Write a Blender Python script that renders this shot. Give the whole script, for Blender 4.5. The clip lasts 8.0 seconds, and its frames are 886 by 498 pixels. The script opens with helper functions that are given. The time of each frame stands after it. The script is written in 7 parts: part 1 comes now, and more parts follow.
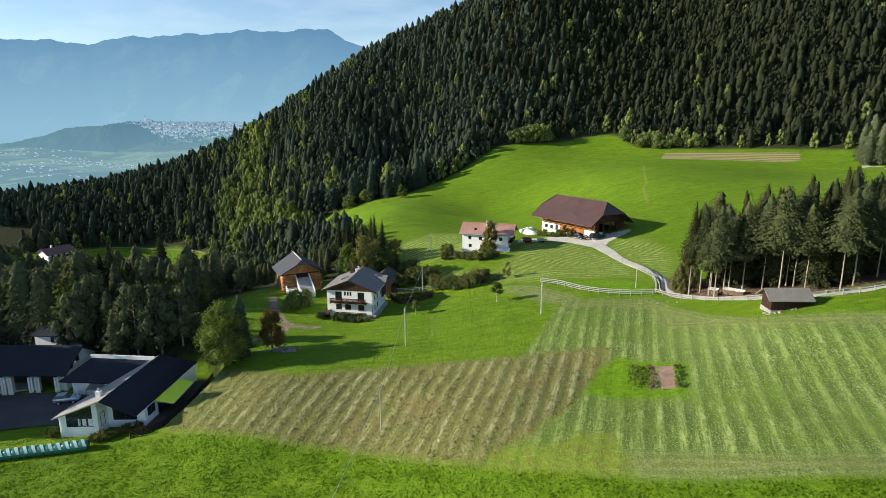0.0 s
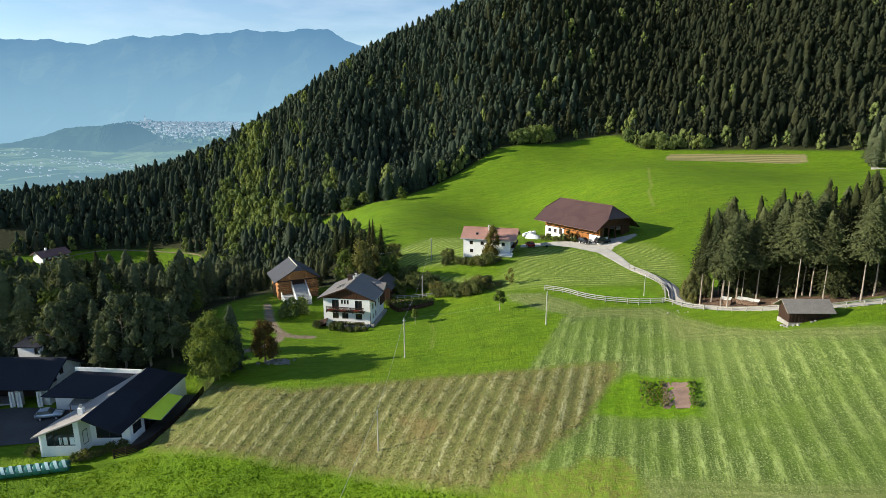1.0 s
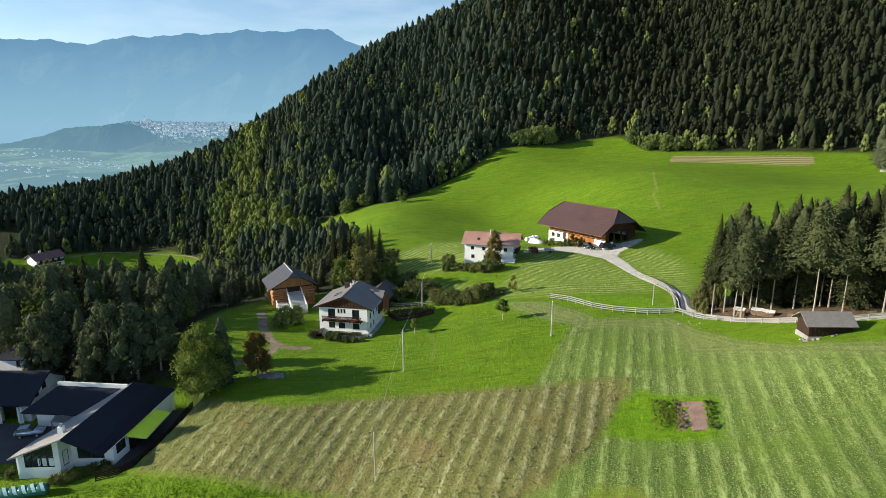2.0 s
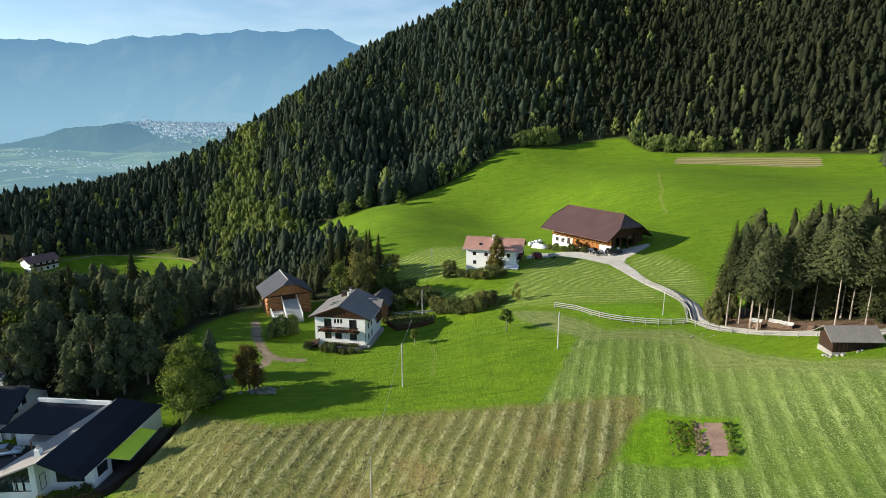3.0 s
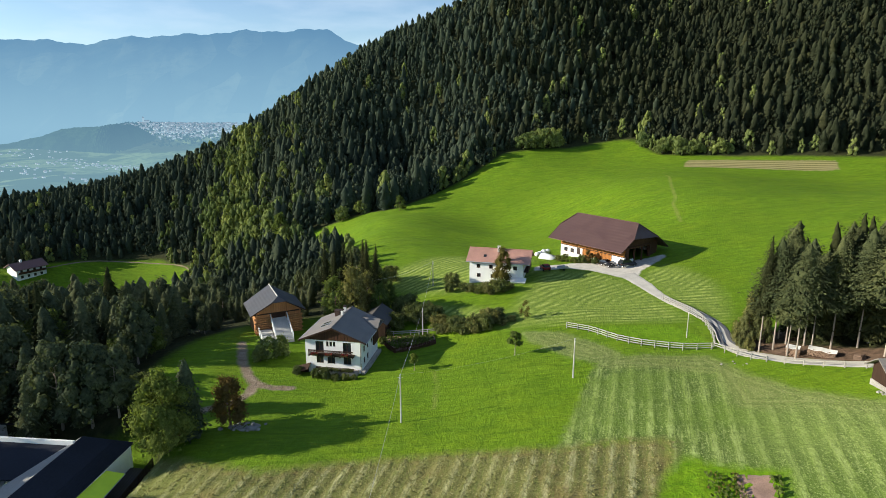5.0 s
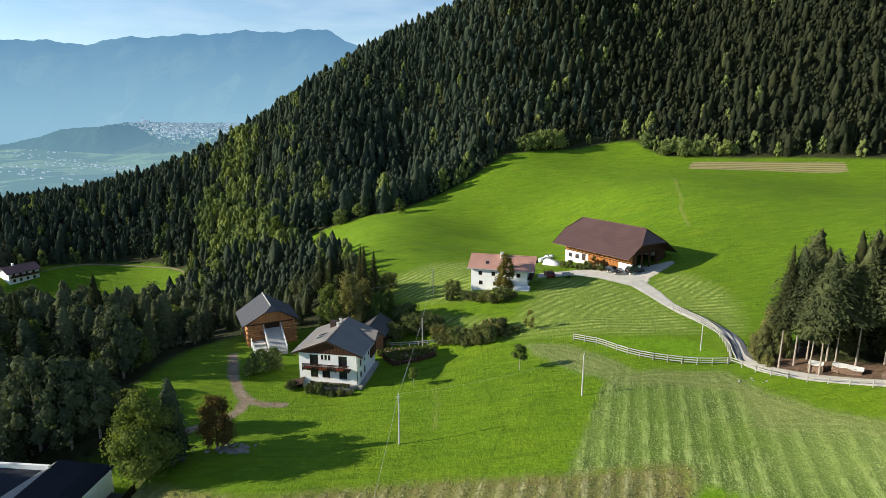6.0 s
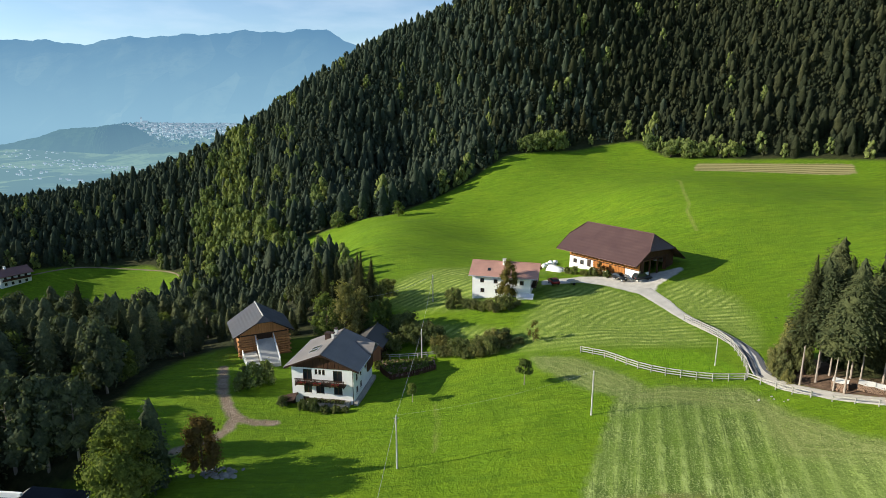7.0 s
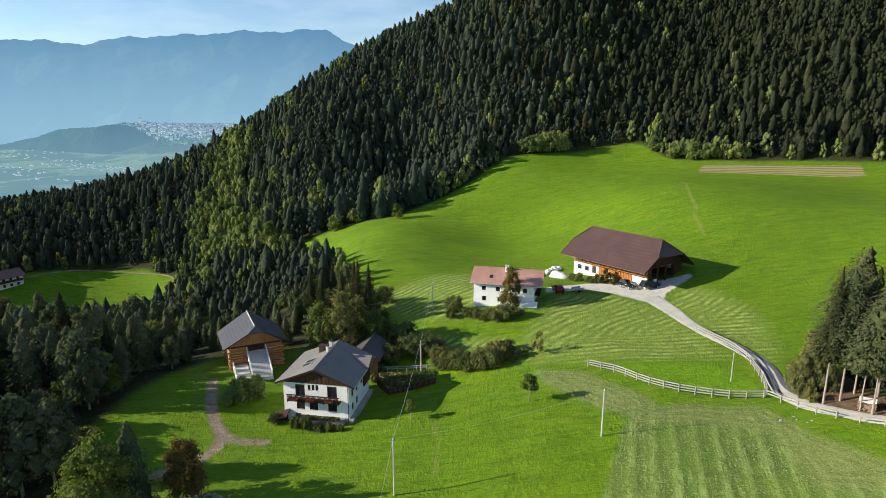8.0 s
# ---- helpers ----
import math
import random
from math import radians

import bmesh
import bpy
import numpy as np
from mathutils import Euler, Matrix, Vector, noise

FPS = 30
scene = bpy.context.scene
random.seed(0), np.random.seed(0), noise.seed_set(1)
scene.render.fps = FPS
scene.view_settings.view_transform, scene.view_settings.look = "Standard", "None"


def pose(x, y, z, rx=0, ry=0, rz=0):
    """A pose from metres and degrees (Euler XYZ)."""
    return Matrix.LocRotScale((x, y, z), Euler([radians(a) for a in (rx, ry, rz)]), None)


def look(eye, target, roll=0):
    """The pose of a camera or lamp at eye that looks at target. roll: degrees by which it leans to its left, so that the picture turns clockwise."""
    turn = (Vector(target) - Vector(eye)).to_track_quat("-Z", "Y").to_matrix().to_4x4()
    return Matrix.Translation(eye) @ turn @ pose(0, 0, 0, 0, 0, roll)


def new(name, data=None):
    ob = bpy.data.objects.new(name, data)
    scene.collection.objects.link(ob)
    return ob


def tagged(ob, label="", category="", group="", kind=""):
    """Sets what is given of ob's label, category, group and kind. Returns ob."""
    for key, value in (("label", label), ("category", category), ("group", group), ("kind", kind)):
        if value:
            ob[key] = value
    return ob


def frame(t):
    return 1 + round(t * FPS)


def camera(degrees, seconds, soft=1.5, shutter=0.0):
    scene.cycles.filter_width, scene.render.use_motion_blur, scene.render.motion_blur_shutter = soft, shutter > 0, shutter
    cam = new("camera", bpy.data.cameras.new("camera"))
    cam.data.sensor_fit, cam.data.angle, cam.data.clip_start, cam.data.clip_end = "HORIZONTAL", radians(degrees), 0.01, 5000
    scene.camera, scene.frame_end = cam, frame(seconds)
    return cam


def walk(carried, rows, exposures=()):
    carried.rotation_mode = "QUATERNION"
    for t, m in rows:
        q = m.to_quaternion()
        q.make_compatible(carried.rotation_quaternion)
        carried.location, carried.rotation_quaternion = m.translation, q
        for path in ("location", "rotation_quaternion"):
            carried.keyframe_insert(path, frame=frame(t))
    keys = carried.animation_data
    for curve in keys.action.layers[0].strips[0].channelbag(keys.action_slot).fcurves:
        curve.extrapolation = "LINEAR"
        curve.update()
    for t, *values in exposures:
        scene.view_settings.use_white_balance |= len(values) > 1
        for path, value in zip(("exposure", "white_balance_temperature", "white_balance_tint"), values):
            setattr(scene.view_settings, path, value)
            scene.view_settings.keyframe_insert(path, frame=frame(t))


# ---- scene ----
cam = camera(72.00, 8.0, soft=0.85)
# seconds, eye x y z, tilt, lean, turn
PATH = [
    (0, 0.000, 0.000, 50.002, 76.708, 0.046, -0.186),
    (0.5, -0.027, 2.476, 50.111, 76.709, 0.039, -0.167),
    (1, -0.103, 5.212, 50.223, 76.711, 0.032, -0.164),
    (1.5, -0.136, 7.768, 50.347, 76.719, 0.017, -0.159),
    (3, -0.357, 15.874, 50.672, 76.730, -0.004, -0.134),
    (3.5, -0.456, 18.539, 50.714, 76.747, -0.008, -0.133),
    (4, -0.579, 21.336, 50.862, 76.738, 0.014, -0.135),
    (4.5, -0.689, 23.937, 51.001, 76.736, 0.020, -0.139),
    (6, -0.940, 32.373, 51.201, 76.781, 0.013, -0.161),
    (6.5, -1.013, 35.085, 51.274, 76.776, 0.008, -0.178),
    (7, -1.075, 37.950, 51.334, 76.791, 0.007, -0.206),
    (7.5, -1.169, 40.587, 51.354, 76.802, -0.015, -0.247),
    (8, -1.198, 43.406, 51.392, 76.814, -0.030, -0.251),
]
walk(cam, [(t, pose(x, y, z, rx, ry, rz)) for t, x, y, z, rx, ry, rz in PATH])

# ---- world, sun, exposure ----
SUN_ELEVATION, SUN_FROM = 20.0, (-0.9976, -0.07)
world = bpy.data.worlds.new("world")
scene.world = world
world.use_nodes = True
wn, wl = world.node_tree.nodes, world.node_tree.links
sky = wn.new("ShaderNodeTexSky")
sky.sky_type, sky.sun_disc = "NISHITA", False
sky.sun_elevation, sky.sun_rotation = radians(SUN_ELEVATION), radians(-94)
sky.altitude, sky.air_density, sky.dust_density, sky.ozone_density = 1200, 1.0, 0.1, 2.4
wtex = wn.new("ShaderNodeTexCoord")
wsep = wn.new("ShaderNodeSeparateXYZ")
wl.new(wtex.outputs["Generated"], wsep.inputs[0])
wmap = wn.new("ShaderNodeMapping")
wmap.inputs["Scale"].default_value = (5, 5, 22)
wl.new(wtex.outputs["Generated"], wmap.inputs[0])
wnoise = wn.new("ShaderNodeTexNoise")
wnoise.inputs["Scale"].default_value, wnoise.inputs["Detail"].default_value = 1.6, 7
wl.new(wmap.outputs[0], wnoise.inputs["Vector"])
wramp = wn.new("ShaderNodeMapRange")
for k, v in (("From Min", 0.42), ("From Max", 0.8), ("To Min", 0.0), ("To Max", 0.3)):
    wramp.inputs[k].default_value = v
wl.new(wnoise.outputs["Fac"], wramp.inputs["Value"])
wmix = wn.new("ShaderNodeMixRGB")
wmix.inputs[2].default_value = (5.8, 6.6, 7.4, 1)
wl.new(wramp.outputs[0], wmix.inputs[0])
wl.new(sky.outputs[0], wmix.inputs[1])
wbg = wn["Background"]
wbg.inputs["Strength"].default_value = 0.094
wl.new(wmix.outputs[0], wbg.inputs["Color"])

sun_data = bpy.data.lights.new("sun", "SUN")
sun_data.energy, sun_data.angle, sun_data.color = 4.75, radians(0.5), (1.0, 0.925, 0.765)
sun = new("sun", sun_data)
cs, sn = math.cos(radians(SUN_ELEVATION)), math.sin(radians(SUN_ELEVATION))
sun.matrix_world = look((SUN_FROM[0] * 300, SUN_FROM[1] * 300 + 150, 200), (SUN_FROM[0] * 300 - SUN_FROM[0] * cs, SUN_FROM[1] * 300 + 150 - SUN_FROM[1] * cs, 200 - sn))
scene.view_settings.exposure = 0.8


# ---- materials ----
class Nodes:
    """A short way to write a node material."""

    def __init__(self, name):
        self.m = bpy.data.materials.new(name)
        self.m.use_nodes = True
        self.t = self.m.node_tree
        self.t.nodes.clear()
        self.out = self.t.nodes.new("ShaderNodeOutputMaterial")

    def put(self, socket, value):
        if isinstance(value, bpy.types.NodeSocket):
            self.t.links.new(value, socket)
        elif value is not None:
            if isinstance(value, (tuple, list)) and len(value) == 3 and socket.type == "RGBA":
                value = (*value, 1)
            socket.default_value = value

    def node(self, kind, **inputs):
        n = self.t.nodes.new(kind)
        for k, v in inputs.items():
            self.put(n.inputs[k.replace("_", " ")], v)
        return n

    def obj(self):
        return self.node("ShaderNodeTexCoord").outputs["Object"]

    def noise(self, scale, detail=3, vec=None, stretch=None, rough=0.55):
        v = vec or self.obj()
        if stretch:
            mp = self.node("ShaderNodeMapping", Vector=v, Scale=stretch)
            v = mp.outputs[0]
        return self.node("ShaderNodeTexNoise", Vector=v, Scale=scale, Detail=detail, Roughness=rough).outputs["Fac"]

    def math(self, op, a, b=0.0, c=None):
        n = self.t.nodes.new("ShaderNodeMath")
        n.operation = op
        self.put(n.inputs[0], a)
        self.put(n.inputs[1], b)
        if c is not None:
            self.put(n.inputs[2], c)
        return n.outputs[0]

    def span(self, v, a, b, lo=0.0, hi=1.0):
        return self.node("ShaderNodeMapRange", Value=v, From_Min=a, From_Max=b, To_Min=lo, To_Max=hi).outputs[0]

    def mix(self, f, a, b, blend="MIX"):
        n = self.t.nodes.new("ShaderNodeMixRGB")
        n.blend_type = blend
        self.put(n.inputs[0], f)
        self.put(n.inputs[1], a)
        self.put(n.inputs[2], b)
        return n.outputs[0]

    def attr(self, name):
        n = self.t.nodes.new("ShaderNodeAttribute")
        n.attribute_name = name
        return n.outputs["Fac"]

    def bump(self, h, strength=0.5, distance=0.05):
        return self.node("ShaderNodeBump", Height=h, Strength=strength, Distance=distance).outputs[0]

    def finish(self, color, rough=0.8, metal=0.0, normal=None, spec=0.3, **more):
        n = self.node("ShaderNodeBsdfPrincipled", Base_Color=color, Roughness=rough, Metallic=metal, **more)
        n.inputs["Specular IOR Level"].default_value = spec
        if normal is not None:
            self.put(n.inputs["Normal"], normal)
        self.t.links.new(n.outputs[0], self.out.inputs[0])
        return self.m


def plain(name, color, rough=0.7, vary=0.15, scale=2.0, metal=0.0, spec=0.3, stretch=None, bump=0.2, dist=0.02):
    """Paint, plaster, metal or the like with uneven tone, grime and fine relief."""
    n = Nodes(name)
    big, fine = n.noise(scale * 0.35, 4, stretch=stretch), n.noise(scale * 6, 3, stretch=stretch)
    f = n.math("ADD", n.math("MULTIPLY", big, 0.65), n.math("MULTIPLY", fine, 0.35))
    lo, hi = [max(0, c * (1 - 2 * vary)) for c in color], [min(1, c * (1 + 2 * vary)) for c in color]
    col = n.mix(n.span(f, 0.3, 0.7), lo, hi)
    rnd = n.node("ShaderNodeObjectInfo").outputs["Random"]
    col = n.mix(1.0, col, n.mix(rnd, (0.9, 0.9, 0.9), (1.08, 1.08, 1.08)), "MULTIPLY")
    return n.finish(col, n.span(big, 0.2, 0.8, rough - 0.1, min(1, rough + 0.12)), metal, n.bump(fine, bump, dist), spec)


def wood(name, color, dark=0.45, along="Z", boards=5.0):
    """Weathered boards: dark joints between them, grain along them."""
    n = Nodes(name)
    vec = n.obj()
    stretch = {"Z": (1, 1, 0.06), "X": (0.06, 1, 1), "Y": (1, 0.06, 1)}[along]
    grain, big = n.noise(9, 5, vec, stretch), n.noise(0.7, 3, vec)
    tone = n.noise(boards * 0.9, 1, vec, {"Z": (1, 1, 0.01), "X": (0.01, 1, 1), "Y": (1, 0.01, 1)}[along])
    col = n.mix(n.span(grain, 0.25, 0.75), [c * dark for c in color], color)
    col = n.mix(n.span(tone, 0.3, 0.7, 0, 0.6), col, [c * 1.35 for c in color])
    col = n.mix(n.span(big, 0.35, 0.75, 0, 0.5), col, [c * 0.6 for c in color])
    return n.finish(col, 0.75, 0, n.bump(grain, 0.4, 0.02), 0.2)


def roof(name, color, pitch=0.35, vary=0.2):
    """Roofing in courses up the slope with weathering."""
    n = Nodes(name)
    vec = n.obj()
    wave = n.node("ShaderNodeTexWave", Vector=vec, Scale=1.0 / pitch * 0.5, Distortion=0.6, Detail=2.0, Detail_Scale=3.0)
    wave.bands_direction = "Z"
    big, fine = n.noise(0.35, 5, vec), n.noise(7, 3, vec)
    lo, hi = [c * (1 - vary) for c in color], [c * (1 + vary) for c in color]
    col = n.mix(n.span(big, 0.3, 0.7), lo, hi)
    col = n.mix(n.span(fine, 0.3, 0.7, 0, 0.35), col, [c * 0.55 for c in color])
    h = n.math("ADD", wave.outputs["Fac"], n.math("MULTIPLY", fine, 0.5))
    return n.finish(col, n.span(big, 0.3, 0.7, 0.45, 0.7), 0, n.bump(h, 0.35, 0.03), 0.4)


def leaves(name, dark, light, glow=0.35):
    """Foliage: tone by tree and by clump, some light through the leaf."""
    n = Nodes(name)
    isl = n.node("ShaderNodeNewGeometry").outputs["Random Per Island"]
    rnd = n.math("FRACT", n.math("ADD", n.node("ShaderNodeObjectInfo").outputs["Random"], n.attr("tint")))
    col = n.mix(n.span(isl, 0, 1, 0.2, 0.75), dark, light)
    col = n.mix(1.0, col, n.mix(rnd, (0.66, 0.72, 0.72), (1.4, 1.26, 1.02)), "MULTIPLY")
    big, small = n.noise(0.25, 2), n.noise(1.7, 4, rough=0.7)
    col = n.mix(n.span(big, 0.35, 0.7, 0, 0.4), col, light)
    # hollows of the bump painted darker, as shaded gaps in the foliage
    col = n.mix(n.span(small, 0.38, 0.58, 0.5, 0), col, [c * 0.5 for c in dark])
    d = n.node("ShaderNodeBsdfDiffuse", Color=col, Roughness=0.6, Normal=n.bump(small, 0.8, 0.25))
    tr = n.node("ShaderNodeBsdfTranslucent", Color=n.mix(1.0, col, (1.2, 1.25, 0.55), "MULTIPLY"))
    mx = n.node("ShaderNodeMixShader", Fac=glow)
    n.t.links.new(d.outputs[0], mx.inputs[1])
    n.t.links.new(tr.outputs[0], mx.inputs[2])
    n.t.links.new(mx.outputs[0], n.out.inputs[0])
    return n.m


def glass(name, color=(0.02, 0.025, 0.03)):
    n = Nodes(name)
    return n.finish(color, n.span(n.noise(3, 2), 0, 1, 0.04, 0.12), 0, None, 0.6)


M = {}
M["plaster"] = plain("plaster", (0.86, 0.86, 0.84), 0.85, 0.05, 1.2)
M["plaster_aged"] = plain("plaster_aged", (0.74, 0.73, 0.69), 0.85, 0.09, 0.8)
M["concrete"] = plain("concrete", (0.46, 0.45, 0.42), 0.85, 0.12, 1.0)
M["slate"] = roof("slate_tiles", (0.075, 0.07, 0.068), 0.33)
M["slate_light"] = roof("fibre_cement_tiles", (0.205, 0.185, 0.17), 0.33)
M["slate_mid"] = roof("grey_sheet_roof", (0.065, 0.064, 0.07), 0.6, 0.12)
M["roof_red"] = roof("clay_tiles", (0.42, 0.23, 0.18), 0.36)
M["roof_maroon"] = roof("maroon_tiles", (0.17, 0.085, 0.08), 0.36)
M["roof_brown"] = roof("brown_sheet_roof", (0.085, 0.046, 0.042), 0.9, 0.1)
M["roof_dark"] = plain("dark_sheet_roof", (0.021, 0.024, 0.035), 0.7, 0.15, 0.6, spec=0.15)
M["roof_pale"] = plain("pale_sheet_roof", (0.3, 0.28, 0.26), 0.6, 0.1, 0.6)
M["shingle"] = wood("grey_shingles", (0.25, 0.225, 0.2), 0.6, "Y", 6)
M["wood_brown"] = wood("brown_boards", (0.088, 0.041, 0.023))
M["wood_dark"] = wood("dark_boards", (0.045, 0.024, 0.016))
M["wood_orange"] = wood("larch_boards", (0.42, 0.17, 0.045))
M["wood_old"] = wood("weathered_boards", (0.42, 0.2, 0.08))
M["wood_grey"] = wood("grey_rails", (0.36, 0.345, 0.31), 0.55, "X")
M["log_end"] = plain("log_ends", (0.24, 0.16, 0.11), 0.85, 0.25, 4)
M["bark"] = wood("bark", (0.13, 0.085, 0.06), 0.4)
M["bark_pale"] = wood("pine_bark", (0.36, 0.3, 0.25), 0.5)
M["white_paint"] = plain("white_paint", (0.78, 0.78, 0.76), 0.5, 0.05, 2)
M["glass"] = glass("window_glass")
M["dark_door"] = plain("dark_door", (0.05, 0.03, 0.022), 0.6, 0.2, 2)
M["metal"] = plain("galvanised_metal", (0.5, 0.51, 0.52), 0.4, 0.08, 2, 0.6)
M["cable"] = plain("cable", (0.35, 0.35, 0.34), 0.6, 0.05, 2)
M["pole_wood"] = wood("pole_wood", (0.45, 0.42, 0.38), 0.7)
M["awning"] = plain("lime_awning", (0.75, 0.95, 0.06), 0.7, 0.06, 1.0)
M["wrap_white"] = plain("white_wrap", (0.78, 0.79, 0.8), 0.35, 0.05, 2)
M["wrap_green"] = plain("green_wrap", (0.03, 0.16, 0.13), 0.3, 0.2, 1.5, spec=0.6)
M["wrap_pale"] = plain("pale_wrap", (0.45, 0.62, 0.6), 0.35, 0.08, 2)
M["flowers"] = plain("red_flowers", (0.26, 0.03, 0.025), 0.8, 0.4, 6)
M["soil"] = plain("garden_soil", (0.26, 0.17, 0.13), 0.95, 0.2, 1.5, bump=0.8, dist=0.08)
M["gravel"] = plain("gravel", (0.5, 0.47, 0.42), 0.95, 0.12, 1.2, bump=0.6, dist=0.03)
M["dirt"] = plain("dirt_track", (0.22, 0.165, 0.115), 0.95, 0.2, 1.0, bump=0.7, dist=0.05)
M["asphalt"] = plain("asphalt", (0.06, 0.06, 0.062), 0.9, 0.15, 0.7, bump=0.4)
M["deck"] = wood("dark_decking", (0.07, 0.062, 0.06), 0.6, "Y")
M["tar"] = plain("tar_seal", (0.09, 0.09, 0.1), 0.8, 0.12, 0.8)
M["stone"] = plain("stone", (0.33, 0.31, 0.28), 0.9, 0.2, 1.5, bump=0.7, dist=0.05)
M["boulder"] = plain("boulder_stone", (0.27, 0.26, 0.24), 0.9, 0.2, 1.5, bump=0.7, dist=0.05)
M["car_dark"] = plain("dark_car_paint", (0.02, 0.022, 0.026), 0.25, 0.03, 1, 0.3, 0.5, bump=0)
M["car_red"] = plain("red_car_paint", (0.3, 0.02, 0.02), 0.3, 0.03, 1, 0.2, 0.5, bump=0)
M["car_silver"] = plain("silver_car_paint", (0.55, 0.62, 0.7), 0.3, 0.03, 1, 0.5, 0.5, bump=0)
M["rubber"] = plain("rubber", (0.015, 0.015, 0.015), 0.85, 0.1, 4)
M["spruce"] = leaves("spruce_needles", (0.026, 0.036, 0.018), (0.08, 0.088, 0.04), 0.12)
M["spruce_grey"] = leaves("grey_spruce_needles", (0.04, 0.056, 0.03), (0.125, 0.145, 0.07), 0.12)
M["pine"] = leaves("pine_needles", (0.058, 0.08, 0.054), (0.165, 0.19, 0.108), 0.18)
# needle green pushed bluer, so the air's haze sits in the colour
M["forest"] = leaves("hazy_forest_needles", (0.038, 0.058, 0.049), (0.096, 0.124, 0.088), 0.12)
M["forest_olive"] = leaves("olive_needles", (0.023, 0.032, 0.022), (0.064, 0.073, 0.042), 0.1)
M["edge_leaf"] = leaves("woodland_leaves", (0.13, 0.175, 0.07), (0.29, 0.35, 0.13), 0.3)
M["broadleaf"] = leaves("broad_leaves", (0.08, 0.12, 0.034), (0.22, 0.275, 0.085), 0.32)
M["copper"] = leaves("reddish_leaves", (0.11, 0.078, 0.032), (0.24, 0.165, 0.065), 0.3)
M["dry_leaf"] = leaves("yellowing_leaves", (0.09, 0.085, 0.028), (0.21, 0.185, 0.065), 0.3)
M["tuft"] = leaves("grass_tufts", (0.075, 0.15, 0.005), (0.17, 0.285, 0.012), 0.3)
M["hay_tuft"] = leaves("hay_tufts", (0.2, 0.19, 0.075), (0.42, 0.4, 0.2), 0.2)
M["mown_tuft"] = leaves("cut_grass", (0.17, 0.23, 0.055), (0.3, 0.37, 0.12), 0.25)
M["willow"] = leaves("willow_leaves", (0.12, 0.13, 0.05), (0.27, 0.27, 0.12), 0.3)
M["bush"] = leaves("bush_leaves", (0.09, 0.115, 0.045), (0.24, 0.27, 0.11), 0.3)


def grass_ground():
    """The land: meadow, mown and hay fields, forest floor, by the distance to each field's edge."""
    n = Nodes("land")
    vec = n.obj()
    fine, tuft = n.noise(5, 4, vec, rough=0.7), n.noise(0.9, 4, vec)
    patch, broad = n.noise(0.12, 4, vec), n.noise(0.025, 3, vec)
    edge = n.math("MULTIPLY", n.math("SUBTRACT", n.noise(0.8, 3, vec), 0.5), 2.2)

    def inside(name, soft=0.5):
        return n.span(n.math("ADD", n.attr(name), edge), -soft, soft)

    # meadow: long streaks downwind, dark clumps, yellower swells
    streak = n.noise(0.35, 4, vec, (0.35, 1.0, 1.0))
    clump = n.noise(1.5, 5, vec, (0.7, 1.0, 1.0), 0.75)
    col = n.mix(n.span(tuft, 0.32, 0.68), (0.087, 0.17, 0.005), (0.154, 0.262, 0.009))
    tall = inside("uncut", 1.0)
    col = n.mix(n.math("MULTIPLY", n.span(clump, 0.48, 0.6), n.span(tall, 0, 1, 0.42, 0.75)), col, (0.062, 0.122, 0.005))
    col = n.mix(n.math("MULTIPLY", n.span(fine, 0.52, 0.68), n.span(tall, 0, 1, 0.4, 0.6)), col, (0.2, 0.32, 0.02))
    col = n.mix(n.span(patch, 0.4, 0.7, 0, 0.6), col, (0.175, 0.245, 0.011))
    col = n.mix(n.span(streak, 0.46, 0.64, 0, 0.6), col, (0.085, 0.16, 0.006))
    col = n.mix(n.span(n.noise(1.1, 5, vec, (0.3, 1.0, 1.0), 0.75), 0.5, 0.66, 0, 0.6), col, (0.15, 0.265, 0.02))
    col = n.mix(n.span(n.noise(0.5, 5, vec, (0.4, 1.3, 1.0), 0.7), 0.53, 0.66, 0, 0.6), col, (0.07, 0.13, 0.006))
    col = n.mix(n.span(broad, 0.38, 0.66, 0, 0.45), col, (0.1, 0.175, 0.008))
    contour = n.noise(0.8, 5, vec, (0.12, 1.0, 1.0), 0.75)
    col = n.mix(n.span(contour, 0.52, 0.62, 0, 0.55), col, (0.06, 0.12, 0.005))
    # swaths: across the mowing direction
    sep = n.node("ShaderNodeSeparateXYZ", Vector=vec)
    across = n.math("ADD", n.math("MULTIPLY", sep.outputs[0], 0.954), n.math("MULTIPLY", sep.outputs[1], -0.3))
    wob = n.math("MULTIPLY", n.math("SUBTRACT", n.noise(0.05, 2, vec), 0.5), 3.0)
    wob2 = n.math("MULTIPLY", n.math("SUBTRACT", n.noise(1.3, 4, vec, rough=0.7), 0.5), 0.6)
    s = n.math("ADD", n.math("ADD", across, n.math("MULTIPLY", wob, 0.25)), wob2)

    def rows(period, a, b, shift=0.0):
        return n.span(n.math("SINE", n.math("MULTIPLY", n.math("ADD", s, shift), 2 * math.pi / period)), a, b)

    along = n.node("ShaderNodeMapping", Vector=vec, Rotation=(0, 0, radians(17.4)), Scale=(1, 1, 1)).outputs[0]
    straw = n.noise(3.4, 5, along, (1, 0.07, 1), 0.7)
    gate = n.span(n.noise(0.3, 3, along, (1, 0.3, 1)), 0.33, 0.55)
    # freshly mown: two tones side by side, a darker line where the mower turned back, strewn clippings
    clip = n.noise(4.2, 5, vec, rough=0.8)
    fleck = n.noise(1.25, 5, vec, (1.0, 0.6, 1.0), 0.75)
    mown = n.mix(rows(2.5, -0.25, 0.45), (0.08, 0.128, 0.022), (0.155, 0.22, 0.042))
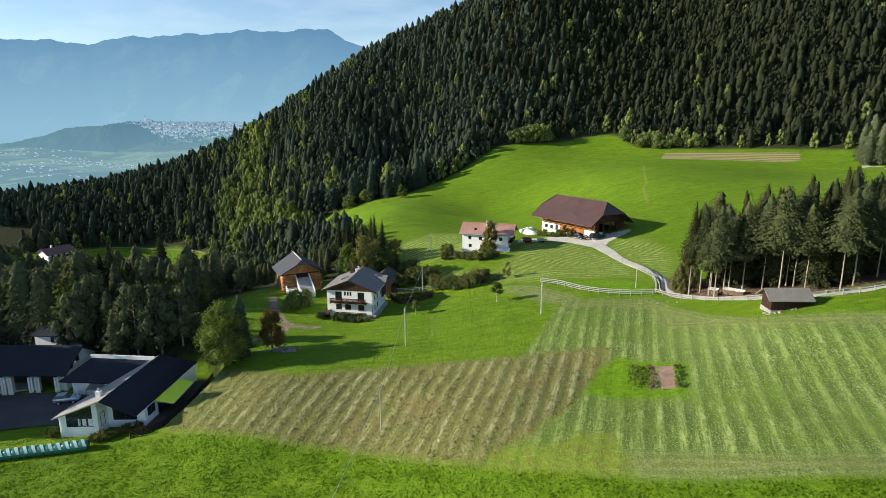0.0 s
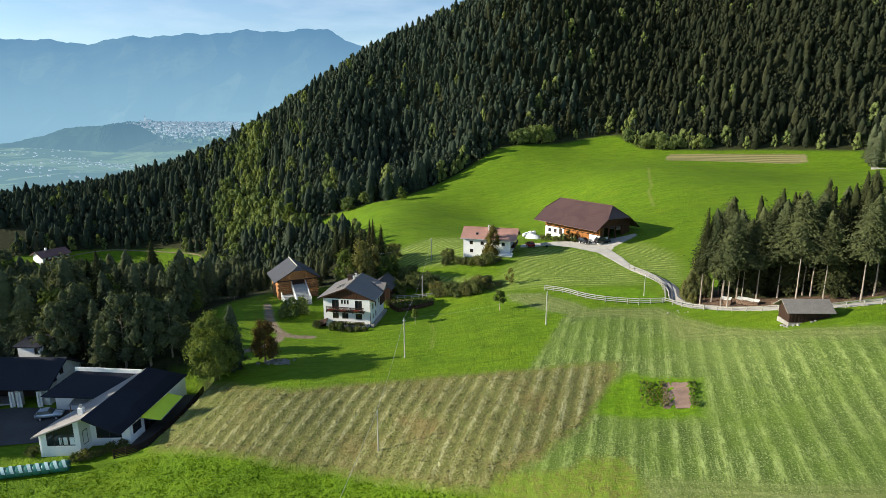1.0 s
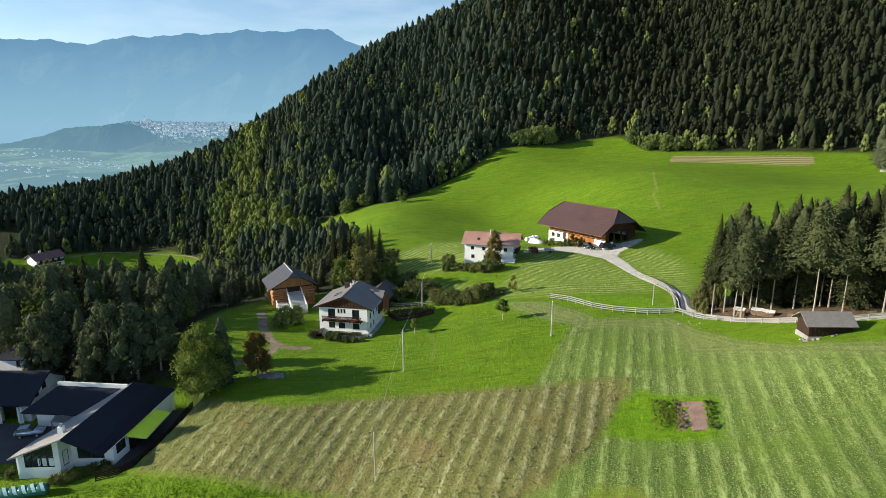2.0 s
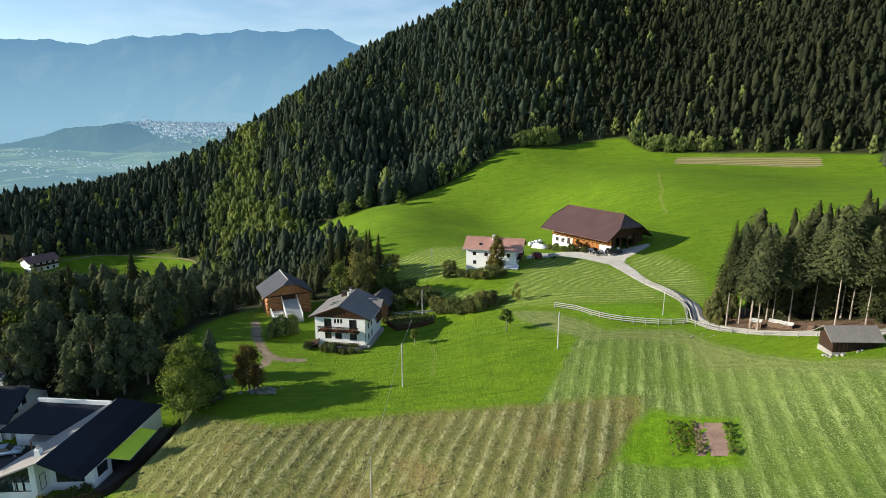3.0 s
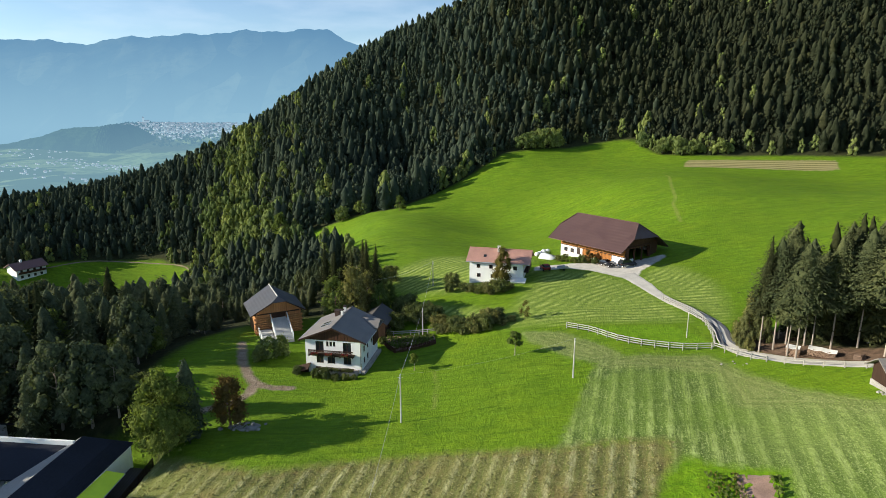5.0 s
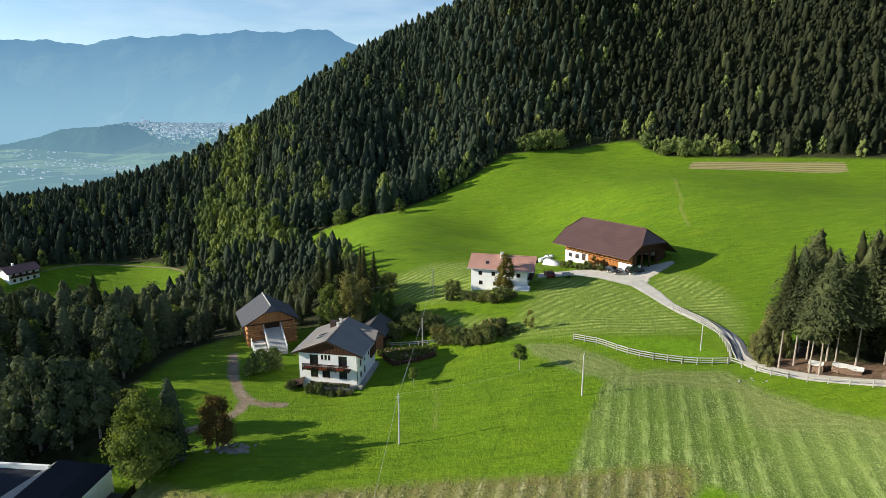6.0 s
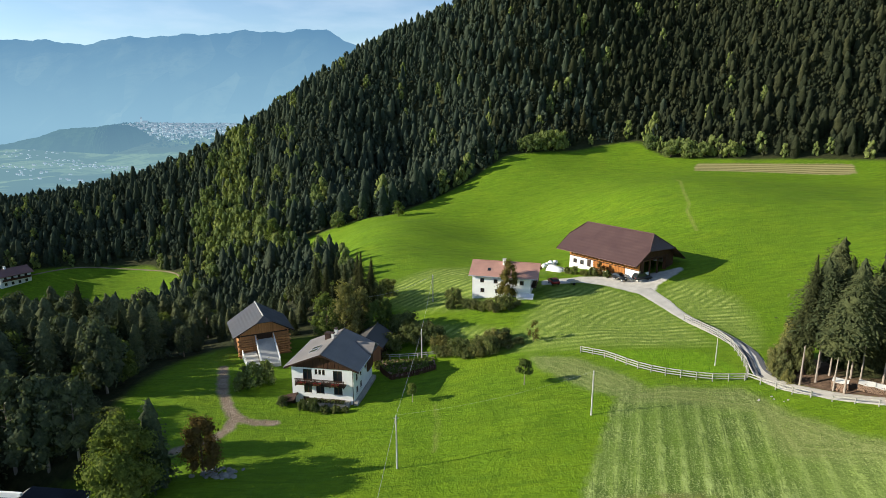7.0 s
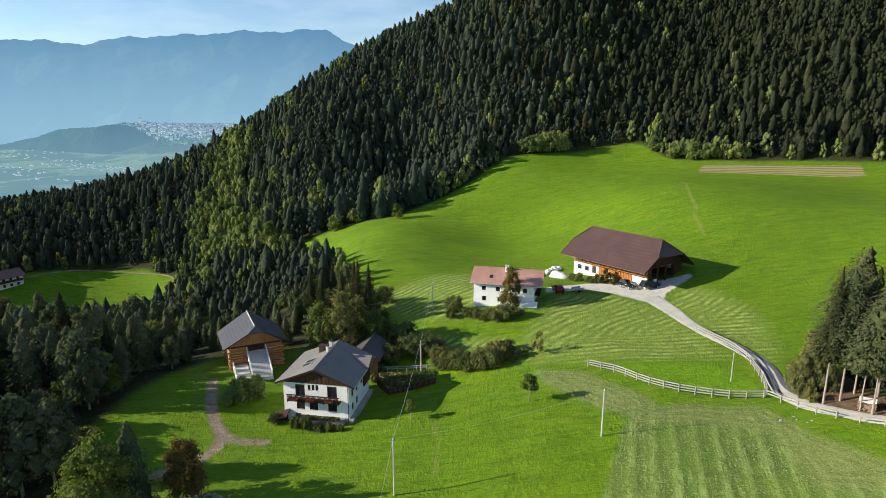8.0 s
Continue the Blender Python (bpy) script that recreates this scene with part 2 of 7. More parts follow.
    mown = n.mix(n.math("MULTIPLY", n.math("MULTIPLY", rows(2.5, 0.4, 0.9), n.math("MULTIPLY", gate, n.span(n.noise(0.07, 3, vec), 0.38, 0.6, 0.45, 1.0))), 0.95), mown, (0.34, 0.42, 0.13))
    mown = n.mix(n.math("MULTIPLY", rows(1.25, 0.9, 0.99, 0.35), n.math("MULTIPLY", gate, 0.75)), mown, (0.07, 0.11, 0.018))
    mown = n.mix(n.span(straw, 0.48, 0.58, 0, 0.75), mown, (0.085, 0.125, 0.026))
    mown = n.mix(n.span(n.noise(2.2, 5, along, (1, 0.1, 1), 0.7), 0.54, 0.62, 0, 0.6), mown, (0.3, 0.37, 0.12))
    mown = n.mix(n.span(fleck, 0.5, 0.6, 0, 0.65), mown, (0.085, 0.13, 0.026))
    mown = n.mix(n.span(clip, 0.52, 0.62, 0, 0.9), mown, (0.33, 0.4, 0.14))
    mown = n.mix(n.span(patch, 0.42, 0.68, 0, 0.6), mown, (0.125, 0.2, 0.026))
    mown = n.mix(n.span(broad, 0.5, 0.62, 0, 0.4), mown, (0.17, 0.22, 0.06))
    col = n.mix(inside("mown"), col, mown)
    # headlands, mown across the ends
    bend = n.math("SINE", n.math("MULTIPLY", n.math("ADD", n.attr("headland"), wob2), 4.6))
    turnrow = n.mix(n.span(bend, -0.4, 0.9), (0.13, 0.17, 0.04), (0.2, 0.235, 0.075))
    turnrow = n.mix(n.span(fleck, 0.48, 0.62, 0, 0.7), turnrow, (0.13, 0.165, 0.045))
    turnrow = n.mix(n.span(clip, 0.5, 0.66, 0, 0.8), turnrow, (0.32, 0.34, 0.14))
    turnrow = n.mix(n.span(patch, 0.45, 0.7, 0, 0.6), turnrow, (0.2, 0.22, 0.07))
    col = n.mix(n.math("MULTIPLY", inside("headland", 1.2), 0.8), col, turnrow)
    # older hay in rows, raked thin, with bare stubble between
    hs = n.math("ADD", across, n.math("ADD", wob2, n.math("MULTIPLY", n.math("SUBTRACT", n.noise(0.3, 4, vec, rough=0.65), 0.5), 0.65)))
    hrow = n.math("SINE", n.math("MULTIPLY", hs, 2 * math.pi / 2.35))
    hay = n.mix(n.span(hrow, -0.8, 0.5), (0.16, 0.16, 0.048), (0.225, 0.22, 0.075))
    uneven = n.span(n.noise(0.085, 4, vec, rough=0.6), 0.38, 0.62, 0.5, 1.0)
    hay = n.mix(n.math("MULTIPLY", n.math("MULTIPLY", n.span(hrow, 0.25, 0.85), uneven), n.math("MULTIPLY", gate, 0.95)), hay, (0.46, 0.45, 0.23))
    # shadow lines painted dark along the troughs between the rows
    hay = n.mix(n.math("MULTIPLY", n.span(hrow, -0.55, -0.95), n.math("MULTIPLY", n.math("MULTIPLY", n.span(fleck, 0.35, 0.6), uneven), 0.95)), hay, (0.05, 0.055, 0.016))
    hay = n.mix(n.span(straw, 0.46, 0.6, 0, 0.6), hay, (0.12, 0.115, 0.036))
    hay = n.mix(n.span(fleck, 0.5, 0.6, 0, 0.8), hay, (0.115, 0.115, 0.03))
    hay = n.mix(n.span(clip, 0.54, 0.68, 0, 0.85), hay, (0.42, 0.4, 0.22))
    hay = n.mix(n.span(patch, 0.56, 0.72, 0, 0.6), hay, (0.23, 0.16, 0.065))
    hay = n.mix(n.span(broad, 0.46, 0.62, 0, 0.6), hay, (0.17, 0.195, 0.05))
    hay = n.mix(n.math("MULTIPLY", n.span(n.noise(2.4, 5, along, (1, 0.16, 1), 0.75), 0.5, 0.6), 0.6), hay, (0.13, 0.16, 0.036))
    rim = n.math("MULTIPLY", n.span(n.attr("hay"), 0.2, 2.2, 1, 0), n.span(tuft, 0.4, 0.6))
    hay = n.mix(n.math("MULTIPLY", rim, 0.7), hay, (0.2, 0.14, 0.06))
    col = n.mix(inside("hay", 1.3), col, hay)
    # raked slope in the middle: windrows that sweep up to the yard and run level lower down
    x_, y_ = sep.outputs[0], sep.outputs[1]
    sway = n.math("MULTIPLY", n.math("SUBTRACT", n.noise(0.045, 2, vec), 0.5), 9)
    ra = n.math("ADD", n.math("ADD", n.math("MULTIPLY", x_, 0.62), n.math("MULTIPLY", y_, -0.78)), sway)
    rb = n.math("ADD", n.math("ADD", n.math("MULTIPLY", x_, 0.06), y_), n.math("MULTIPLY", sway, 0.5))
    ra, rb = [n.math("SINE", n.math("MULTIPLY", n.math("ADD", q, n.math("MULTIPLY", wob2, 0.9)), f)) for q, f in ((ra, 3.4), (rb, 3.9))]
    level = n.span(n.math("ADD", n.math("SUBTRACT", y_, n.math("MULTIPLY", x_, 0.25)), sway), 138, 144)
    r1 = n.node("ShaderNodeMapRange", Value=level, From_Min=0.0, From_Max=1.0, To_Min=rb, To_Max=ra).outputs[0]
    broken = n.span(n.noise(0.3, 4, vec, (0.5, 1, 1), 0.65), 0.4, 0.62)
    raked = n.mix(n.math("MULTIPLY", n.span(r1, 0.0, 0.8), broken), (0.185, 0.255, 0.04), (0.38, 0.44, 0.12))
    raked = n.mix(n.math("MULTIPLY", n.span(r1, -0.4, -0.9), n.math("MULTIPLY", broken, 1.0)), raked, (0.075, 0.125, 0.018))
    raked = n.mix(n.span(fleck, 0.48, 0.6, 0, 0.8), raked, (0.11, 0.17, 0.03))
    raked = n.mix(n.span(clip, 0.52, 0.66, 0, 0.6), raked, (0.36, 0.4, 0.14))
    col = n.mix(n.math("MULTIPLY", inside("raked", 2.0), 0.85), col, raked)
    fenced = n.mix(n.span(tuft, 0.3, 0.7), (0.1, 0.21, 0.006), (0.16, 0.28, 0.012))
    col = n.mix(inside("fenced", 0.8), col, n.mix(n.span(fleck, 0.52, 0.66, 0, 0.6), fenced, (0.07, 0.12, 0.008)))
    # lush patches round the plot, ploughed strip, forest floor
    lush = n.mix(n.span(tuft, 0.3, 0.7), (0.085, 0.19, 0.005), (0.17, 0.29, 0.01))
    lush = n.mix(n.span(clump, 0.45, 0.65, 0, 0.6), lush, (0.09, 0.15, 0.008))
    col = n.mix(n.math("MULTIPLY", inside("lush", 0.8), 1.0), col, lush)
    col = n.mix(n.math("MULTIPLY", inside("sward", 0.8), 0.9), col, n.mix(n.span(fleck, 0.44, 0.6), n.mix(n.span(tuft, 0.3, 0.7), (0.13, 0.205, 0.016), (0.2, 0.275, 0.03)), (0.17, 0.17, 0.035)))
    strip = n.mix(n.span(n.math("SINE", n.math("MULTIPLY", n.math("ADD", sep.outputs[1], n.math("MULTIPLY", sep.outputs[0], 0.36)), 2.4)), -0.2, 0.7), (0.32, 0.28, 0.13), (0.16, 0.15, 0.05))
    col = n.mix(inside("strip"), col, strip)
    dirt = n.mix(n.span(tuft, 0.3, 0.7), (0.2, 0.145, 0.1), (0.34, 0.27, 0.2))
    dirt = n.mix(n.span(fine, 0.4, 0.7, 0, 0.5), dirt, (0.15, 0.11, 0.08))
    worn = n.span(n.math("ADD", n.attr("track"), n.math("MULTIPLY", edge, 0.5)), -0.2, 0.5)
    col = n.mix(worn, col, dirt)
    col = n.mix(n.math("MULTIPLY", n.span(n.math("ADD", n.attr("path"), n.math("MULTIPLY", edge, 0.4)), -0.3, 0.4), 0.6), col, (0.22, 0.24, 0.06))
    grit = n.mix(n.span(tuft, 0.3, 0.7), (0.47, 0.44, 0.39), (0.6, 0.57, 0.51))
    grit = n.mix(n.span(fine, 0.4, 0.7, 0, 0.4), grit, (0.4, 0.37, 0.32))
    col = n.mix(n.span(n.math("ADD", n.attr("yard"), n.math("MULTIPLY", edge, 0.35)), -0.2, 0.4), col, grit)
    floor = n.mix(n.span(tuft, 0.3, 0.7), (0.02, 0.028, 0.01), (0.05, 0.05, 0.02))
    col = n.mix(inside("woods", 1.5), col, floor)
    litter = n.mix(n.span(tuft, 0.3, 0.7), (0.1, 0.065, 0.045), (0.19, 0.125, 0.085))
    col = n.mix(inside("litter", 0.8), col, litter)
    clod = n.noise(1.9, 4, vec, rough=0.7)
    h = n.math("ADD", n.math("MULTIPLY", fine, 0.45), n.math("ADD", n.math("MULTIPLY", tuft, 0.8), n.math("MULTIPLY", clod, 0.8)))
    calm = n.math("MAXIMUM", n.math("MULTIPLY", n.math("MAXIMUM", inside("mown"), inside("sward")), 0.4), n.math("MAXIMUM", n.math("MULTIPLY", inside("yard"), 0.9), n.span(tall, 0, 1, 0.3, 0.0)))
    h = n.math("MULTIPLY", n.math("SUBTRACT", h, 1.02), n.math("SUBTRACT", 1.0, calm))
    return n.finish(col, 0.9, 0, n.bump(h, 1.0, 0.36), 0.12)


M["land"] = grass_ground()


# ---- mesh helpers ----
def tri_mesh(name, V, F, mat, tint=None, smooth=False):
    """A mesh from arrays of corners and triangles."""
    V, F = np.asarray(V, np.float32), np.asarray(F, np.int32)
    me = bpy.data.meshes.new(name)
    k = F.shape[1]
    me.vertices.add(len(V))
    me.vertices.foreach_set("co", V.ravel())
    me.loops.add(F.size)
    me.loops.foreach_set("vertex_index", F.ravel())
    me.polygons.add(len(F))
    me.polygons.foreach_set("loop_start", np.arange(0, F.size, k, dtype=np.int32))
    me.polygons.foreach_set("loop_total", np.full(len(F), k, np.int32))
    if smooth:
        me.polygons.foreach_set("use_smooth", np.ones(len(F), bool))
    if tint is not None:
        me.attributes.new("tint", "FLOAT", "FACE").data.foreach_set("value", np.asarray(tint, np.float32))
    me.materials.append(mat)
    me.update(calc_edges=True)
    return me


class Build:
    """Collects boxes, slabs and tubes into one mesh."""

    def __init__(self):
        self.v, self.f = [], []

    def add(self, vs, fs):
        o = len(self.v)
        self.v += [tuple(p) for p in vs]
        self.f += [tuple(i + o for i in f) for f in fs]
        return self

    def box(self, x0, x1, y0, y1, z0, z1):
        v = [(x, y, z) for z in (z0, z1) for y in (y0, y1) for x in (x0, x1)]
        return self.add(v, [(0, 2, 3, 1), (4, 5, 7, 6), (0, 1, 5, 4), (2, 6, 7, 3), (0, 4, 6, 2), (1, 3, 7, 5)])

    def slab(self, pts, t):
        """A flat polygon with thickness t below it (against its normal)."""
        p = [Vector(q) for q in pts]
        nrm = (p[1] - p[0]).cross(p[2] - p[0]).normalized()
        k = len(p)
        v = p + [q - nrm * t for q in p]
        return self.add(v, [tuple(range(k)), tuple(range(2 * k - 1, k - 1, -1))] + [(i, i + k, (i + 1) % k + k, (i + 1) % k) for i in range(k)])

    def tube(self, a, b, r0, r1=None, n=8):
        a, b = Vector(a), Vector(b)
        r1 = r0 if r1 is None else r1
        w = (b - a).normalized()
        u = w.orthogonal().normalized()
        q = w.cross(u)
        ring = [(math.cos(2 * math.pi * i / n), math.sin(2 * math.pi * i / n)) for i in range(n)]
        v = [a + (u * c + q * s) * r0 for c, s in ring] + [b + (u * c + q * s) * r1 for c, s in ring]
        return self.add(v, [(i, (i + 1) % n, (i + 1) % n + n, i + n) for i in range(n)] + [tuple(range(n - 1, -1, -1)), tuple(range(n, 2 * n))])

    def mesh(self, name, mat, bevel=0.0, smooth=False):
        me = bpy.data.meshes.new(name)
        me.from_pydata([tuple(p) for p in self.v], [], self.f)
        if bevel:
            bm = bmesh.new()
            bm.from_mesh(me)
            bmesh.ops.bevel(bm, geom=bm.edges[:], offset=bevel, segments=2, affect="EDGES", clamp_overlap=True)
            bm.to_mesh(me)
            bm.free()
        if smooth:
            me.polygons.foreach_set("use_smooth", [True] * len(me.polygons))
        me.materials.append(M[mat] if isinstance(mat, str) else mat)
        return me


def thing(name, x, y, z, turn=0.0, label="", category="", group="", kind=""):
    ob = new(name)
    ob.matrix_basis = pose(x, y, z, 0, 0, turn)
    ob.empty_display_size = 0.3
    return tagged(ob, label, category, group, kind)


def part(name, mesh, parent, label=""):
    ob = new(name, mesh)
    ob.parent = parent
    return tagged(ob, label)


# ---- the land ----
XK = np.array([-330, -210, -120, -65, -25, 20, 70, 140, 230, 380.0])
YK = np.array([-30, 55, 95, 135, 185, 245, 305, 355, 430, 600.0])
HEIGHTS = np.array([
    [-4.0, -8.0, -18.7, -34.4, -30.2, -27.0, -26.6, -11.8, -25.6, -93.6],
    [-3.7, -8.1, -12.6, -15.5, -24.7, -37.8, -34.8, -21.9, -1.6, -117.8],
    [-2.0, -0.1, -3.5, -14.0, -13.2, -28.7, -36.7, -11.1, 34.3, -32.4],
    [-3.8, -3.1, -1.2, 2.8, -7.7, -17.4, 0.8, 25.7, 67.2, 40.3],
    [1.0, -2.4, 4.0, 3.5, 5.0, 6.6, 7.7, 16.6, 78.4, 65.1],
    [11.2, 9.0, 9.5, 8.9, 10.0, 5.2, 17.5, 35.7, 93.1, 113.3],
    [16.7, 15.4, 18.4, 14.2, 16.6, 21.4, 22.5, 38.2, 107.9, 135.9],
    [26.6, 28.0, 29.5, 33.1, 27.7, 22.1, 28.2, 52.3, 98.0, 173.3],
    [36.4, 36.7, 37.1, 39.0, 42.5, 32.5, 44.6, 87.4, 126.9, 180.7],
    [39.7, 40.7, 41.6, 43.9, 42.4, 49.1, 62.9, 76.6, 119.1, 173.2],
])
KNOLLS = [(-7, 109, -0.86), (20, 116, 0.53), (54, 95, 2.21), (28, 81, -0.9), (-41, 88, -2.35), (-32, 86, 2.59), (-17, 79, -1.54), (7, 71, 1.02), (51, 77, -0.81), (44, 62, 0.86), (47, 97, -1.96), (-50, 88, 0.02), (-75, 85, 0.32), (-26, 133, -0.7), (-42, 103, 1.29), (-40, 136, 0.35), (-35, 142, 0.27), (-2, 143, -0.99), (-11, 145, -0.08), (45, 120, -0.52), (48, 171, -0.39), (13, 167, 0.35), (-37, 150, 0.59)]


def spline(k, q):
    """Weights of a natural cubic through the knots k at q."""
    n, h = len(k), np.diff(k)
    a, b = np.eye(n), np.zeros((n, n))
    for i in range(1, n - 1):
        a[i, i - 1 : i + 2] = h[i - 1], 2 * (h[i - 1] + h[i]), h[i]
        b[i, i - 1 : i + 2] = 6 / h[i - 1], -6 / h[i - 1] - 6 / h[i], 6 / h[i]
    m = np.linalg.solve(a, b)
    q = np.clip(q, k[0], k[-1])
    j = np.clip(np.searchsorted(k, q) - 1, 0, n - 2)
    w, one = h[j], np.eye(n)
    u = (k[j + 1] - q) / w
    v = 1 - u
    return u[:, None] * one[j] + v[:, None] * one[j + 1] + ((u**3 - u) * w**2 / 6)[:, None] * m[j] + ((v**3 - v) * w**2 / 6)[:, None] * m[j + 1]


PAD = [(-106, 84), (-52, 85.5), (-45.2, 88.5), (-43.6, 98), (-43.4, 109), (-60, 112), (-106, 114)]


def inside_distance(poly, x, y):
    """Distance to a polygon's outline, positive inside."""
    p = np.array(poly, float)
    d, ins = np.full(x.shape, 1e9), np.zeros(x.shape, bool)
    for a, b in zip(p, np.roll(p, -1, 0)):
        e = b - a
        t = np.clip(((x - a[0]) * e[0] + (y - a[1]) * e[1]) / (e @ e), 0, 1)
        d = np.minimum(d, np.hypot(x - a[0] - t * e[0], y - a[1] - t * e[1]))
        cross = (a[1] > y) != (b[1] > y)
        ins ^= cross & (x < a[0] + (y - a[1]) * e[0] / (e[1] if e[1] else 1e-9))
    return np.where(ins, d, -d)


def heights(x, y):
    x, y = np.atleast_1d(np.asarray(x, float)), np.atleast_1d(np.asarray(y, float))
    z = np.einsum("ni,ij,nj->n", spline(XK, x), HEIGHTS, spline(YK, y))
    for a, b, v in KNOLLS:
        z = z + v * np.exp(-((x - a) ** 2 + (y - b) ** 2) / 242.0)
    # level pad of the courtyard, cut into the bank
    out = np.maximum(0, -inside_distance(PAD, x, y))
    z = np.minimum(z, np.where(out < 12, -1.1 + 1.25 * out, z))
    # away from the hillside the land sinks to the valley on the open side
    away = np.maximum(0, -330 - x) * 0.25 + np.maximum(0, y - 600) * np.where(x < 60, 0.35, 0.02) + np.maximum(0, -30 - y) * 0.05 + np.maximum(0, x - 380) * -0.1
    return np.maximum(z - away, np.where(away > 0, np.minimum(z, -330), z))


def turf(x, y):
    """The uneven turf on top of the broad slope."""
    x, y = np.atleast_1d(np.asarray(x, float)), np.atleast_1d(np.asarray(y, float))
    wave = lambda p, sx, sy: np.sin(x / sx + 1.3 * np.sin(y / sy)) * np.cos(y / sy * 0.8 + p)
    near = np.clip((400 - y) / 200, 0, 1) * np.clip((240 - np.abs(x)) / 20, 0, 1)
    upper = np.clip((y - 195) / 30, 0, 1) * np.clip((300 - y) / 30, 0, 1) * np.clip((240 - np.abs(x)) / 20, 0, 1)
    swell = 0.4 * np.sin((y + 0.35 * x) / 7.5 + 1.1 * np.sin(x / 33)) + 0.22 * np.sin((y - 0.2 * x) / 3.4 + np.sin(x / 14))
    return upper * swell + near * (0.09 * wave(0.4, 3.1, 4.7) + 0.18 * np.clip((230 - y) / 80, 0.25, 1) * wave(1.1, 9.0, 11.0) + 0.04 * wave(2.0, 1.5, 1.9))


def ground_z(x, y):
    return float(heights([x], [y])[0] + turf([x], [y])[0])


FIELDS = {
    "hay": [(-44, 103), (-36.5, 101.2), (-30.9, 99.2), (-25.2, 97.0), (-21.6, 97.5), (-13.9, 98.6), (-8, 98.8), (-0.1, 98.4), (6.7, 97.4), (14.0, 96.4), (21.1, 96.9), (28.5, 95.6), (25.8, 89.6), (22.8, 84.3), (20.4, 81.2), (18.1, 78), (14.4, 74.5), (11.7, 71.5), (8.6, 70.1), (5.4, 67.2), (1.3, 69), (-6.2, 73.7), (-14.6, 78.3), (-23.3, 80.8), (-32.5, 83.4), (-43, 87.2)],
    "mown": [(13.6, 96.0), (17, 103.2), (19.7, 109.1), (23.5, 118), (25.9, 121.4), (33, 121.9), (42.8, 119.4), (44.6, 110), (48, 102.5), (52.9, 95.6), (68.4, 88.9), (110, 73), (110, 24), (45.4, 55.2), (36.4, 56.1), (25.8, 58.8), (20.3, 60.8), (5.4, 66.8), (8.6, 70.1), (11.7, 71.5), (14.4, 74.5), (18.1, 78), (20.4, 81.2), (22.8, 84.3), (25.8, 89.6), (28.5, 95.6), (21.1, 96.9)],
    "headland": [(24.5, 118.2), (27, 122), (33, 122.4), (43, 120), (45, 110), (48, 103), (52.9, 96), (68.4, 89.4), (110, 74), (110, 70), (67, 86.4), (58.6, 89), (52.2, 93.2), (45.5, 98.7), (39.0, 101.5), (40.8, 112.5), (36, 115.4), (31, 117.4)],
    "headland_low": [(21.5, 60), (22.2, 65.0), (29.9, 62.6), (35.8, 60.4), (41.4, 59.2), (47.8, 58.2), (110, 32), (110, 23), (45.4, 55), (31, 57)],
    "lush": [(20.6, 81.4), (22.6, 85.2), (25.2, 89.4), (28.8, 92.2), (30.9, 90.3), (37.5, 87.2), (34.2, 77.4), (27, 78.4)],
    "uncut": [(-120, 30), (-110, 78), (-56, 85), (-43, 86.4), (-32.5, 82.8), (-23.3, 80.2), (-14.6, 77.7), (-6.2, 73), (1.3, 68.3), (5.4, 66.2), (20.3, 60), (25.8, 58.2), (36.4, 55.4), (45.4, 54.5), (110, 20), (110, -60), (-120, -60)],
    "fenced": [(24, 138.4), (30.2, 137), (36.9, 136.4), (42.8, 134.2), (45.4, 128), (44, 124.2), (36.3, 126.6), (29.6, 131.2)],
    "raked": [(-9, 163), (-6, 154), (4, 150), (12, 142), (21, 140), (27, 139.5), (36, 138), (46, 137), (45.5, 150), (42, 163), (34, 173), (22, 174), (18, 165), (4, 164), (-4, 166), (-9, 168), (-14, 172), (-14, 186), (-4, 196), (9, 198), (20, 192), (24, 186), (14, 178), (24, 172), (14, 150)],
    "strip": [(112.3, 311), (170, 291.3), (165, 280.5), (107.4, 299.5)],
}
LUSH_MORE = [(6.4, 69.8), (11.9, 68.8), (15.2, 68.6), (16.4, 70.2), (18.6, 70.4), (21.2, 69.2), (22.0, 67.4), (21.8, 64.6), (21.4, 60.4), (5.2, 66.2)]
ARC = [(14.6, 138.8), (15.6, 133.6), (18.8, 128.2), (22, 123), (24.7, 120.3), (30.1, 121.9), (27.8, 127.3), (25.2, 131.5), (21.4, 135.9)]
BARN_SWARD = [(48, 147), (50.4, 140), (52, 134), (54.4, 138), (58, 148), (59.5, 158), (57, 168), (54, 171), (49, 169), (46.5, 165), (46.6, 155)]
# open land; everything else above and to the side is wooded
OPEN = [(-57, 60), (-47, 100), (-41, 108), (-44, 114), (-49, 116), (-54, 128), (-53.5, 138), (-51, 147), (-46, 155), (-38, 159), (-28, 159), (-22, 152), (-14, 158), (-19, 171), (-23, 188), (-25, 206), (-34, 234), (-46, 262), (-66, 287), (-52, 287), (-33, 288), (-20, 284), (-6, 302), (11.5, 315), (30, 332), (46, 335), (63, 338), (78, 343), (88, 345), (97, 343), (104, 323), (133, 308), (153, 302), (190, 288), (230, 276), (330, 230), (400, 100), (400, -200), (-57, -200)]
LEFT_FIELD = [(-236, 285), (-232, 318), (-212, 331), (-194, 341.5), (-170, 346.5), (-153, 346), (-129, 332), (-132, 312), (-150, 292), (-190, 276), (-230, 262)]
YARD_OPEN = [(-120, -200), (-104, 60), (-104, 82), (-103, 100), (-103, 114), (-84, 118), (-66, 110), (-45, 112), (-40, 60), (-40, -200)]
GROVE = [(49.5, 119.5), (53, 113.5), (59, 107.5), (66, 103.5), (80, 104), (98, 108), (104, 122), (88, 128), (70, 128), (56, 126), (50, 125)]


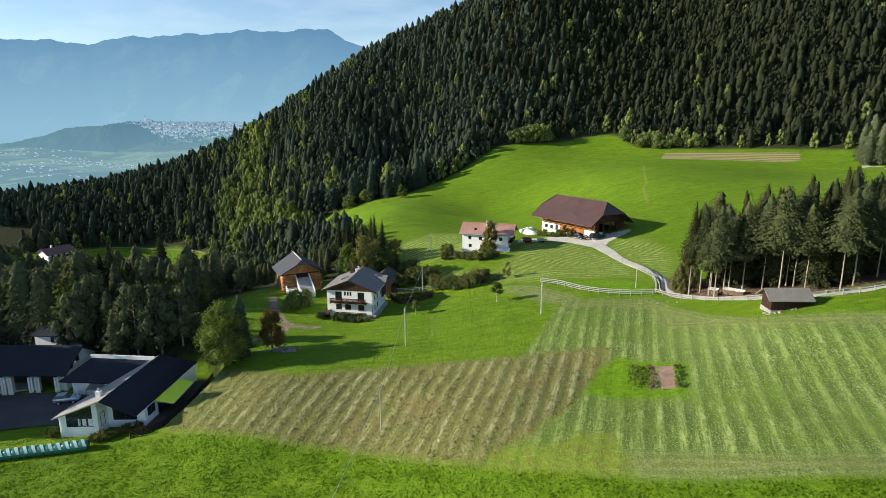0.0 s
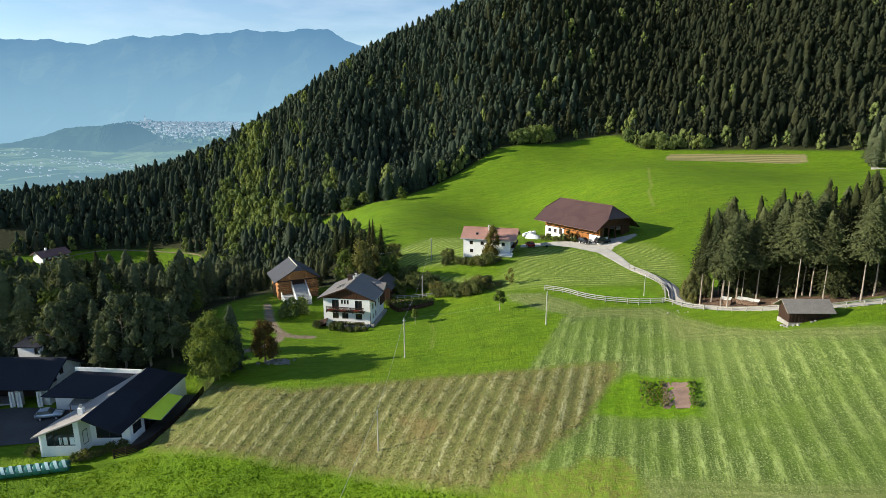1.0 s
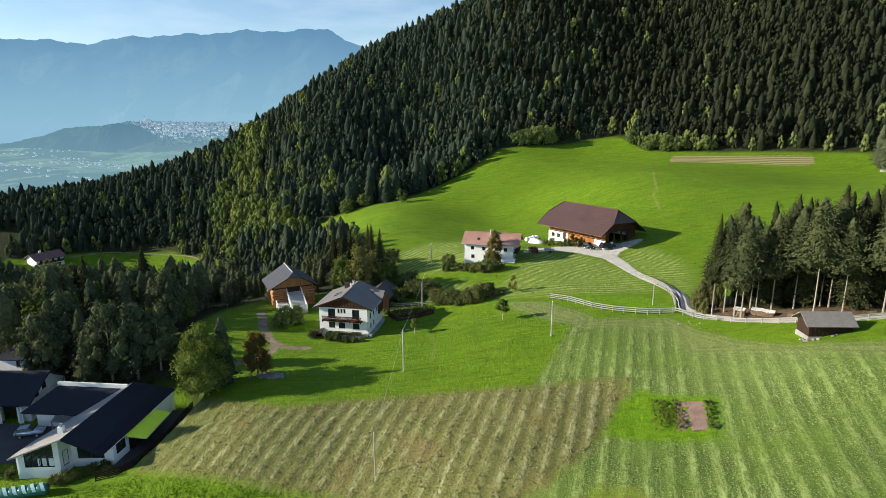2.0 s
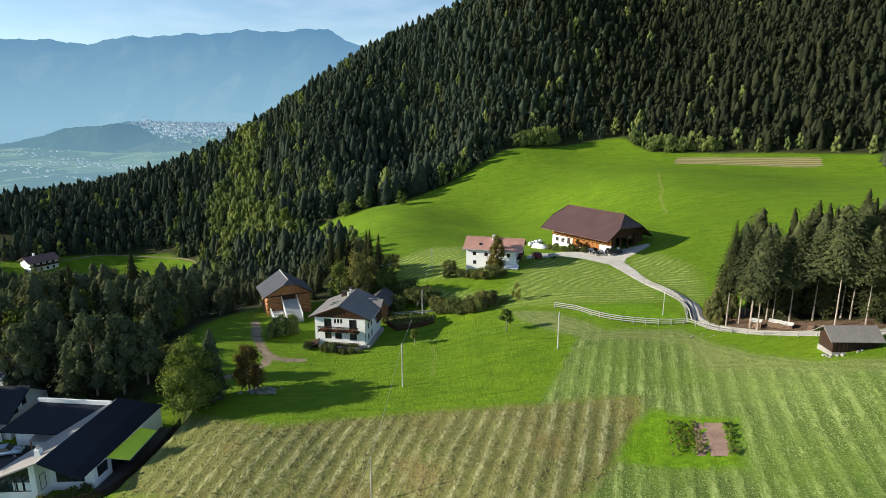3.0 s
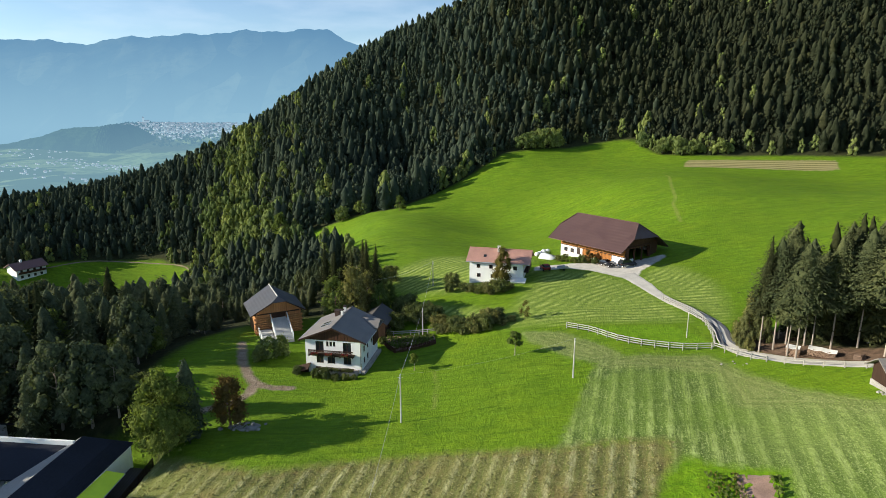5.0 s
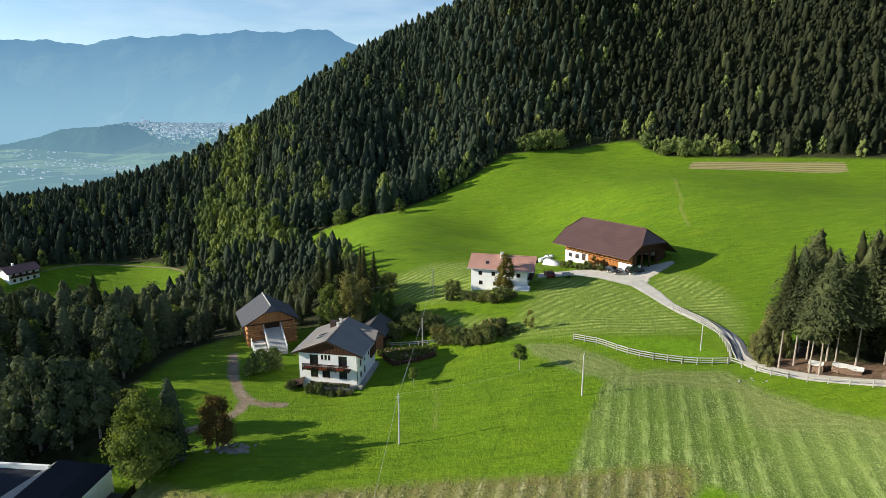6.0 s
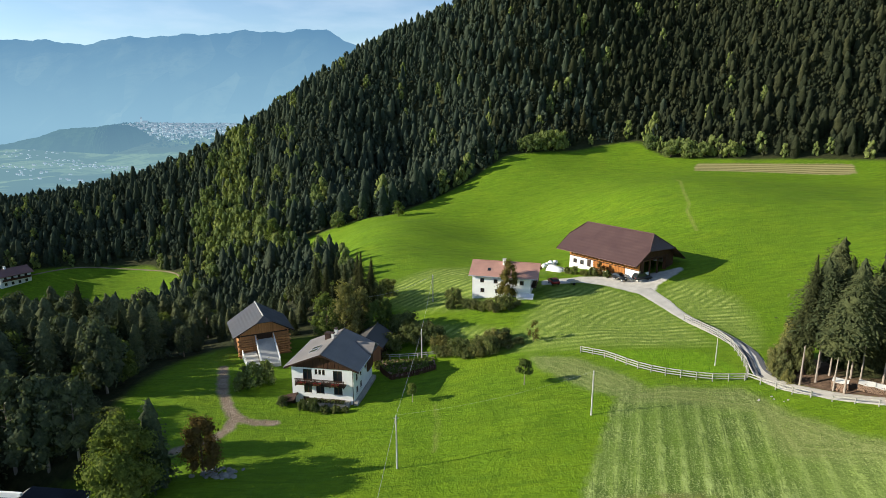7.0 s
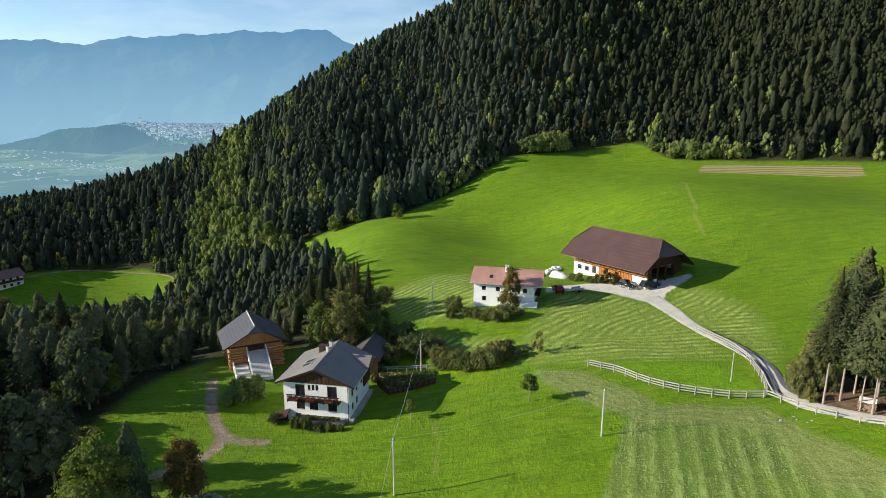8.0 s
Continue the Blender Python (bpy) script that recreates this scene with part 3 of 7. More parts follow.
def axis(*spans):
    """Grid lines: (from, to, step) one after another."""
    out = []
    for a, b, s in spans:
        out += list(np.linspace(a, b, max(2, int(round((b - a) / s)) + 1)))[:-1]
    return np.array(out + [spans[-1][1]])


gx = axis((-4800, -900, 260), (-900, -330, 45), (-330, -90, 7), (-90, 90, 0.8), (90, 230, 4), (230, 420, 16), (420, 1400, 90), (1400, 4800, 300))
gy = axis((-1500, -100, 120), (-100, 40, 7), (40, 150, 0.8), (150, 215, 1.3), (215, 360, 2.2), (360, 620, 9), (620, 1400, 65), (1400, 4900, 250))
GX, GY = [g.ravel() for g in np.meshgrid(gx, gy)]
GZ = heights(GX, GY)
dist = {k: inside_distance(p, GX, GY) for k, p in FIELDS.items()}
dist["litter"] = np.minimum(inside_distance(GROVE, GX, GY) + 0.6, 5.5 - inside_distance(GROVE, GX, GY))
dist["sward"] = inside_distance(LUSH_MORE, GX, GY)
dist["raked"] = np.maximum(dist["raked"], inside_distance(BARN_SWARD, GX, GY))
dist["headland"] = np.maximum(np.maximum(dist["headland"], dist.pop("headland_low")), inside_distance(ARC, GX, GY))
dist["mown"] = np.maximum(dist["mown"], inside_distance(ARC, GX, GY))
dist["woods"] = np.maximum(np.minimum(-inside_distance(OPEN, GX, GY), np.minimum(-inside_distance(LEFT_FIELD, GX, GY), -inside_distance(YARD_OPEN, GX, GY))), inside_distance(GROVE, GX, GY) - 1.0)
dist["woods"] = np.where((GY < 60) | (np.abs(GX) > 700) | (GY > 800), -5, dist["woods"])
# swath ridges and uneven turf
across = 0.954 * GX - 0.3 * GY
TRACK = [(-41.5, 143), (-39.8, 138.5), (-38.4, 134), (-35.6, 128.6), (-33.6, 125.5), (-33.3, 121.6), (-35, 117.9), (-39, 115)]
SPUR = [(-34.4, 127), (-32.4, 125), (-30, 123.9), (-26.8, 124)]


def along_line(line, half, x, y):
    """How far inside a worn line of that half width a place is."""
    p = np.array(line, float)
    d = np.full(x.shape, 1e9)
    for a, b in zip(p, p[1:]):
        e = b - a
        t = np.clip(((x - a[0]) * e[0] + (y - a[1]) * e[1]) / (e @ e), 0, 1)
        d = np.minimum(d, np.hypot(x - a[0] - t * e[0], y - a[1] - t * e[1]))
    return half - d


YARD = [(23, 178.3), (32.6, 179.6), (40.7, 177.6), (49.8, 177.4), (56.3, 179), (56.5, 177.2), (47.9, 169.6), (45.4, 164.8), (41.5, 165.6), (35.4, 172.4), (30.8, 174.7), (22.3, 174.2)]
dist["yard"] = inside_distance(YARD, GX, GY)
dist["track"] = np.maximum(along_line(TRACK, 1.05, GX, GY), along_line(SPUR, 1.0, GX, GY))
dist["path"] = np.maximum(along_line([(100.7, 308.2), (85.0, 255.9), (80.1, 239.9), (75.8, 224.5), (72.5, 217.9), (70.8, 209.6), (69.2, 201.8)], 0.5, GX, GY), along_line([(-2, 112), (-1.5, 120), (-2.2, 126)], 0.3, GX, GY))
GZ = GZ + turf(GX, GY)
GZ = GZ + np.clip(dist["hay"], 0, 1) * 0.11 * np.sin(across * 2 * np.pi / 2.35) + np.clip(np.minimum(dist["mown"], -dist["headland"]), 0, 1) * 0.08 * np.sin(across * 2 * np.pi / 2.5)
nx, ny = len(gx), len(gy)
ii, jj = [a.ravel() for a in np.meshgrid(np.arange(nx - 1), np.arange(ny - 1))]
quads = np.stack([jj * nx + ii, jj * nx + ii + 1, (jj + 1) * nx + ii + 1, (jj + 1) * nx + ii], 1)
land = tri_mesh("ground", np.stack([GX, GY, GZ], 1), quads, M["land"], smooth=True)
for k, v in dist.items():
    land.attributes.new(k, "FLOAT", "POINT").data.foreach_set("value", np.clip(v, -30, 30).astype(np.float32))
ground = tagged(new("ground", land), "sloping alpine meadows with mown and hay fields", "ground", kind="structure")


def ribbon(name, line, width, mat, lift=0.05, steps=0.8, kind="structure", label="", category=""):
    """A strip of road or track that follows the land along a smooth line."""
    p = np.array(line, float)
    t = np.r_[0, np.cumsum(np.hypot(*np.diff(p, axis=0).T))]
    q = np.linspace(0, t[-1], max(3, int(t[-1] / steps)))
    w = np.array(width if isinstance(width, (list, tuple)) else [width] * len(p), float)
    c = spline(t, q) @ p if len(p) > 2 else np.stack([np.interp(q, t, p[:, k]) for k in (0, 1)], 1)
    wq = np.interp(q, t, w)
    d = np.gradient(c, axis=0)
    d /= np.hypot(*d.T)[:, None]
    nrm = np.stack([-d[:, 1], d[:, 0]], 1)
    V, cols = [], 9
    rnd = np.random.RandomState(len(line))
    for k in range(cols):
        s = (k / (cols - 1) - 0.5) * wq
        if k in (0, cols - 1):
            s = s + rnd.uniform(-0.15, 0.15, len(q))
        e = c + nrm * s[:, None]
        z = heights(e[:, 0], e[:, 1]) + turf(e[:, 0], e[:, 1]) + lift + 0.03 + (-0.16 if k in (0, cols - 1) else 0)
        V.append(np.c_[e, z])
    V = np.stack(V, 1).reshape(-1, 3)
    F = [(i * cols + k, i * cols + k + 1, (i + 1) * cols + k + 1, (i + 1) * cols + k) for i in range(len(q) - 1) for k in range(cols - 1)]
    F = np.array(F)[:, ::-1]
    return tagged(new(name, tri_mesh(name, V, F, M[mat] if isinstance(mat, str) else mat, smooth=True)), label, category, kind=kind)


ROAD = [(43.6, 167.8), (44.8, 162), (45.9, 152.6), (47.3, 146.7), (49.3, 140.4), (50.1, 134), (49.1, 128.3), (48, 124.6), (47.7, 121), (49.4, 116.6), (52.5, 112.2), (55.5, 109), (60, 105), (65.6, 101.4), (71, 100.6), (79, 101.5), (100, 104)]
road = ribbon("road", ROAD, [5.0, 4.2] + [2.9] * 15, "gravel", label="narrow pale gravel farm lane winding down the slope", category="lane")
BEND = [(48.9, 141.6), (50.1, 134), (49.1, 128.3), (48.0, 124.6), (47.9, 122.4)]
for k, off in enumerate((-0.75, 0.75)):
    ribbon("road_patch", [(x + off, y) for x, y in BEND], [0.5, 0.85, 0.95, 0.85, 0.5], "tar", 0.08, label="dark tar-sealed wheel strip in the bend of the lane", category="lane")
ribbon("field_track", [(-205, 330), (-190, 342), (-172, 345), (-152, 343), (-131, 331), (-128, 320)], 0.7, "dirt", 0.12, 4, label="farm track along the lower field", category="track")


# ---- trees ----
def clumps(P, D, size, rnd, n=3, flat=0.5):
    """At each place P, n small leaf blades that point along D and spread."""
    k = len(P)
    P = np.repeat(P, n, 0)
    D = np.repeat(D, n, 0)
    S = np.repeat(size, n)[:, None]
    D = D + rnd.normal(0, 0.55, D.shape)
    D /= np.linalg.norm(D, axis=1)[:, None] + 1e-9
    U = np.cross(D, rnd.normal(0, 1, D.shape) + np.array([0, 0, 1.2]))
    U /= np.linalg.norm(U, axis=1)[:, None] + 1e-9
    P = P + rnd.normal(0, 0.18, P.shape) * S
    a, b, c, d = P - D * S * 0.35, P + U * S * flat * 0.5 + D * S * 0.15, P + D * S * 0.8, P - U * S * flat * 0.5 + D * S * 0.15
    V = np.stack([a, b, c, d], 1).reshape(-1, 3)
    F = np.arange(len(V)).reshape(-1, 4)
    return V, F


def sprays(P, N, D, size, rnd, flat=0.7, jitter=0.45):
    """Leafy sprays that face along N and hang along D."""
    N = N + rnd.normal(0, jitter, N.shape)
    N /= np.linalg.norm(N, axis=1)[:, None] + 1e-9
    D = D + rnd.normal(0, 0.3, D.shape)
    D = D - N * (D * N).sum(1)[:, None]
    D /= np.linalg.norm(D, axis=1)[:, None] + 1e-9
    U = np.cross(N, D)
    S = (size * rnd.uniform(0.65, 1.25, len(P)))[:, None]
    w = S * flat * 0.5
    V = np.stack([P - D * S * 0.5, P + U * w + D * S * 0.05, P + D * S * 0.6, P - U * w * 0.9], 1).reshape(-1, 3)
    F = np.arange(len(V)).reshape(-1, 4)
    return V, F


def join(a, b):
    return np.concatenate([a[0], b[0]]), np.concatenate([a[1], b[1] + len(a[0])])


def core_cone(h, r, bare, peak, rnd, fill=0.5, sides=7, rows=5, dome=1.0):
    """The dense inside of a conifer, uneven all round."""
    V, F = [], []
    for j in range(rows):
        f = j / (rows - 1) * 0.86
        q = r * fill * (1 - f**dome) ** peak * min(1, 0.45 + f * 5)
        for i in range(sides):
            a = 2 * math.pi * (i + 0.5 * (j % 2)) / sides
            w = q * rnd.uniform(0.7, 1.2)
            V.append((math.cos(a) * w, math.sin(a) * w, h * (bare + (1 - bare) * f) + rnd.uniform(-0.25, 0.25)))
    for j in range(rows - 1):
        for i in range(sides):
            F.append((j * sides + i, j * sides + (i + 1) % sides, (j + 1) * sides + (i + 1) % sides, (j + 1) * sides + i))
    return np.array(V), np.array(F)


def core_lobes(C, R, rnd, fill=0.66, sides=5, rows=3, lean=1.0):
    """The dense insides of a leafy crown's lobes."""
    V, F = [], []
    for c, r in zip(C, R):
        o = len(V)
        for j in range(rows):
            t = math.pi * (j + 0.35) / (rows - 0.3)
            for i in range(sides):
                a = 2 * math.pi * (i + 0.5 * (j % 2)) / sides
                w = r * fill * rnd.uniform(0.75, 1.15)
                V.append((c[0] + math.cos(a) * math.sin(t) * w, c[1] + math.sin(a) * math.sin(t) * w, c[2] + math.cos(t) * w * lean))
        for j in range(rows - 1):
            for i in range(sides):
                F.append((o + j * sides + i, o + (j + 1) * sides + i, o + (j + 1) * sides + (i + 1) % sides, o + j * sides + (i + 1) % sides))
    return np.array(V), np.array(F)


def shell(h, r, bare, peak, rnd, tiers, sides, dome, fill=0.9):
    """The closed outside of a crown of tiered boughs: each tier flares, droops and steps in."""
    V, F, rings = [], [], []
    for k in range(tiers):
        f0, f1 = (k / tiers) ** 0.92, ((k + 0.72) / tiers) ** 0.92
        for f, w, drop in ((f0, 1.1, 0.1), (f1, 0.8, 0.0)):
            rings.append((f, r * fill * w * (1 - min(f, 0.995) ** dome) ** peak * min(1, 0.62 + f * 4), drop))
    rings.append((0.985, r * 0.035, 0))
    ph, nb = rnd.uniform(0, 6.28, len(rings) + 1), rnd.randint(4, 7, len(rings) + 1)
    lean = rnd.uniform(-0.03, 0.03, 2) * h
    for j, (f, q, drop) in enumerate(rings):
        for i in range(sides):
            a = 2 * math.pi * (i + 0.5 * (j // 2 % 2)) / sides
            lobe = 1 + 0.17 * math.cos(a * nb[j // 2] + ph[j // 2]) if drop else 1
            w = q * lobe * rnd.uniform(0.8, 1.2)
            V.append((math.cos(a) * w + lean[0] * f * f, math.sin(a) * w + lean[1] * f * f, h * (bare + (1 - bare) * f) - drop * w * 2.2 + rnd.uniform(-0.02, 0.02) * h))
    for j in range(len(rings) - 1):
        for i in range(sides):
            F.append((j * sides + i, j * sides + (i + 1) % sides, (j + 1) * sides + (i + 1) % sides, (j + 1) * sides + i))
    return np.array(V), np.array(F)


def conifer(seed, h, r, count, size, bare=0.15, peak=0.75, tiers=11, fingers=0.3, ragged=0.16, fill=0.48, dome=1.0, flat=0.75, level=0.0, body=0):
    """Crown of a spruce or pine: overlapping tiers of drooping boughs, uneven all round."""
    rnd = np.random.RandomState(seed)
    f = 1 - np.sqrt(rnd.uniform(0.0, 1, count))
    f = np.clip(f * 1.02, 0, 1)
    k = np.floor(f * tiers)
    t = f * tiers - k
    az = rnd.uniform(0, 2 * np.pi, count)
    ph = rnd.uniform(0, 6.28, tiers + 2)[k.astype(int)]
    nb = rnd.randint(5, 8, tiers + 2)[k.astype(int)]
    lop = 1 + 0.16 * np.cos(az - rnd.uniform(0, 6.28)) * (1 - f)
    prof = r * ((1 - f**dome) ** peak) * np.clip(0.5 + f * 4.0, 0.5, 1)
    q = prof * (1.08 - (0.38 + 0.2 * level) * t) * (1.08 - 0.9 * fingers + 1.15 * fingers * (0.5 + 0.5 * np.cos(az * nb + ph)) ** 1.5) * lop * rnd.uniform(1 - 2 * ragged, 1 + ragged, count) + 0.05 * r
    z = h * (bare + (1 - bare) * f) - q * 0.16 + rnd.normal(0, 0.1, count)
    c, s = np.cos(az), np.sin(az)
    bend = 0.05 * h * (f**2)
    P = np.c_[c * q + bend * rnd.uniform(-0.25, 0.25), s * q, z]
    lay = 1 - 0.5 * level
    N = np.c_[c * 0.85 * lay, s * 0.85 * lay, np.full(count, 0.6 + 0.3 * level)]
    D = np.c_[c * 0.9, s * 0.9, np.full(count, -0.4 + 0.2 * level)]
    top = np.c_[rnd.normal(0, 0.04, (6, 2)) * r, np.linspace(h * 0.94, h * 0.985, 6)]
    ta = rnd.uniform(0, 6.28, 6)
    P = np.concatenate([P, top])
    N = np.concatenate([N, np.c_[np.cos(ta), np.sin(ta), np.full(6, 0.3)]])
    D = np.concatenate([D, np.c_[np.cos(ta) * 0.4, np.sin(ta) * 0.4, np.full(6, -0.9)]])
    needles = sprays(P, N, D, np.full(len(P), size) * np.r_[0.6 + 0.6 * (1 - f), np.full(6, 0.36)], rnd, flat, 0.3)
    inside = shell(h, r, bare, peak, rnd, tiers if body > 8 else 5, body, dome, fill) if body else core_cone(h, r, bare + 0.03, peak, rnd, fill, dome=dome)
    return join(needles, inside)


def crown(seed, h, r, count, size=0.5, base=0.2, lobes=9, lean=1.0, body=0.66, sides=5):
    """Crown of a broadleaf tree or pine: leaves over many uneven lobes, with gaps."""
    rnd = np.random.RandomState(seed)
    C, R = [], []
    for k in range(lobes):
        f = (k + 0.5) / lobes
        a = k * 2.4 + rnd.uniform(-0.5, 0.5)
        zz = h * (base + (1 - base) * (0.12 + 0.74 * f)) + rnd.uniform(-0.05, 0.05) * h
        w = r * math.sin(math.pi * min(1, 0.24 + 0.68 * f)) ** 0.7
        g = rnd.uniform(0.45, 0.75)
        C.append((math.cos(a) * w * g, math.sin(a) * w * g, zz))
        R.append(r * rnd.uniform(0.3, 0.52) * (1.05 - 0.35 * f))
    C.append((rnd.uniform(-0.2, 0.2) * r, rnd.uniform(-0.2, 0.2) * r, h * 0.86))
    R.append(h * 0.12)
    C, R = np.array(C), np.array(R)
    w = R**2 / (R**2).sum()
    pick = rnd.choice(len(C), count, p=w)
    d = rnd.normal(0, 1, (count, 3))
    d[:, 2] += 0.25
    d /= np.linalg.norm(d, axis=1)[:, None]
    rad = R[pick] * (rnd.uniform(0.45, 1.1, count) + 0.14 * np.sin(d[:, 0] * 7 + pick) * np.cos(d[:, 1] * 6))
    P = C[pick] + d * rad[:, None] * np.array([1, 1, lean])
    ok = P[:, 2] > h * base * 0.7
    P, d = P[ok], d[ok]
    foliage = sprays(P, d + (0, 0, 0.2), np.c_[d[:, :2] * 0.5, np.full(len(d), -0.8)], np.full(len(P), size), rnd, 0.85, 0.5)
    return join(foliage, core_lobes(C, R, rnd, body, sides, sides - 2, lean))


def trunk_mesh(name, h, r, mat, limbs=0, seed=0, reach=1.5, start=0.3):
    """A tapered, slightly bent trunk with limbs."""
    rnd = random.Random(seed)
    b = Build()
    prev, rr = Vector((0, 0, -0.4)), r * 1.25
    for k in range(1, 6):
        p = Vector((rnd.uniform(-0.05, 0.05) * k * 0.4, rnd.uniform(-0.05, 0.05) * k * 0.4, h * k / 5))
        r2 = r * (1 - 0.17 * k)
        b.tube(prev, p, rr, r2, 7)
        prev, rr = p, r2
    for k in range(limbs):
        z = h * (start + (0.9 - start) * k / max(1, limbs))
        a = k * 2.4 + rnd.uniform(-0.4, 0.4)
        L = reach * rnd.uniform(0.7, 1.1) * (1 - 0.4 * k / max(1, limbs))
        b.tube((0, 0, z), (math.cos(a) * L, math.sin(a) * L, z + L * 0.55), r * 0.38, r * 0.1, 5)
    return b.mesh(name, mat)


def tree_kind(label, category, trunk, V, F, mat, group=""):
    """The pieces of a tree kind, to be planted often."""
    return dict(label=label, category=category, trunk=trunk, crown=tri_mesh("crown", V, F, M[mat]), group=group)


def plant(kind, x, y, scale=1.0, turn=0.0, name="tree", sink=0.0, label="", tall=1.0):
    ob = thing(name, x, y, ground_z(x, y) - sink, turn, label or kind["label"], kind["category"], kind["group"])
    ob.scale = (scale, scale, scale * tall)
    if kind["trunk"]:
        part("trunk", kind["trunk"], ob)
    part("crown", kind["crown"], ob)
    return ob


# ---- building helpers ----
def wall_cells(b, x0, x1, y0, y1, z0, z1, holes=(), axis="x"):
    """A straight wall with real openings; holes are (from, to, bottom, top) along it."""
    xs = sorted({x0, x1, *[v for h in holes for v in h[:2]]})
    zs = sorted({z0, z1, *[v for h in holes for v in h[2:]]})
    for a, c in zip(xs, xs[1:]):
        for d, e in zip(zs, zs[1:]):
            mx, mz = (a + c) / 2, (d + e) / 2
            if any(h[0] < mx < h[1] and h[2] < mz < h[3] for h in holes):
                continue
            b.box(a, c, y0, y1, d, e) if axis == "x" else b.box(y0, y1, a, c, d, e)
    return b


WINDOW_MESHES = {}


def window(parent, x, y, z, w, h, turn=0.0, frame_mat="white_paint", shutters="", bars=1, name="window"):
    """A framed, glazed window with sill, set in the wall plane; its outside looks along local -y."""
    key = (w, h, frame_mat, bars)
    if key not in WINDOW_MESHES:
        b, g, s, t = Build(), Build(), Build(), 0.08
        for q in ((-w / 2, -w / 2 + t, 0, h), (w / 2 - t, w / 2, 0, h)):
            b.box(q[0], q[1], -0.03, 0.06, q[2], q[3])
        b.box(-w / 2 + t, w / 2 - t, -0.03, 0.06, 0, t).box(-w / 2 + t, w / 2 - t, -0.03, 0.06, h - t, h)
        for k in range(bars):
            c = -w / 2 + w * (k + 1) / (bars + 1)
            b.box(c - 0.035, c + 0.035, -0.02, 0.05, t, h - t)
        g.box(-w / 2 + t, w / 2 - t, 0.015, 0.03, t, h - t)
        s.box(-w / 2 - 0.08, w / 2 + 0.08, -0.14, 0.0, -0.07, -0.005)
        WINDOW_MESHES[key] = b.mesh("window", frame_mat), g.mesh("pane", "glass"), s.mesh("sill", "concrete")
    f, g, s = WINDOW_MESHES[key]
    ob = part(name, f, parent)
    ob.matrix_basis = pose(x, y, z, 0, 0, turn)
    part("pane", g, ob)
    part("sill", s, ob)
    if shutters:
        m = Build().box(-0.02 - w * 0.5, 0, -0.05, -0.005, 0, h).mesh("shutter", shutters, 0.01)
        for side in (-1, 1):
            q = part("shutter", m, ob)
            q.matrix_basis = pose(-w / 2 if side < 0 else w / 2 + w * 0.5 + 0.02, 0, 0)
    return ob


def gable_roof(parent, w, d, ez, rz, over, front, mat, back=None, t=0.22, x0=0.0, y0=0.0, name="roof"):
    """Two roof slopes with their ridge along local y."""
    back = front if back is None else back
    c = x0 + w / 2
    s = (rz - ez) / (w / 2 + over)
    a, e = y0 - front, y0 + d + back
    for pts in ([(x0 - over, a, ez), (c, a, rz), (c, e, rz), (x0 - over, e, ez)], [(c, a, rz), (x0 + w + over, a, ez), (x0 + w + over, e, ez), (c, e, rz)]):
        part(name, Build().slab(pts, t).mesh(name, mat), parent)
    part("ridge", Build().tube((c, a, rz + 0.02), (c, e, rz + 0.02), 0.11, n=6).mesh("ridge", mat), parent)
    for k in (a - 0.03, e + 0.03):
        for px in (x0 - over, x0 + w + over):
            q = Build().add([(px, k - 0.03, ez - 0.3), (c, k - 0.03, rz - 0.3), (c, k - 0.03, rz + 0.02), (px, k - 0.03, ez + 0.02), (px, k + 0.03, ez - 0.3), (c, k + 0.03, rz - 0.3), (c, k + 0.03, rz + 0.02), (px, k + 0.03, ez + 0.02)], [(0, 1, 2, 3), (7, 6, 5, 4), (0, 4, 5, 1), (1, 5, 6, 2), (2, 6, 7, 3), (3, 7, 4, 0)])
            part("bargeboard", q.mesh("bargeboard", "wood_dark"), parent)


def gutter(parent, x, y0, y1, z):
    part("gutter", Build().tube((x, y0, z), (x, y1, z), 0.08, n=8).mesh("gutter", "metal"), parent)


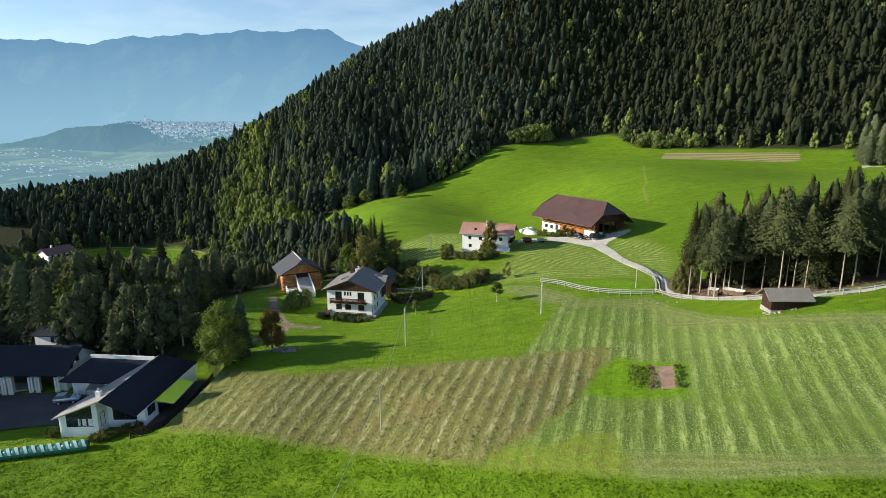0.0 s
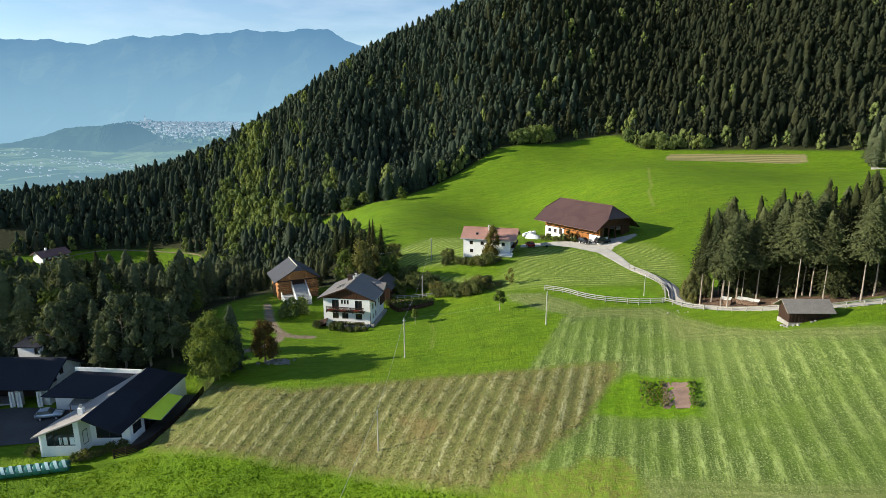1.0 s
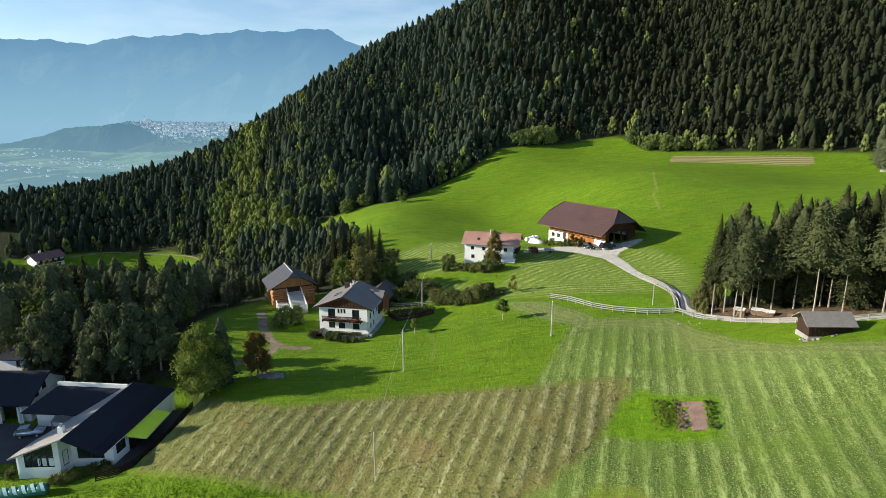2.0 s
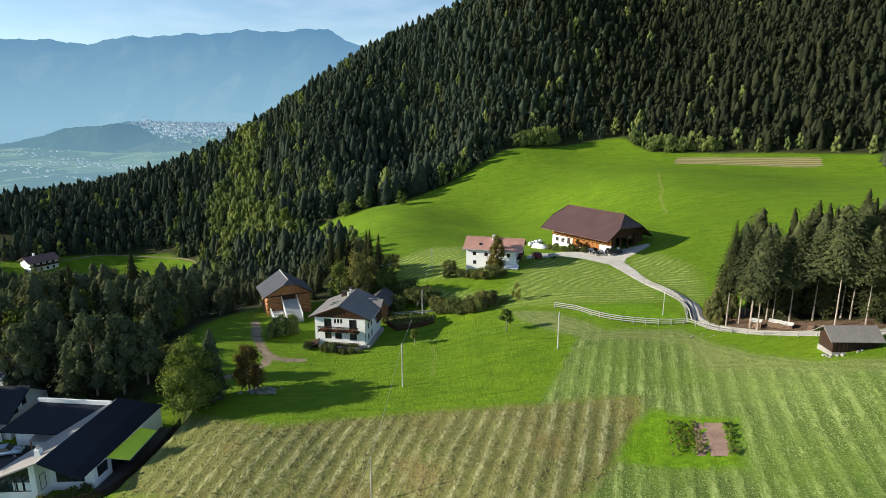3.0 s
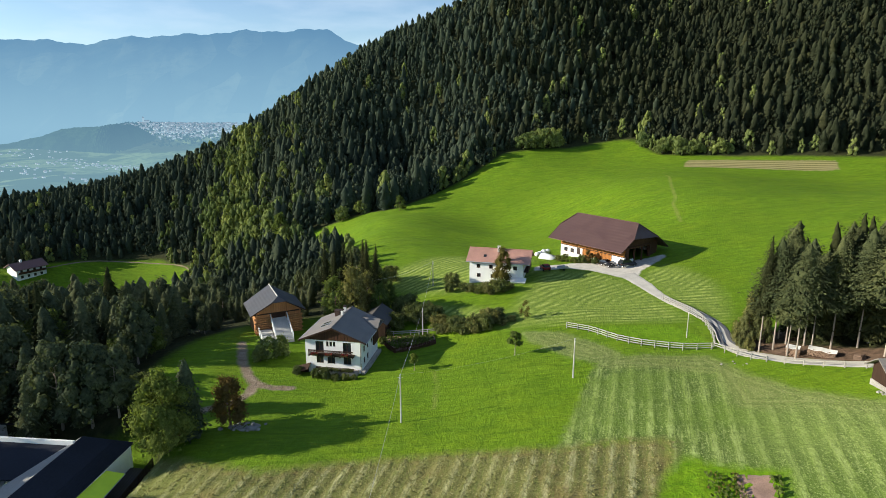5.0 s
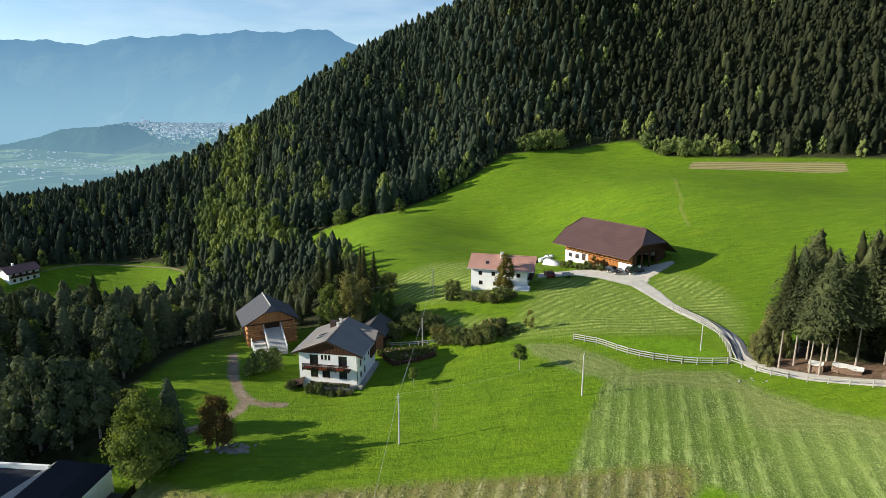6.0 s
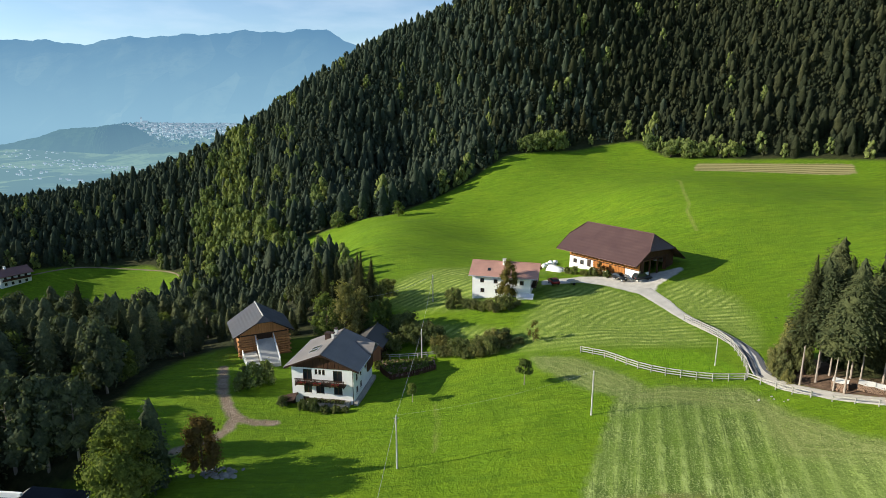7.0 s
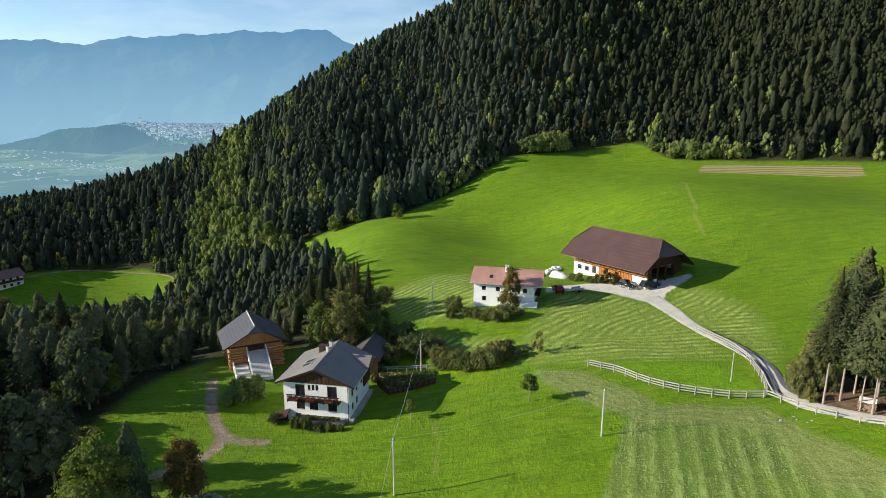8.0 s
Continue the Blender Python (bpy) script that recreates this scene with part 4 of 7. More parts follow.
# ---- the chalet ----
def chalet():
    W, D = 10.65, 10.4
    h = thing("chalet", -25.75, 131.4, 3.2, -9.7, "white plastered two-storey chalet with wooden balcony and grey roof", "house")
    eave, ridge, ez = 6.55, 9.0, 6.43
    up = [(1.95, 3.5, 4.0, 6.1), (4.0, 4.46, 5.25, 6.15), (4.64, 5.1, 5.25, 6.15), (5.28, 5.74, 5.25, 6.15), (7.15, 8.7, 4.0, 6.1)]
    low = [(2.05, 3.4, 1.9, 3.2), (4.15, 5.55, 1.9, 3.2), (7.2, 8.65, 1.9, 3.2), (1.75, 2.75, -1.0, 1.2)]
    b = wall_cells(Build(), 0, W, 0, 0.35, -1.5, eave, up + low)
    side = [(1.2, 2.2, 3.9, 5.2), (3.3, 4.3, 3.9, 5.2), (6.0, 7.0, 3.9, 5.2), (1.2, 2.2, 1.7, 2.9), (3.4, 4.4, 1.7, 2.9)]
    wall_cells(b, 0.35, D - 0.35, W - 0.35, W, -1.5, eave, side, "y")
    b.box(0, 0.35, 0.35, D - 0.35, -1.5, eave).box(0, W, D - 0.35, D, -1.5, eave)
    part("wall", b.mesh("wall", "plaster"), h)
    part("floor_slab", Build().box(0.35, W - 0.35, 0.35, D - 0.35, 3.2, 3.4).mesh("floor_slab", "concrete"), h)
    # boarded gables
    for y in (-0.06, D - 0.2):
        n = 34
        zt = lambda x: ridge - 0.12 - 0.403 * abs(x - W / 2)
        g = part("gable", Build().slab([(0, y + 0.06, eave - 0.05), (W, y + 0.06, eave - 0.05), (W, y + 0.06, zt(W)), (W / 2, y + 0.06, zt(W / 2)), (0, y + 0.06, zt(0))], 0.2).mesh("gable", "wood_brown"), h, "dark brown boarded gable")
        y1 = y + 0.05 if y < 0 else y + 0.32
        for k in range(n):
            x0, x1 = W * k / n, W * (k + 1) / n - 0.02
            dd = 0.03 * (k % 2)
            q = Build().add([(x0, y1 - 0.07 - dd, eave - 0.15), (x1, y1 - 0.07 - dd, eave - 0.15), (x1, y1 - 0.07 - dd, zt(x1)), (x0, y1 - 0.07 - dd, zt(x0)), (x0, y1, eave - 0.15), (x1, y1, eave - 0.15), (x1, y1, zt(x1)), (x0, y1, zt(x0))], [(0, 1, 2, 3), (5, 4, 7, 6), (1, 5, 6, 2), (4, 0, 3, 7), (3, 2, 6, 7), (4, 5, 1, 0)])
            part("board", q.mesh("board", "wood_brown"), g)
    gable_roof(h, W, D, ez, ridge, 1.05, 0.55, "slate_light", 1.4)
    for x in (2.725, 7.925):
        window(h, x, 0.12, 4.0, 1.55, 2.1, 0, "wood_brown", "", 1, "balcony_door")
    for x in (4.23, 4.87, 5.51):
        window(h, x, 0.12, 5.25, 0.46, 0.9, 0, "wood_brown", "", 0)
    for x, w in ((2.725, 1.35), (4.85, 1.4), (7.925, 1.45)):
        window(h, x, 0.12, 1.9, w, 1.3, 0, "wood_brown", "wood_brown")
    for y, z in ((1.7, 3.9), (3.8, 3.9), (6.5, 3.9), (1.7, 1.7), (3.9, 1.7)):
        window(h, W - 0.12, y, z, 1.0, 1.3 if z > 3 else 1.2, 90, "wood_brown", "wood_brown" if z < 3 else "")
    part("cellar_door", Build().box(1.8, 2.7, 0.12, 0.2, -1.0, 1.18).mesh("cellar_door", "dark_door", 0.02), h)
    # balcony: deck, rail, posts, boxes of flowers
    bal = part("balcony", Build().box(0.95, 9.4, -1.15, 0.0, 3.72, 3.9).mesh("balcony", "wood_dark", 0.02), h, "dark wooden balcony with flower boxes")
    part("handrail", Build().box(0.95, 9.4, -1.17, -1.07, 4.78, 4.88).mesh("handrail", "wood_dark"), bal)
    m = Build().box(-0.07, 0.07, -1.14, -1.1, 3.9, 4.8).mesh("baluster", "wood_dark", 0.01)
    for k in range(43):
        part("baluster", m, bal).location = (1.05 + k * 0.195, 0, 0)
    m = Build().box(-0.06, 0.06, -1.1, 0.1, 3.5, 3.73).mesh("bracket", "wood_dark")
    for x in (1.0, 3.3, 5.1, 6.9, 9.2):
        part("bracket", m, bal).location = (x, 0, 0)
    rr = np.random.RandomState(3)
    box = Build().box(-0.7, 0.7, -1.42, -1.18, 4.0, 4.2).mesh("flower_box", "wood_dark", 0.02)
    q = rr.uniform(-1, 1, (260, 3)) * (0.6, 0.16, 0.16) + (0, -1.34, 4.2)
    V, F = clumps(q, rr.normal(0, 1, q.shape), np.full(260, 0.17), rr, 2, 0.8)
    fl, gr = tri_mesh("blossom", V[:1040], F[:260], M["flowers"]), tri_mesh("greenery", V[1040:] - (0, 0, 0.1), F[260:] - 1040, M["bush"])
    for x in (2.3, 4.9, 7.9):
        o = part("flower_box", box, bal, "flower box with red geraniums")
        o.location = (x, 0, 0)
        part("blossom", fl, o)
        part("greenery", gr, o)
    # terrace with planters in front
    ter = part("terrace", Build().box(2.9, W - 0.6, -1.5, -0.02, -1.2, 1.05).mesh("terrace", "stone", 0.03), h)
    rail = Build().box(2.9, W - 1.0, -1.75, -1.67, 1.85, 1.93)
    for k in range(9):
        rail.box(2.95 + k * 0.83, 3.03 + k * 0.83, -1.74, -1.68, 1.15, 1.86)
    part("terrace_rail", rail.mesh("terrace_rail", "wood_dark"), ter)
    q = rr.uniform(-1, 1, (300, 3)) * (3.2, 0.35, 0.2) + (6.1, -1.3, 1.35)
    V, F = clumps(q, rr.normal(0, 1, q.shape), np.full(300, 0.3), rr, 2, 0.8)
    part("planting", tri_mesh("planting", V, F, M["bush"]), ter)
    part("path", Build().box(W + 0.05, W + 0.75, -0.6, D, -0.5, 1.0).mesh("path", "stone", 0.03), h)
    # lean-to by the cellar
    s = part("wood_store", Build().slab([(-1.9, -1.6, 0.2), (0.9, -1.6, 1.2), (0.9, 0.1, 1.9), (-1.9, 0.1, 0.9)], 0.12).box(-1.7, -1.55, -1.4, -1.25, -1.6, 0.4).box(-1.7, 0.5, -0.4, -0.1, -1.6, 0.9).mesh("wood_store", "wood_dark"), h)
    # chimneys, roof lights, aerial
    slope = lambda x: ez + (ridge - ez) * (x + 1.05) / (W / 2 + 1.05)
    for x, y, w in ((3.5, 8.3, 0.9), (4.5, 9.6, 0.45), (4.75, 7.2, 0.4)):
        z = slope(x)
        c = part("chimney", Build().box(x - w / 2, x + w / 2, y - w / 2, y + w / 2, z - 0.5, z + 0.95).mesh("chimney", "dark_door" if w > 0.8 else "plaster_aged", 0.02), h)
        part("cap", Build().box(x - w / 2 - 0.1, x + w / 2 + 0.1, y - w / 2 - 0.1, y + w / 2 + 0.1, z + 0.95, z + 1.12).mesh("cap", "dark_door", 0.02), c)
    n = Vector((-(ridge - ez), 0, W / 2 + 1.05)).normalized()
    for y in (2.6, 4.0):
        p = []
        for x, yy in ((2.0, y), (3.6, y), (3.6, y + 0.95), (2.0, y + 0.95)):
            p.append(Vector((x, yy, slope(x))) + n * 0.1)
        r = part("roof_light", Build().slab(p, 0.14).mesh("roof_light", "metal"), h)
        c = sum(p, Vector()) / 4
        part("pane", Build().slab([c + (v - c) * 0.86 + n * 0.012 for v in p], 0.01).mesh("pane", "glass"), r)
    # cross gable on the far slope
    g = part("dormer", Build().box(W - 2.2, W + 0.3, 7.2, 10.3, 3.0, 6.7).mesh("dormer", "wood_brown"), h)
    for pts in ([(W - 2.5, 8.8, 7.95), (W + 0.6, 6.5, 6.75), (W + 1.25, 6.5, 6.7), (W + 1.25, 8.8, 7.85)], [(W - 2.5, 8.8, 7.95), (W + 1.25, 8.8, 7.85), (W + 1.25, 11.1, 6.7), (W + 0.6, 11.1, 6.75)]):
        part("dormer_roof", Build().slab(pts, 0.15).mesh("dormer_roof", "slate_light"), g)
    part("dormer_gable", Build().slab([(W + 0.32, 7.2, 6.7), (W + 0.32, 10.3, 6.7), (W + 0.32, 8.8, 7.6)], 0.1).mesh("dormer_gable", "wood_brown"), g)
    gutter(h, W + 1.1, -0.5, 6.4, ez - 0.07)
    gutter(h, -1.1, -0.5, D + 1.3, ez - 0.07)
    part("downpipe", Build().tube((W - 0.15, -0.08, ez - 0.15), (W - 0.15, -0.08, 0.2), 0.06, n=6).mesh("downpipe", "dark_door"), h)
    return h


def chalet_annex():
    a = thing("shed", -17.6, 146.8, 4.0, -9.7, "small dark wooden shed with dark pitched roof behind the chalet", "shed")
    b = wall_cells(Build(), 0, 5.2, 0, 0.2, -1, 3.2, [(1.8, 3.4, -1, 2.1)])
    b.box(0, 0.2, 0.2, 6.8, -1, 3.2).box(5.0, 5.2, 0.2, 6.8, -1, 3.2).box(0, 5.2, 6.8, 7, -1, 3.2)
    part("wall", b.mesh("wall", "wood_dark"), a)
    for y in (0.0, 6.85):
        part("gable", Build().slab([(0, y, 3.2), (5.2, y, 3.2), (2.6, y, 4.9)], 0.12).mesh("gable", "wood_dark"), a)
    gable_roof(a, 5.2, 7, 3.0, 5.0, 0.55, 0.6, "slate", 0.6, 0.16)
    part("door", Build().box(1.82, 3.38, 0.06, 0.14, -0.9, 2.08).mesh("door", "wood_brown", 0.01), a)


chalet()
chalet_annex()


# ---- old barn beside the woods ----
def old_barn():
    o = thing("old_barn", -39.7, 147.6, 4.0, 25.5, "old weathered timber barn with grey roof and ramp", "barn")
    W, D, eave, ridge = 9.4, 8.6, 4.7, 8.0
    b = Build()
    wall_cells(b, 0, W, 0, 0.3, 0.0, eave, [(3.3, 6.3, 0.0, 4.3)])
    b.box(0, 0.3, 0.3, D, -1.2, eave).box(W - 0.3, W, 0.3, D, -1.2, eave).box(0.3, W - 0.3, D - 0.3, D, -1.2, eave)
    part("wall", b.mesh("wall", "wood_old"), o)
    for k in range(24):
        x0, x1 = W * k / 24 + 0.01, W * (k + 1) / 24 - 0.02
        zt = lambda x: eave + (ridge - 0.25 - eave) * (1 - abs(x - W / 2) / (W / 2))
        z0 = 4.3 if 3.3 < (x0 + x1) / 2 < 6.3 else 3.6
        g = Build().add([(x0, -0.09 - 0.04 * (k % 2), z0), (x1, -0.09 - 0.04 * (k % 2), z0), (x1, -0.09, zt(x1)), (x0, -0.09, zt(x0)), (x0, 0.05, z0), (x1, 0.05, z0), (x1, 0.05, zt(x1)), (x0, 0.05, zt(x0))], [(0, 1, 2, 3), (5, 4, 7, 6), (1, 5, 6, 2), (4, 0, 3, 7), (3, 2, 6, 7), (4, 5, 1, 0)])
        part("board", g.mesh("board", "wood_old"), o)
    for x0, x1 in ((-0.1, 3.2), (6.4, W + 0.1)):
        part("plinth", Build().box(x0, x1, -0.14, 0.2, -1.5, 3.5).mesh("plinth", "wood_old"), o)
        for k in range(10):
            part("log", Build().tube((x0 - 0.25 * (k % 2), -0.18, -0.9 + k * 0.48), (x1 + 0.25 * (k % 2), -0.18, -0.9 + k * 0.48), 0.22, n=8).mesh("log", "wood_old"), o)
    part("beam", Build().box(-0.3, W + 0.3, -0.3, -0.1, 4.3, 4.5).mesh("beam", "wood_dark"), o)
    part("door", Build().box(3.35, 6.25, 0.1, 0.2, 1.9, 4.28).mesh("door", "wood_dark", 0.02), o)
    # roof whose ridge juts forward over the gable
    c, ov = W / 2, 1.1
    k0, k1, kz = c - 1.5, c + 1.5, 7.06
    for pts in ([(-ov, D + 1, 4.35), (-ov, -0.5, 4.35), (k0, -1.5, kz), (c, -0.4, ridge), (c, D + 1, ridge)], [(c, D + 1, ridge), (c, -0.4, ridge), (k1, -1.5, kz), (W + ov, -0.7, 4.35), (W + ov, D + 1, 4.35)]):
        part("roof", Build().slab(pts, 0.2).mesh("roof", "slate_mid"), o)
    part("half_hip", Build().slab([(c, -0.4, ridge - 0.02), (k0, -1.5, kz), (k1, -1.5, kz)], 0.16).mesh("half_hip", "slate_mid"), o, "small hipped tip of the roof")
    part("ridge", Build().tube((c, -0.42, ridge + 0.03), (c, D + 1, ridge + 0.03), 0.13, n=6).mesh("ridge", "concrete"), o, "pale ridge capping")
    for q in ([(-ov, -0.53, 4.28), (k0, -1.53, kz - 0.07)], [(k1, -1.53, kz - 0.07), (W + ov, -0.73, 4.28)]):
        part("bargeboard", Build().tube(q[0], q[1], 0.1, n=5).mesh("bargeboard", "wood_dark"), o)
    for x, z in ((0.2, 4.55), (W - 0.2, 4.55), (c, 7.0)):
        part("purlin", Build().box(x - 0.1, x + 0.1, -1.0, 0.1, z - 0.2, z).mesh("purlin", "wood_old"), o)
    # ramp up to the threshing floor
    rz = lambda y: 0.45 + (y + 6.4) * 0.452
    r = part("ramp", Build().add([(3.0, -6.4, -1.2), (6.5, -6.4, -1.2), (6.3, -0.1, -1.2), (3.2, -0.1, -1.2), (3.0, -6.4, rz(-6.4)), (6.5, -6.4, rz(-6.4)), (6.3, -0.1, rz(-0.1)), (3.2, -0.1, rz(-0.1))], [(3, 2, 1, 0), (4, 5, 6, 7), (0, 1, 5, 4), (1, 2, 6, 5), (2, 3, 7, 6), (3, 0, 4, 7)]).mesh("ramp", "concrete"), o, "pale concrete ramp to the barn door")
    for x in (2.95, 6.35):
        for k in range(5):
            y0 = -6.3 + k * 1.25
            part("rail_board", Build().box(x, x + 0.12, y0, y0 + 0.6, rz(y0) - 0.1, rz(y0) + 0.95).mesh("rail_board", "white_paint", 0.01), r)
        part("handrail", Build().slab([(x - 0.03, -6.4, rz(-6.4) + 1.0), (x + 0.15, -6.4, rz(-6.4) + 1.0), (x + 0.15, -0.1, rz(-0.1) + 1.0), (x - 0.03, -0.1, rz(-0.1) + 1.0)], 0.1).mesh("handrail", "white_paint"), r)
    st = part("steps", Build().box(0.6, 2.9, -5.5, -0.15, -1.2, 0.4).box(0.6, 2.9, -4.2, -0.15, 0.4, 0.75).box(0.6, 2.9, -2.9, -0.15, 0.75, 1.1).mesh("steps", "concrete", 0.02), o)
    for k in range(4):
        part("slat", Build().box(0.35, 0.5, -5.9 + k * 1.5, -5.2 + k * 1.5, -1.2, 1.3 + 0.2 * k).mesh("slat", "white_paint", 0.01), st)


old_barn()


# ---- white farmhouse ----
def farmhouse():
    W, D = 13.0, 8.2
    h = thing("farmhouse", 6.0, 169.6, 9.0, -14.5, "white farmhouse with red tiled roof beside the lane", "house")
    eave, ridge = 5.75, 7.95
    holes = [(1.75, 2.65, 3.9, 4.85), (4.8, 5.7, 3.85, 4.8), (8.2, 9.1, 3.85, 4.8), (1.85, 2.75, 1.6, 2.55), (5.2, 6.1, 1.6, 2.55), (10.6, 11.5, 3.85, 4.8)]
    b = wall_cells(Build(), 0, W, 0, 0.4, -1.5, eave, holes)
    sh = [(1.5, 2.5, 3.6, 4.8), (5.4, 6.4, 3.6, 4.8), (3.4, 4.5, 0.6, 2.8)]
    wall_cells(b, 0.4, D, W - 0.4, W, -1.5, eave, sh, "y")
    b.box(0, 0.4, 0.4, D, -1.5, eave).box(0.4, W - 0.4, D - 0.4, D, -1.5, eave)
    part("wall", b.mesh("wall", "plaster"), h)
    for x in (0.02, W - 0.38):
        part("gable", Build().slab([(x + 0.36, 0, eave), (x + 0.36, D, eave), (x + 0.36, D / 2, ridge - 0.25)], 0.34).mesh("gable", "plaster"), h)
    for x0, x1, z0, z1 in holes:
        window(h, (x0 + x1) / 2, 0.14, z0, x1 - x0, z1 - z0, 0, "wood_brown")
    for y0, y1, z0, z1 in sh:
        window(h, W - 0.14, (y0 + y1) / 2, z0, y1 - y0, z1 - z0, 90, "wood_brown")
    for pts in ([(-0.8, -0.7, 5.55), (W + 1.7, -0.7, 5.55), (W + 1.7, D / 2, ridge), (-0.8, D / 2, ridge)], [(-0.8, D / 2, ridge), (W + 1.7, D / 2, ridge), (W + 1.7, D + 0.7, 5.55), (-0.8, D + 0.7, 5.55)]):
        part("roof", Build().slab(pts, 0.2).mesh("roof", "roof_red"), h)
    part("ridge", Build().tube((-0.8, D / 2, ridge + 0.03), (W + 1.7, D / 2, ridge + 0.03), 0.13, n=6).mesh("ridge", "roof_red"), h)
    c = part("chimney", Build().box(6.3, 7.0, 3.0, 3.7, 6.5, 8.7).mesh("chimney", "plaster_aged", 0.02), h)
    part("cap", Build().box(6.2, 7.1, 2.9, 3.8, 8.7, 8.82).mesh("cap", "concrete"), c)
    r = part("roof_light", Build().slab([(3.2, 1.0, 6.48), (3.9, 1.0, 6.48), (3.9, 1.8, 6.88), (3.2, 1.8, 6.88)], 0.05).mesh("roof_light", "glass"), h)
    bal = part("balcony", Build().box(W, W + 1.1, 0.8, D - 0.6, 3.2, 3.35).mesh("balcony", "wood_dark"), h)
    part("railing", Build().box(W + 1.02, W + 1.1, 0.8, D - 0.6, 3.35, 4.25).mesh("railing", "wood_dark"), bal)
    p = part("porch", Build().box(W - 2.6, W + 0.6, -1.8, -0.02, -1.5, 1.5).mesh("porch", "plaster_aged", 0.03), h)
    part("porch_roof", Build().slab([(W - 2.8, -2.0, 1.52), (W + 0.8, -2.0, 1.52), (W + 0.8, 0.0, 2.1), (W - 2.8, 0.0, 2.1)], 0.12).mesh("porch_roof", "white_paint"), p)
    gutter_m = Build().tube((-0.8, -0.75, 5.5), (W + 1.7, -0.75, 5.5), 0.08).mesh("gutter", "metal")
    part("gutter", gutter_m, h)


farmhouse()


# ---- large barn ----
def big_barn():
    o = thing("barn", 28.97, 188.4, 12.0, -52.8, "large timber barn with broad brown roof beside the gravel yard", "barn")
    rr_ = 10.15
    front = [(-0.7, -0.3, 4.31), (23.2, -0.3, 4.31), (23.4, 4.1, 7.1), (21.0, 8.9, rr_), (1.3, 8.9, rr_), (-0.9, 4.4, 7.29)]
    rear = [(1.3, 8.9, rr_), (21.0, 8.9, rr_), (23.4, 14.4, 6.53), (23.2, 19.2, 3.37), (-0.7, 19.2, 3.37), (-0.9, 14.0, 6.79)]
    for pts in (front, rear):
        part("roof", Build().slab(pts, 0.26).mesh("roof", "roof_brown"), o)
    part("half_hip", Build().slab([(21.0, 8.9, rr_), (23.4, 4.1, 7.1), (23.4, 14.4, 6.53)], 0.2).mesh("half_hip", "roof_brown"), o, "small hipped end of the brown roof")
    part("half_hip", Build().slab([(1.3, 8.9, rr_), (-0.9, 14.0, 6.79), (-0.9, 4.4, 7.29)], 0.2).mesh("half_hip", "roof_brown"), o)
    part("ridge", Build().tube((1.3, 8.9, rr_ + 0.05), (21.0, 8.9, rr_ + 0.05), 0.18, n=6).mesh("ridge", "roof_brown"), o)
    for p, q in (((21.0, 8.9, rr_ + 0.03), (23.4, 4.1, 7.13)), ((21.0, 8.9, rr_ + 0.03), (23.4, 14.4, 6.56)), ((1.3, 8.9, rr_ + 0.03), (-0.9, 4.4, 7.32))):
        part("hip_cap", Build().tube(p, q, 0.13, n=6).mesh("hip_cap", "roof_brown"), o)
    for p, q in (((23.2, -0.3, 4.2), (23.4, 4.1, 7.0)), ((23.4, 14.4, 6.43), (23.2, 19.2, 3.27)), ((-0.7, -0.3, 4.2), (-0.9, 4.4, 7.19))):
        part("verge", Build().tube(p, q, 0.12, n=6).mesh("verge", "wood_dark"), o)
    part("gutter", Build().tube((-0.7, -0.36, 4.16), (23.2, -0.36, 4.16), 0.07, n=8).mesh("gutter", "roof_maroon"), o)
    holes = [(2.0, 3.2, 0.5, 1.6), (4.2, 5.4, 0.5, 1.6), (6.4, 7.6, 0.3, 2.1)]
    b = wall_cells(Build(), 0.8, 21.6, 3.2, 3.6, -2.5, 2.3, holes)
    b.box(0.8, 1.2, 3.6, 17.0, -2.5, 4.6).box(1.2, 21.2, 16.6, 17.0, -2.5, 4.3)
    part("wall", b.mesh("wall", "plaster_aged"), o)
    for x0, x1, z0, z1 in holes[:2]:
        window(o, (x0 + x1) / 2, 3.32, z0, x1 - x0, z1 - z0, 0, "wood_brown")
    part("door", Build().box(6.42, 7.58, 3.3, 3.4, 0.32, 2.08).mesh("door", "dark_door", 0.01), o)
    # upright boards of the hay store
    rnd_ = random.Random(5)
    for k in range(47):
        x = 0.9 + k * 0.443
        z0 = 2.3 if x < 8 or x > 17.6 else 0.35
        d = rnd_.uniform(0, 0.05)
        part("board", Build().box(x, x + 0.37, 3.08 - d, 3.2, z0 - rnd_.uniform(0, 0.12), 6.2).mesh("board", "wood_orange"), o)
    part("rail", Build().box(0.8, 21.6, 2.98, 3.06, 2.25, 2.42).box(0.8, 21.6, 2.98, 3.06, 4.9, 5.1).mesh("rail", "wood_dark"), o)
    g = wall_cells(Build(), 3.6, 16.6, 21.2, 21.6, -2.5, 4.6, [(4.9, 12.9, -2.5, 4.4)], "y")
    part("end_wall", g.mesh("end_wall", "wood_brown"), o)
    t = Build().slab([(21.58, 3.2, 4.6), (21.58, 17.0, 4.0), (21.58, 16.6, 4.75), (21.58, 9.6, 9.0), (21.58, 8.2, 9.0), (21.58, 3.2, 6.15)], 0.3)
    part("gable", t.mesh("gable", "wood_brown"), o)
    t = Build().slab([(0.9, 8.9, rr_ - 0.35), (0.9, 17.0, 4.2), (0.9, 3.2, 6.0), (0.9, 3.2, 4.2)], 0.3)
    part("gable", t.mesh("gable", "wood_brown"), o)
    part("bay_floor", Build().box(1.2, 21.2, 3.6, 16.6, -0.7, -0.5).mesh("bay_floor", "concrete"), o)
